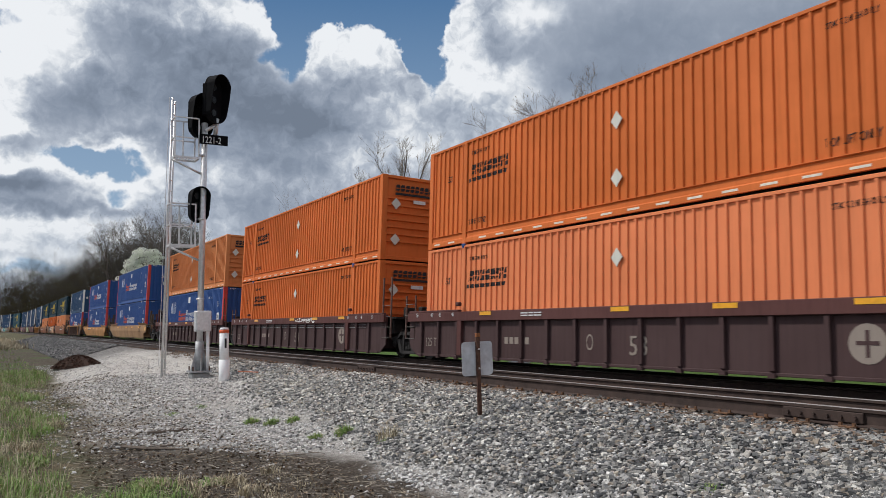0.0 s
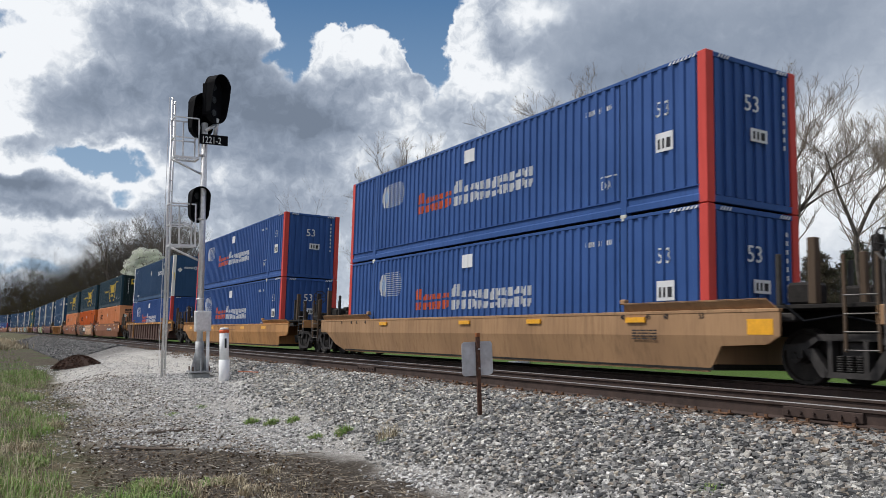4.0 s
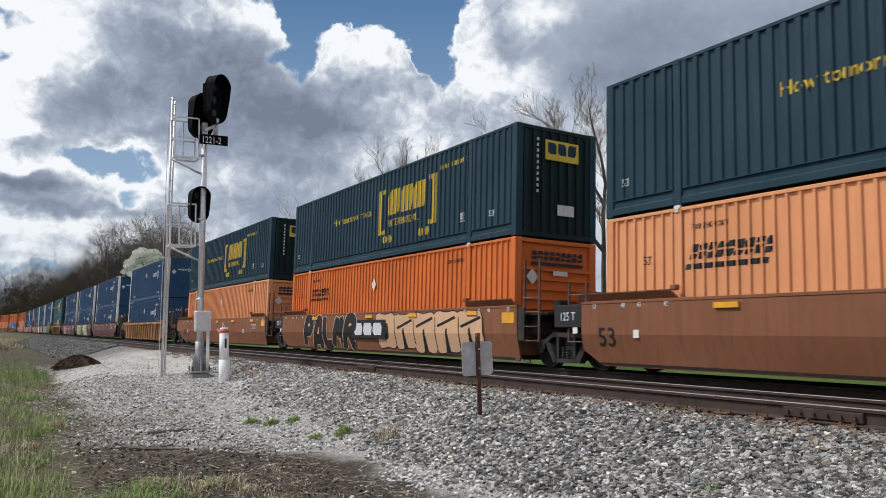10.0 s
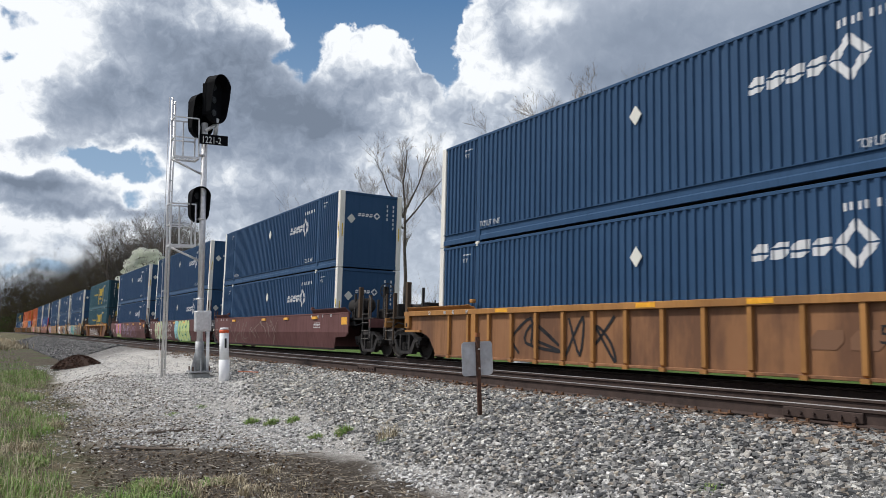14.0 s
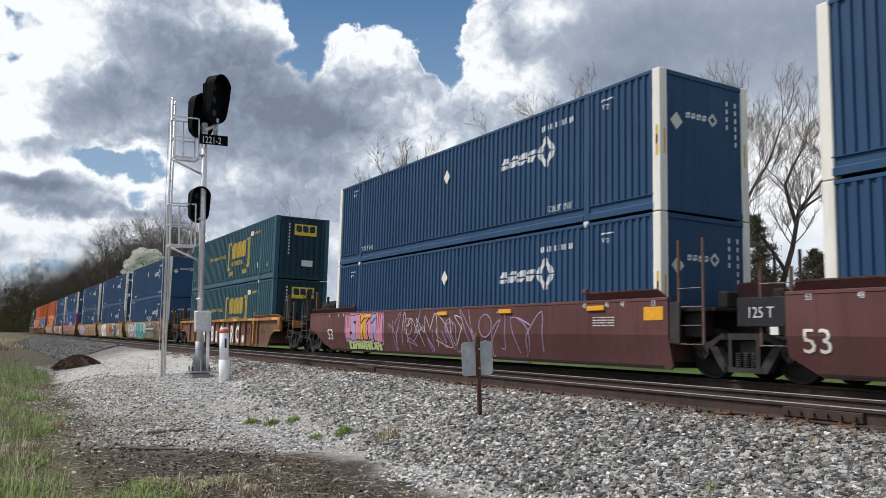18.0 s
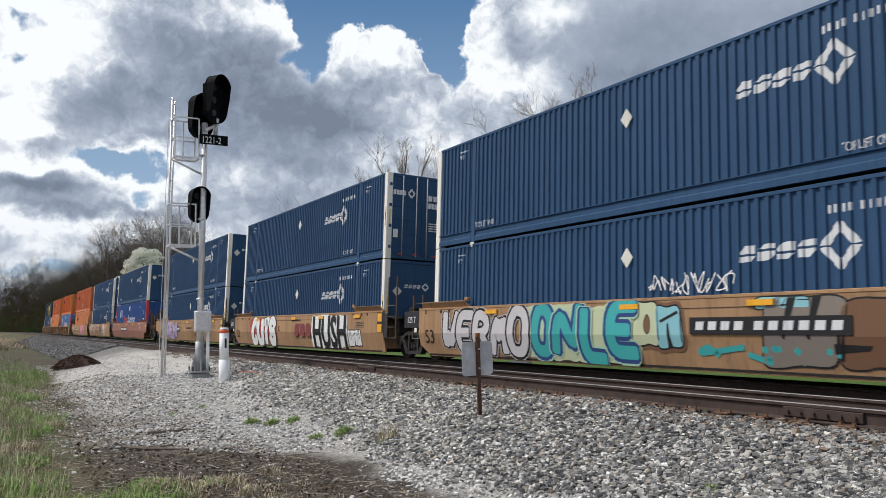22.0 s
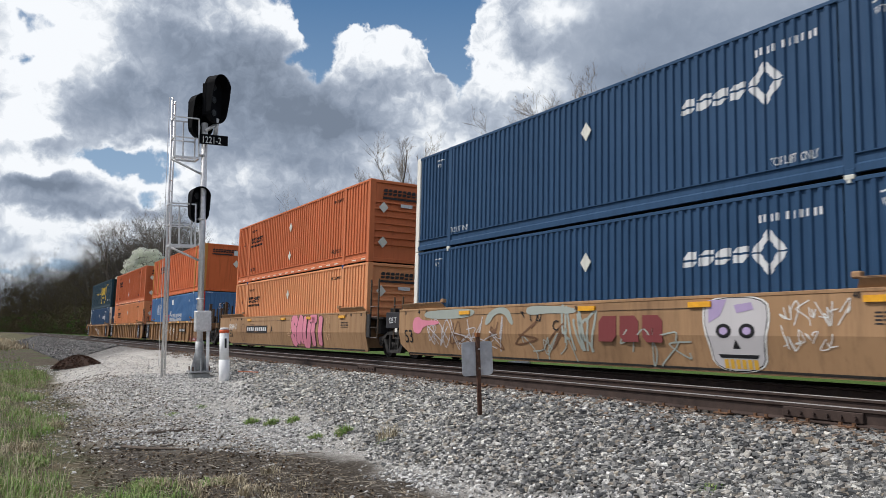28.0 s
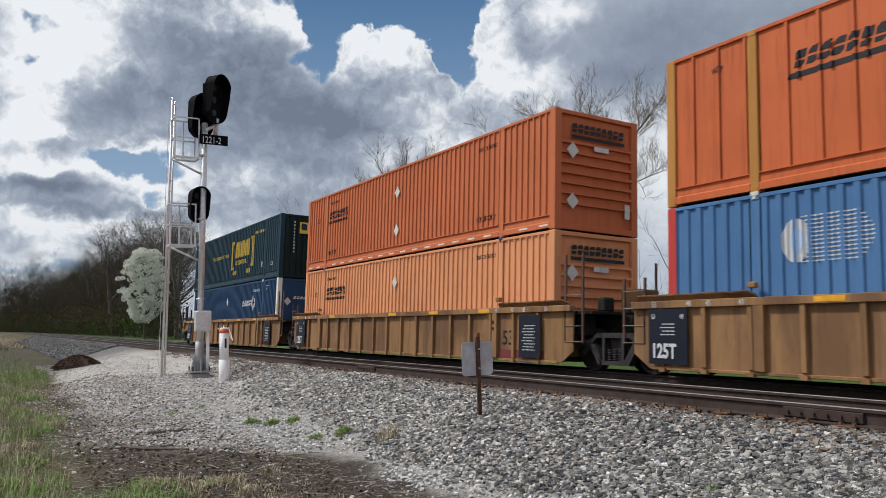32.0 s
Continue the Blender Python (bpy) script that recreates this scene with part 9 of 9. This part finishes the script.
def litter():
    G = "bright green grass tuft in the gravel"
    for x, y, n, h, r in ((-13.96, 4.19, 330, 0.17, 0.13), (-13.37, 4.36, 340, 0.17, 0.13), (-12.98, 4.61, 240, 0.16, 0.11), (-11.23, 4.33, 260, 0.13, 0.12), (-10.88, 4.64, 380, 0.18, 0.13), (-9.75, 4.73, 60, 0.10, 0.09), (-16.12, 3.27, 110, 0.10, 0.14), (-16.5, 3.9, 90, 0.1, 0.13), (-4.68, 5.28, 190, 0.10, 0.11)):
        tuft(x, y, n, h, r, M_GRASS, "grass_tuft", G)
    for x, y, n, h, r, dry in ((-15.6, 1.15, 260, 0.30, 0.22, True), (-15.2, 0.95, 160, 0.20, 0.2, False), (-11.6, 0.62, 220, 0.24, 0.2, False), (-9.75, 0.30, 240, 0.22, 0.22, False), (-9.6, 0.75, 120, 0.16, 0.16, False), (-9.35, 1.62, 260, 0.16, 0.20, False), (-9.2, 1.70, 200, 0.18, 0.2, True), (-8.85, 2.38, 300, 0.17, 0.24, True), (-8.9, 2.22, 150, 0.14, 0.18, False), (-18.4, 0.75, 260, 0.28, 0.3, False), (-13.2, 0.55, 240, 0.26, 0.25, True), (-21.5, 1.0, 240, 0.3, 0.35, False)):
        tuft(x, y, n, h, r, M_DRY if dry else M_GRASS, "dead_weed" if dry else "grass_tuft", "straw-coloured clump of dead grass on the verge" if dry else "green clump of spring grass on the verge", "grass")
    tuft(-9.85, 4.85, 80, 0.34, 0.16, M_DRY, "dead_weed", "dry brown weed standing in the ballast", "weed")
    tuft(-8.1, 2.35, 60, 0.22, 0.08, M_DRY, "dead_weed", "dry brown weed standing in the dirt", "weed")
    tuft(-9.2, 3.0, 50, 0.18, 0.12, M_DRY, "dead_weed", "dry brown weed lying in the dirt", "weed")
    for x, y, ln, turn, r in ((-12.1, 2.23, 1.15, 44, 0.032), (-13.55, 2.69, 0.66, 96, 0.030), (-10.2, 3.95, 0.35, 20, 0.008), (-8.7, 2.7, 0.30, 110, 0.007), (-8.3, 3.1, 0.25, 40, 0.006), (-9.0, 2.2, 0.22, 150, 0.006), (-7.6, 3.3, 0.4, 75, 0.007), (-8.0, 2.0, 0.45, 55, 0.007), (-9.6, 2.6, 0.3, 95, 0.006)):
        stick(x, y, ln, turn, r)
    s = empty("survey_stake")
    tagged(s, "faded orange survey stake lying on the ballast", "stake")
    s.matrix_basis = pose(-19.6, 6.0, gz(-19.6, 6.0) + 0.06, 0, 4, 70)
    part("stake", boxed(-0.45, 0.45, -0.02, 0.02, -0.01, 0.015), plain("faded_orange_wood", (0.55, 0.20, 0.12), 0.8), s)


def twig_litter():
    """Straw and small dead twigs strewn over the dirt."""
    rng = np.random.default_rng(77)
    n = 4200
    x, y = -5.8 - 20 * rng.uniform(0, 1, n) ** 1.7, rng.uniform(0.3, 3.9, n)
    z = ground_z(x, y) + 0.006
    a, ln = rng.uniform(0, 6.28, n), rng.uniform(0.02, 0.13, n) * (1 + (rng.uniform(0, 1, n) > 0.93))
    dx, dy = np.cos(a) * ln, np.sin(a) * ln
    r = rng.uniform(0.0014, 0.0048, n)
    v, f = rods(np.stack([x - dx, y - dy, z, x + dx, y + dy, z + rng.uniform(0, 0.03, n), r, r * 0.6], 1), 3)
    tagged(new("twig_litter", big_mesh("twig_litter", v, f, M_TWIGLIT)), "straw and small dead twigs strewn on dirt", "litter", kind="stuff")


def leaf_litter():
    """Dead leaves and bark crumbs on the dirt."""
    rng = np.random.default_rng(78)
    n = 9000
    x, y = -5.8 - 22 * rng.uniform(0, 1, n) ** 1.6, rng.uniform(0.9, 3.6, n)
    m = y > 0.75 - 0.035 * x
    x, y = x[m], y[m]
    n = len(x)
    pts = np.stack([x, y, ground_z(x, y) + 0.012], 1)
    v, f = flakes(pts, rng.uniform(0.010, 0.032, n), rng, True)
    tagged(new("leaf_litter", big_mesh("leaf_litter", v, f, M_LEAFLIT)), "dead brown leaves and crumbs of bark on dirt", "litter", kind="stuff")


M_LEAFLIT = island("dead_leaves", [(0.05, 0.035, 0.025), (0.16, 0.11, 0.07), (0.03, 0.024, 0.02), (0.34, 0.27, 0.19), (0.08, 0.06, 0.045), (0.50, 0.46, 0.40)], 0.9, 0.1, 20, 0)
M_TWIGLIT = island("straw_and_twigs", [(0.36, 0.30, 0.22), (0.58, 0.51, 0.41), (0.06, 0.05, 0.04), (0.24, 0.19, 0.14)], 0.9, 0.1, 20, 0)
twig_litter()
leaf_litter()
verge()
mulch_pile()
litter()


# ---------------- single stones of the ballast, the nearest ones ----------------
def single_stone_material():
    k = Nodes("single_ballast_stone")
    v, rnd = k.obj()
    ramp = k.n("ShaderNodeValToRGB", (rnd,))
    els = ramp.color_ramp.elements
    cols = ((0.07, 0.073, 0.08), (0.26, 0.26, 0.265), (0.50, 0.49, 0.47), (0.14, 0.14, 0.148), (0.72, 0.70, 0.67), (0.36, 0.32, 0.27))
    while len(els) < len(cols):
        els.new(0.5)
    for i, c in enumerate(cols):
        els[i].position, els[i].color = i / (len(cols) - 1), (*c, 1)
    nz = k.noise(v, 40, 4, 0.65)
    k.set("Base Color", k.mix(k.ramp(nz, 0.40, 0.75), ramp.outputs[0], k.mix(1.0, ramp.outputs[0], (0.6, 0.59, 0.57), "MULTIPLY")))
    k.set("Roughness", 0.8)
    k.bump(nz, 0.5, 0.01)
    return k.mat


def single_stones():
    rng = random.Random(31)
    mat = single_stone_material()
    shapes = []
    for _ in range(8):
        bm = bmesh.new()
        bmesh.ops.create_icosphere(bm, subdivisions=1, radius=1.0)
        sx, sy, sz = rng.uniform(0.8, 1.3), rng.uniform(0.6, 1.0), rng.uniform(0.45, 0.75)
        for vert in bm.verts:
            vert.co = Vector((vert.co.x * sx, vert.co.y * sy, vert.co.z * sz)) * rng.uniform(0.8, 1.15)
        for _cut in range(4):
            d = Vector((rng.gauss(0, 1), rng.gauss(0, 1), rng.gauss(0, 1))).normalized()
            lim = rng.uniform(0.38, 0.62)
            for vert in bm.verts:
                over = vert.co.dot(d) - lim
                if over > 0:
                    vert.co -= d * over
        me = bpy.data.meshes.new("stone")
        bm.to_mesh(me)
        bm.free()
        me.materials.append(mat)
        shapes.append(me)
    for i in range(300):
        x = -9.0 + 5.0 * rng.random()
        y = rng.uniform(4.7, 6.6)
        size = rng.uniform(0.030, 0.055)
        m = pose(x, y, gz(x, y) + size * 0.7, rng.uniform(-30, 30), rng.uniform(-30, 30), rng.uniform(0, 360)) @ Matrix.Diagonal((size, size, size, 1))
        part("stone", shapes[i % 8], None, GROUND, m=m)


single_stones()

# ---------------- what moves ----------------
def motions():
    times = [0.0, 1.0] + [2.0 * i for i in range(1, 16)] + [31.0, 32.0]
    for ob, u, up in TRAIN:
        walk(ob, [(t, unit_pose(u, t, up)) for t in times])
    for ob, u, s in WHEELS:
        def spin(t):
            return pose(s, 0, WHEEL_R, 0, math.degrees(run_of(t) / WHEEL_R) % 360.0, 0)
        x = lambda t: UNIT_AT[u] + run_of(t)
        seen = [i for i in range(0, 961) if -62.0 < x(i / 30.0) < 4.0]
        if not seen:
            rows = [(0.0, spin(0)), (32.0, spin(0))]
        else:
            rows = ([(0.0, spin(seen[0] / 30.0))] if seen[0] > 0 else []) + [(i / 30.0, spin(i / 30.0)) for i in seen]
            rows += [(32.0, spin(seen[-1] / 30.0))] if seen[-1] < 960 else []
        walk(ob, rows)
    # the clouds drift to the right with the wind
    turn = 149.62
    walk(backdrop, [(0.0, pose(0, 0, 0, 0, 0, turn + 1.12)), (16.0, pose(0, 0, 0, 0, 0, turn)), (32.0, pose(0, 0, 0, 0, 0, turn - 1.12))])


motions()
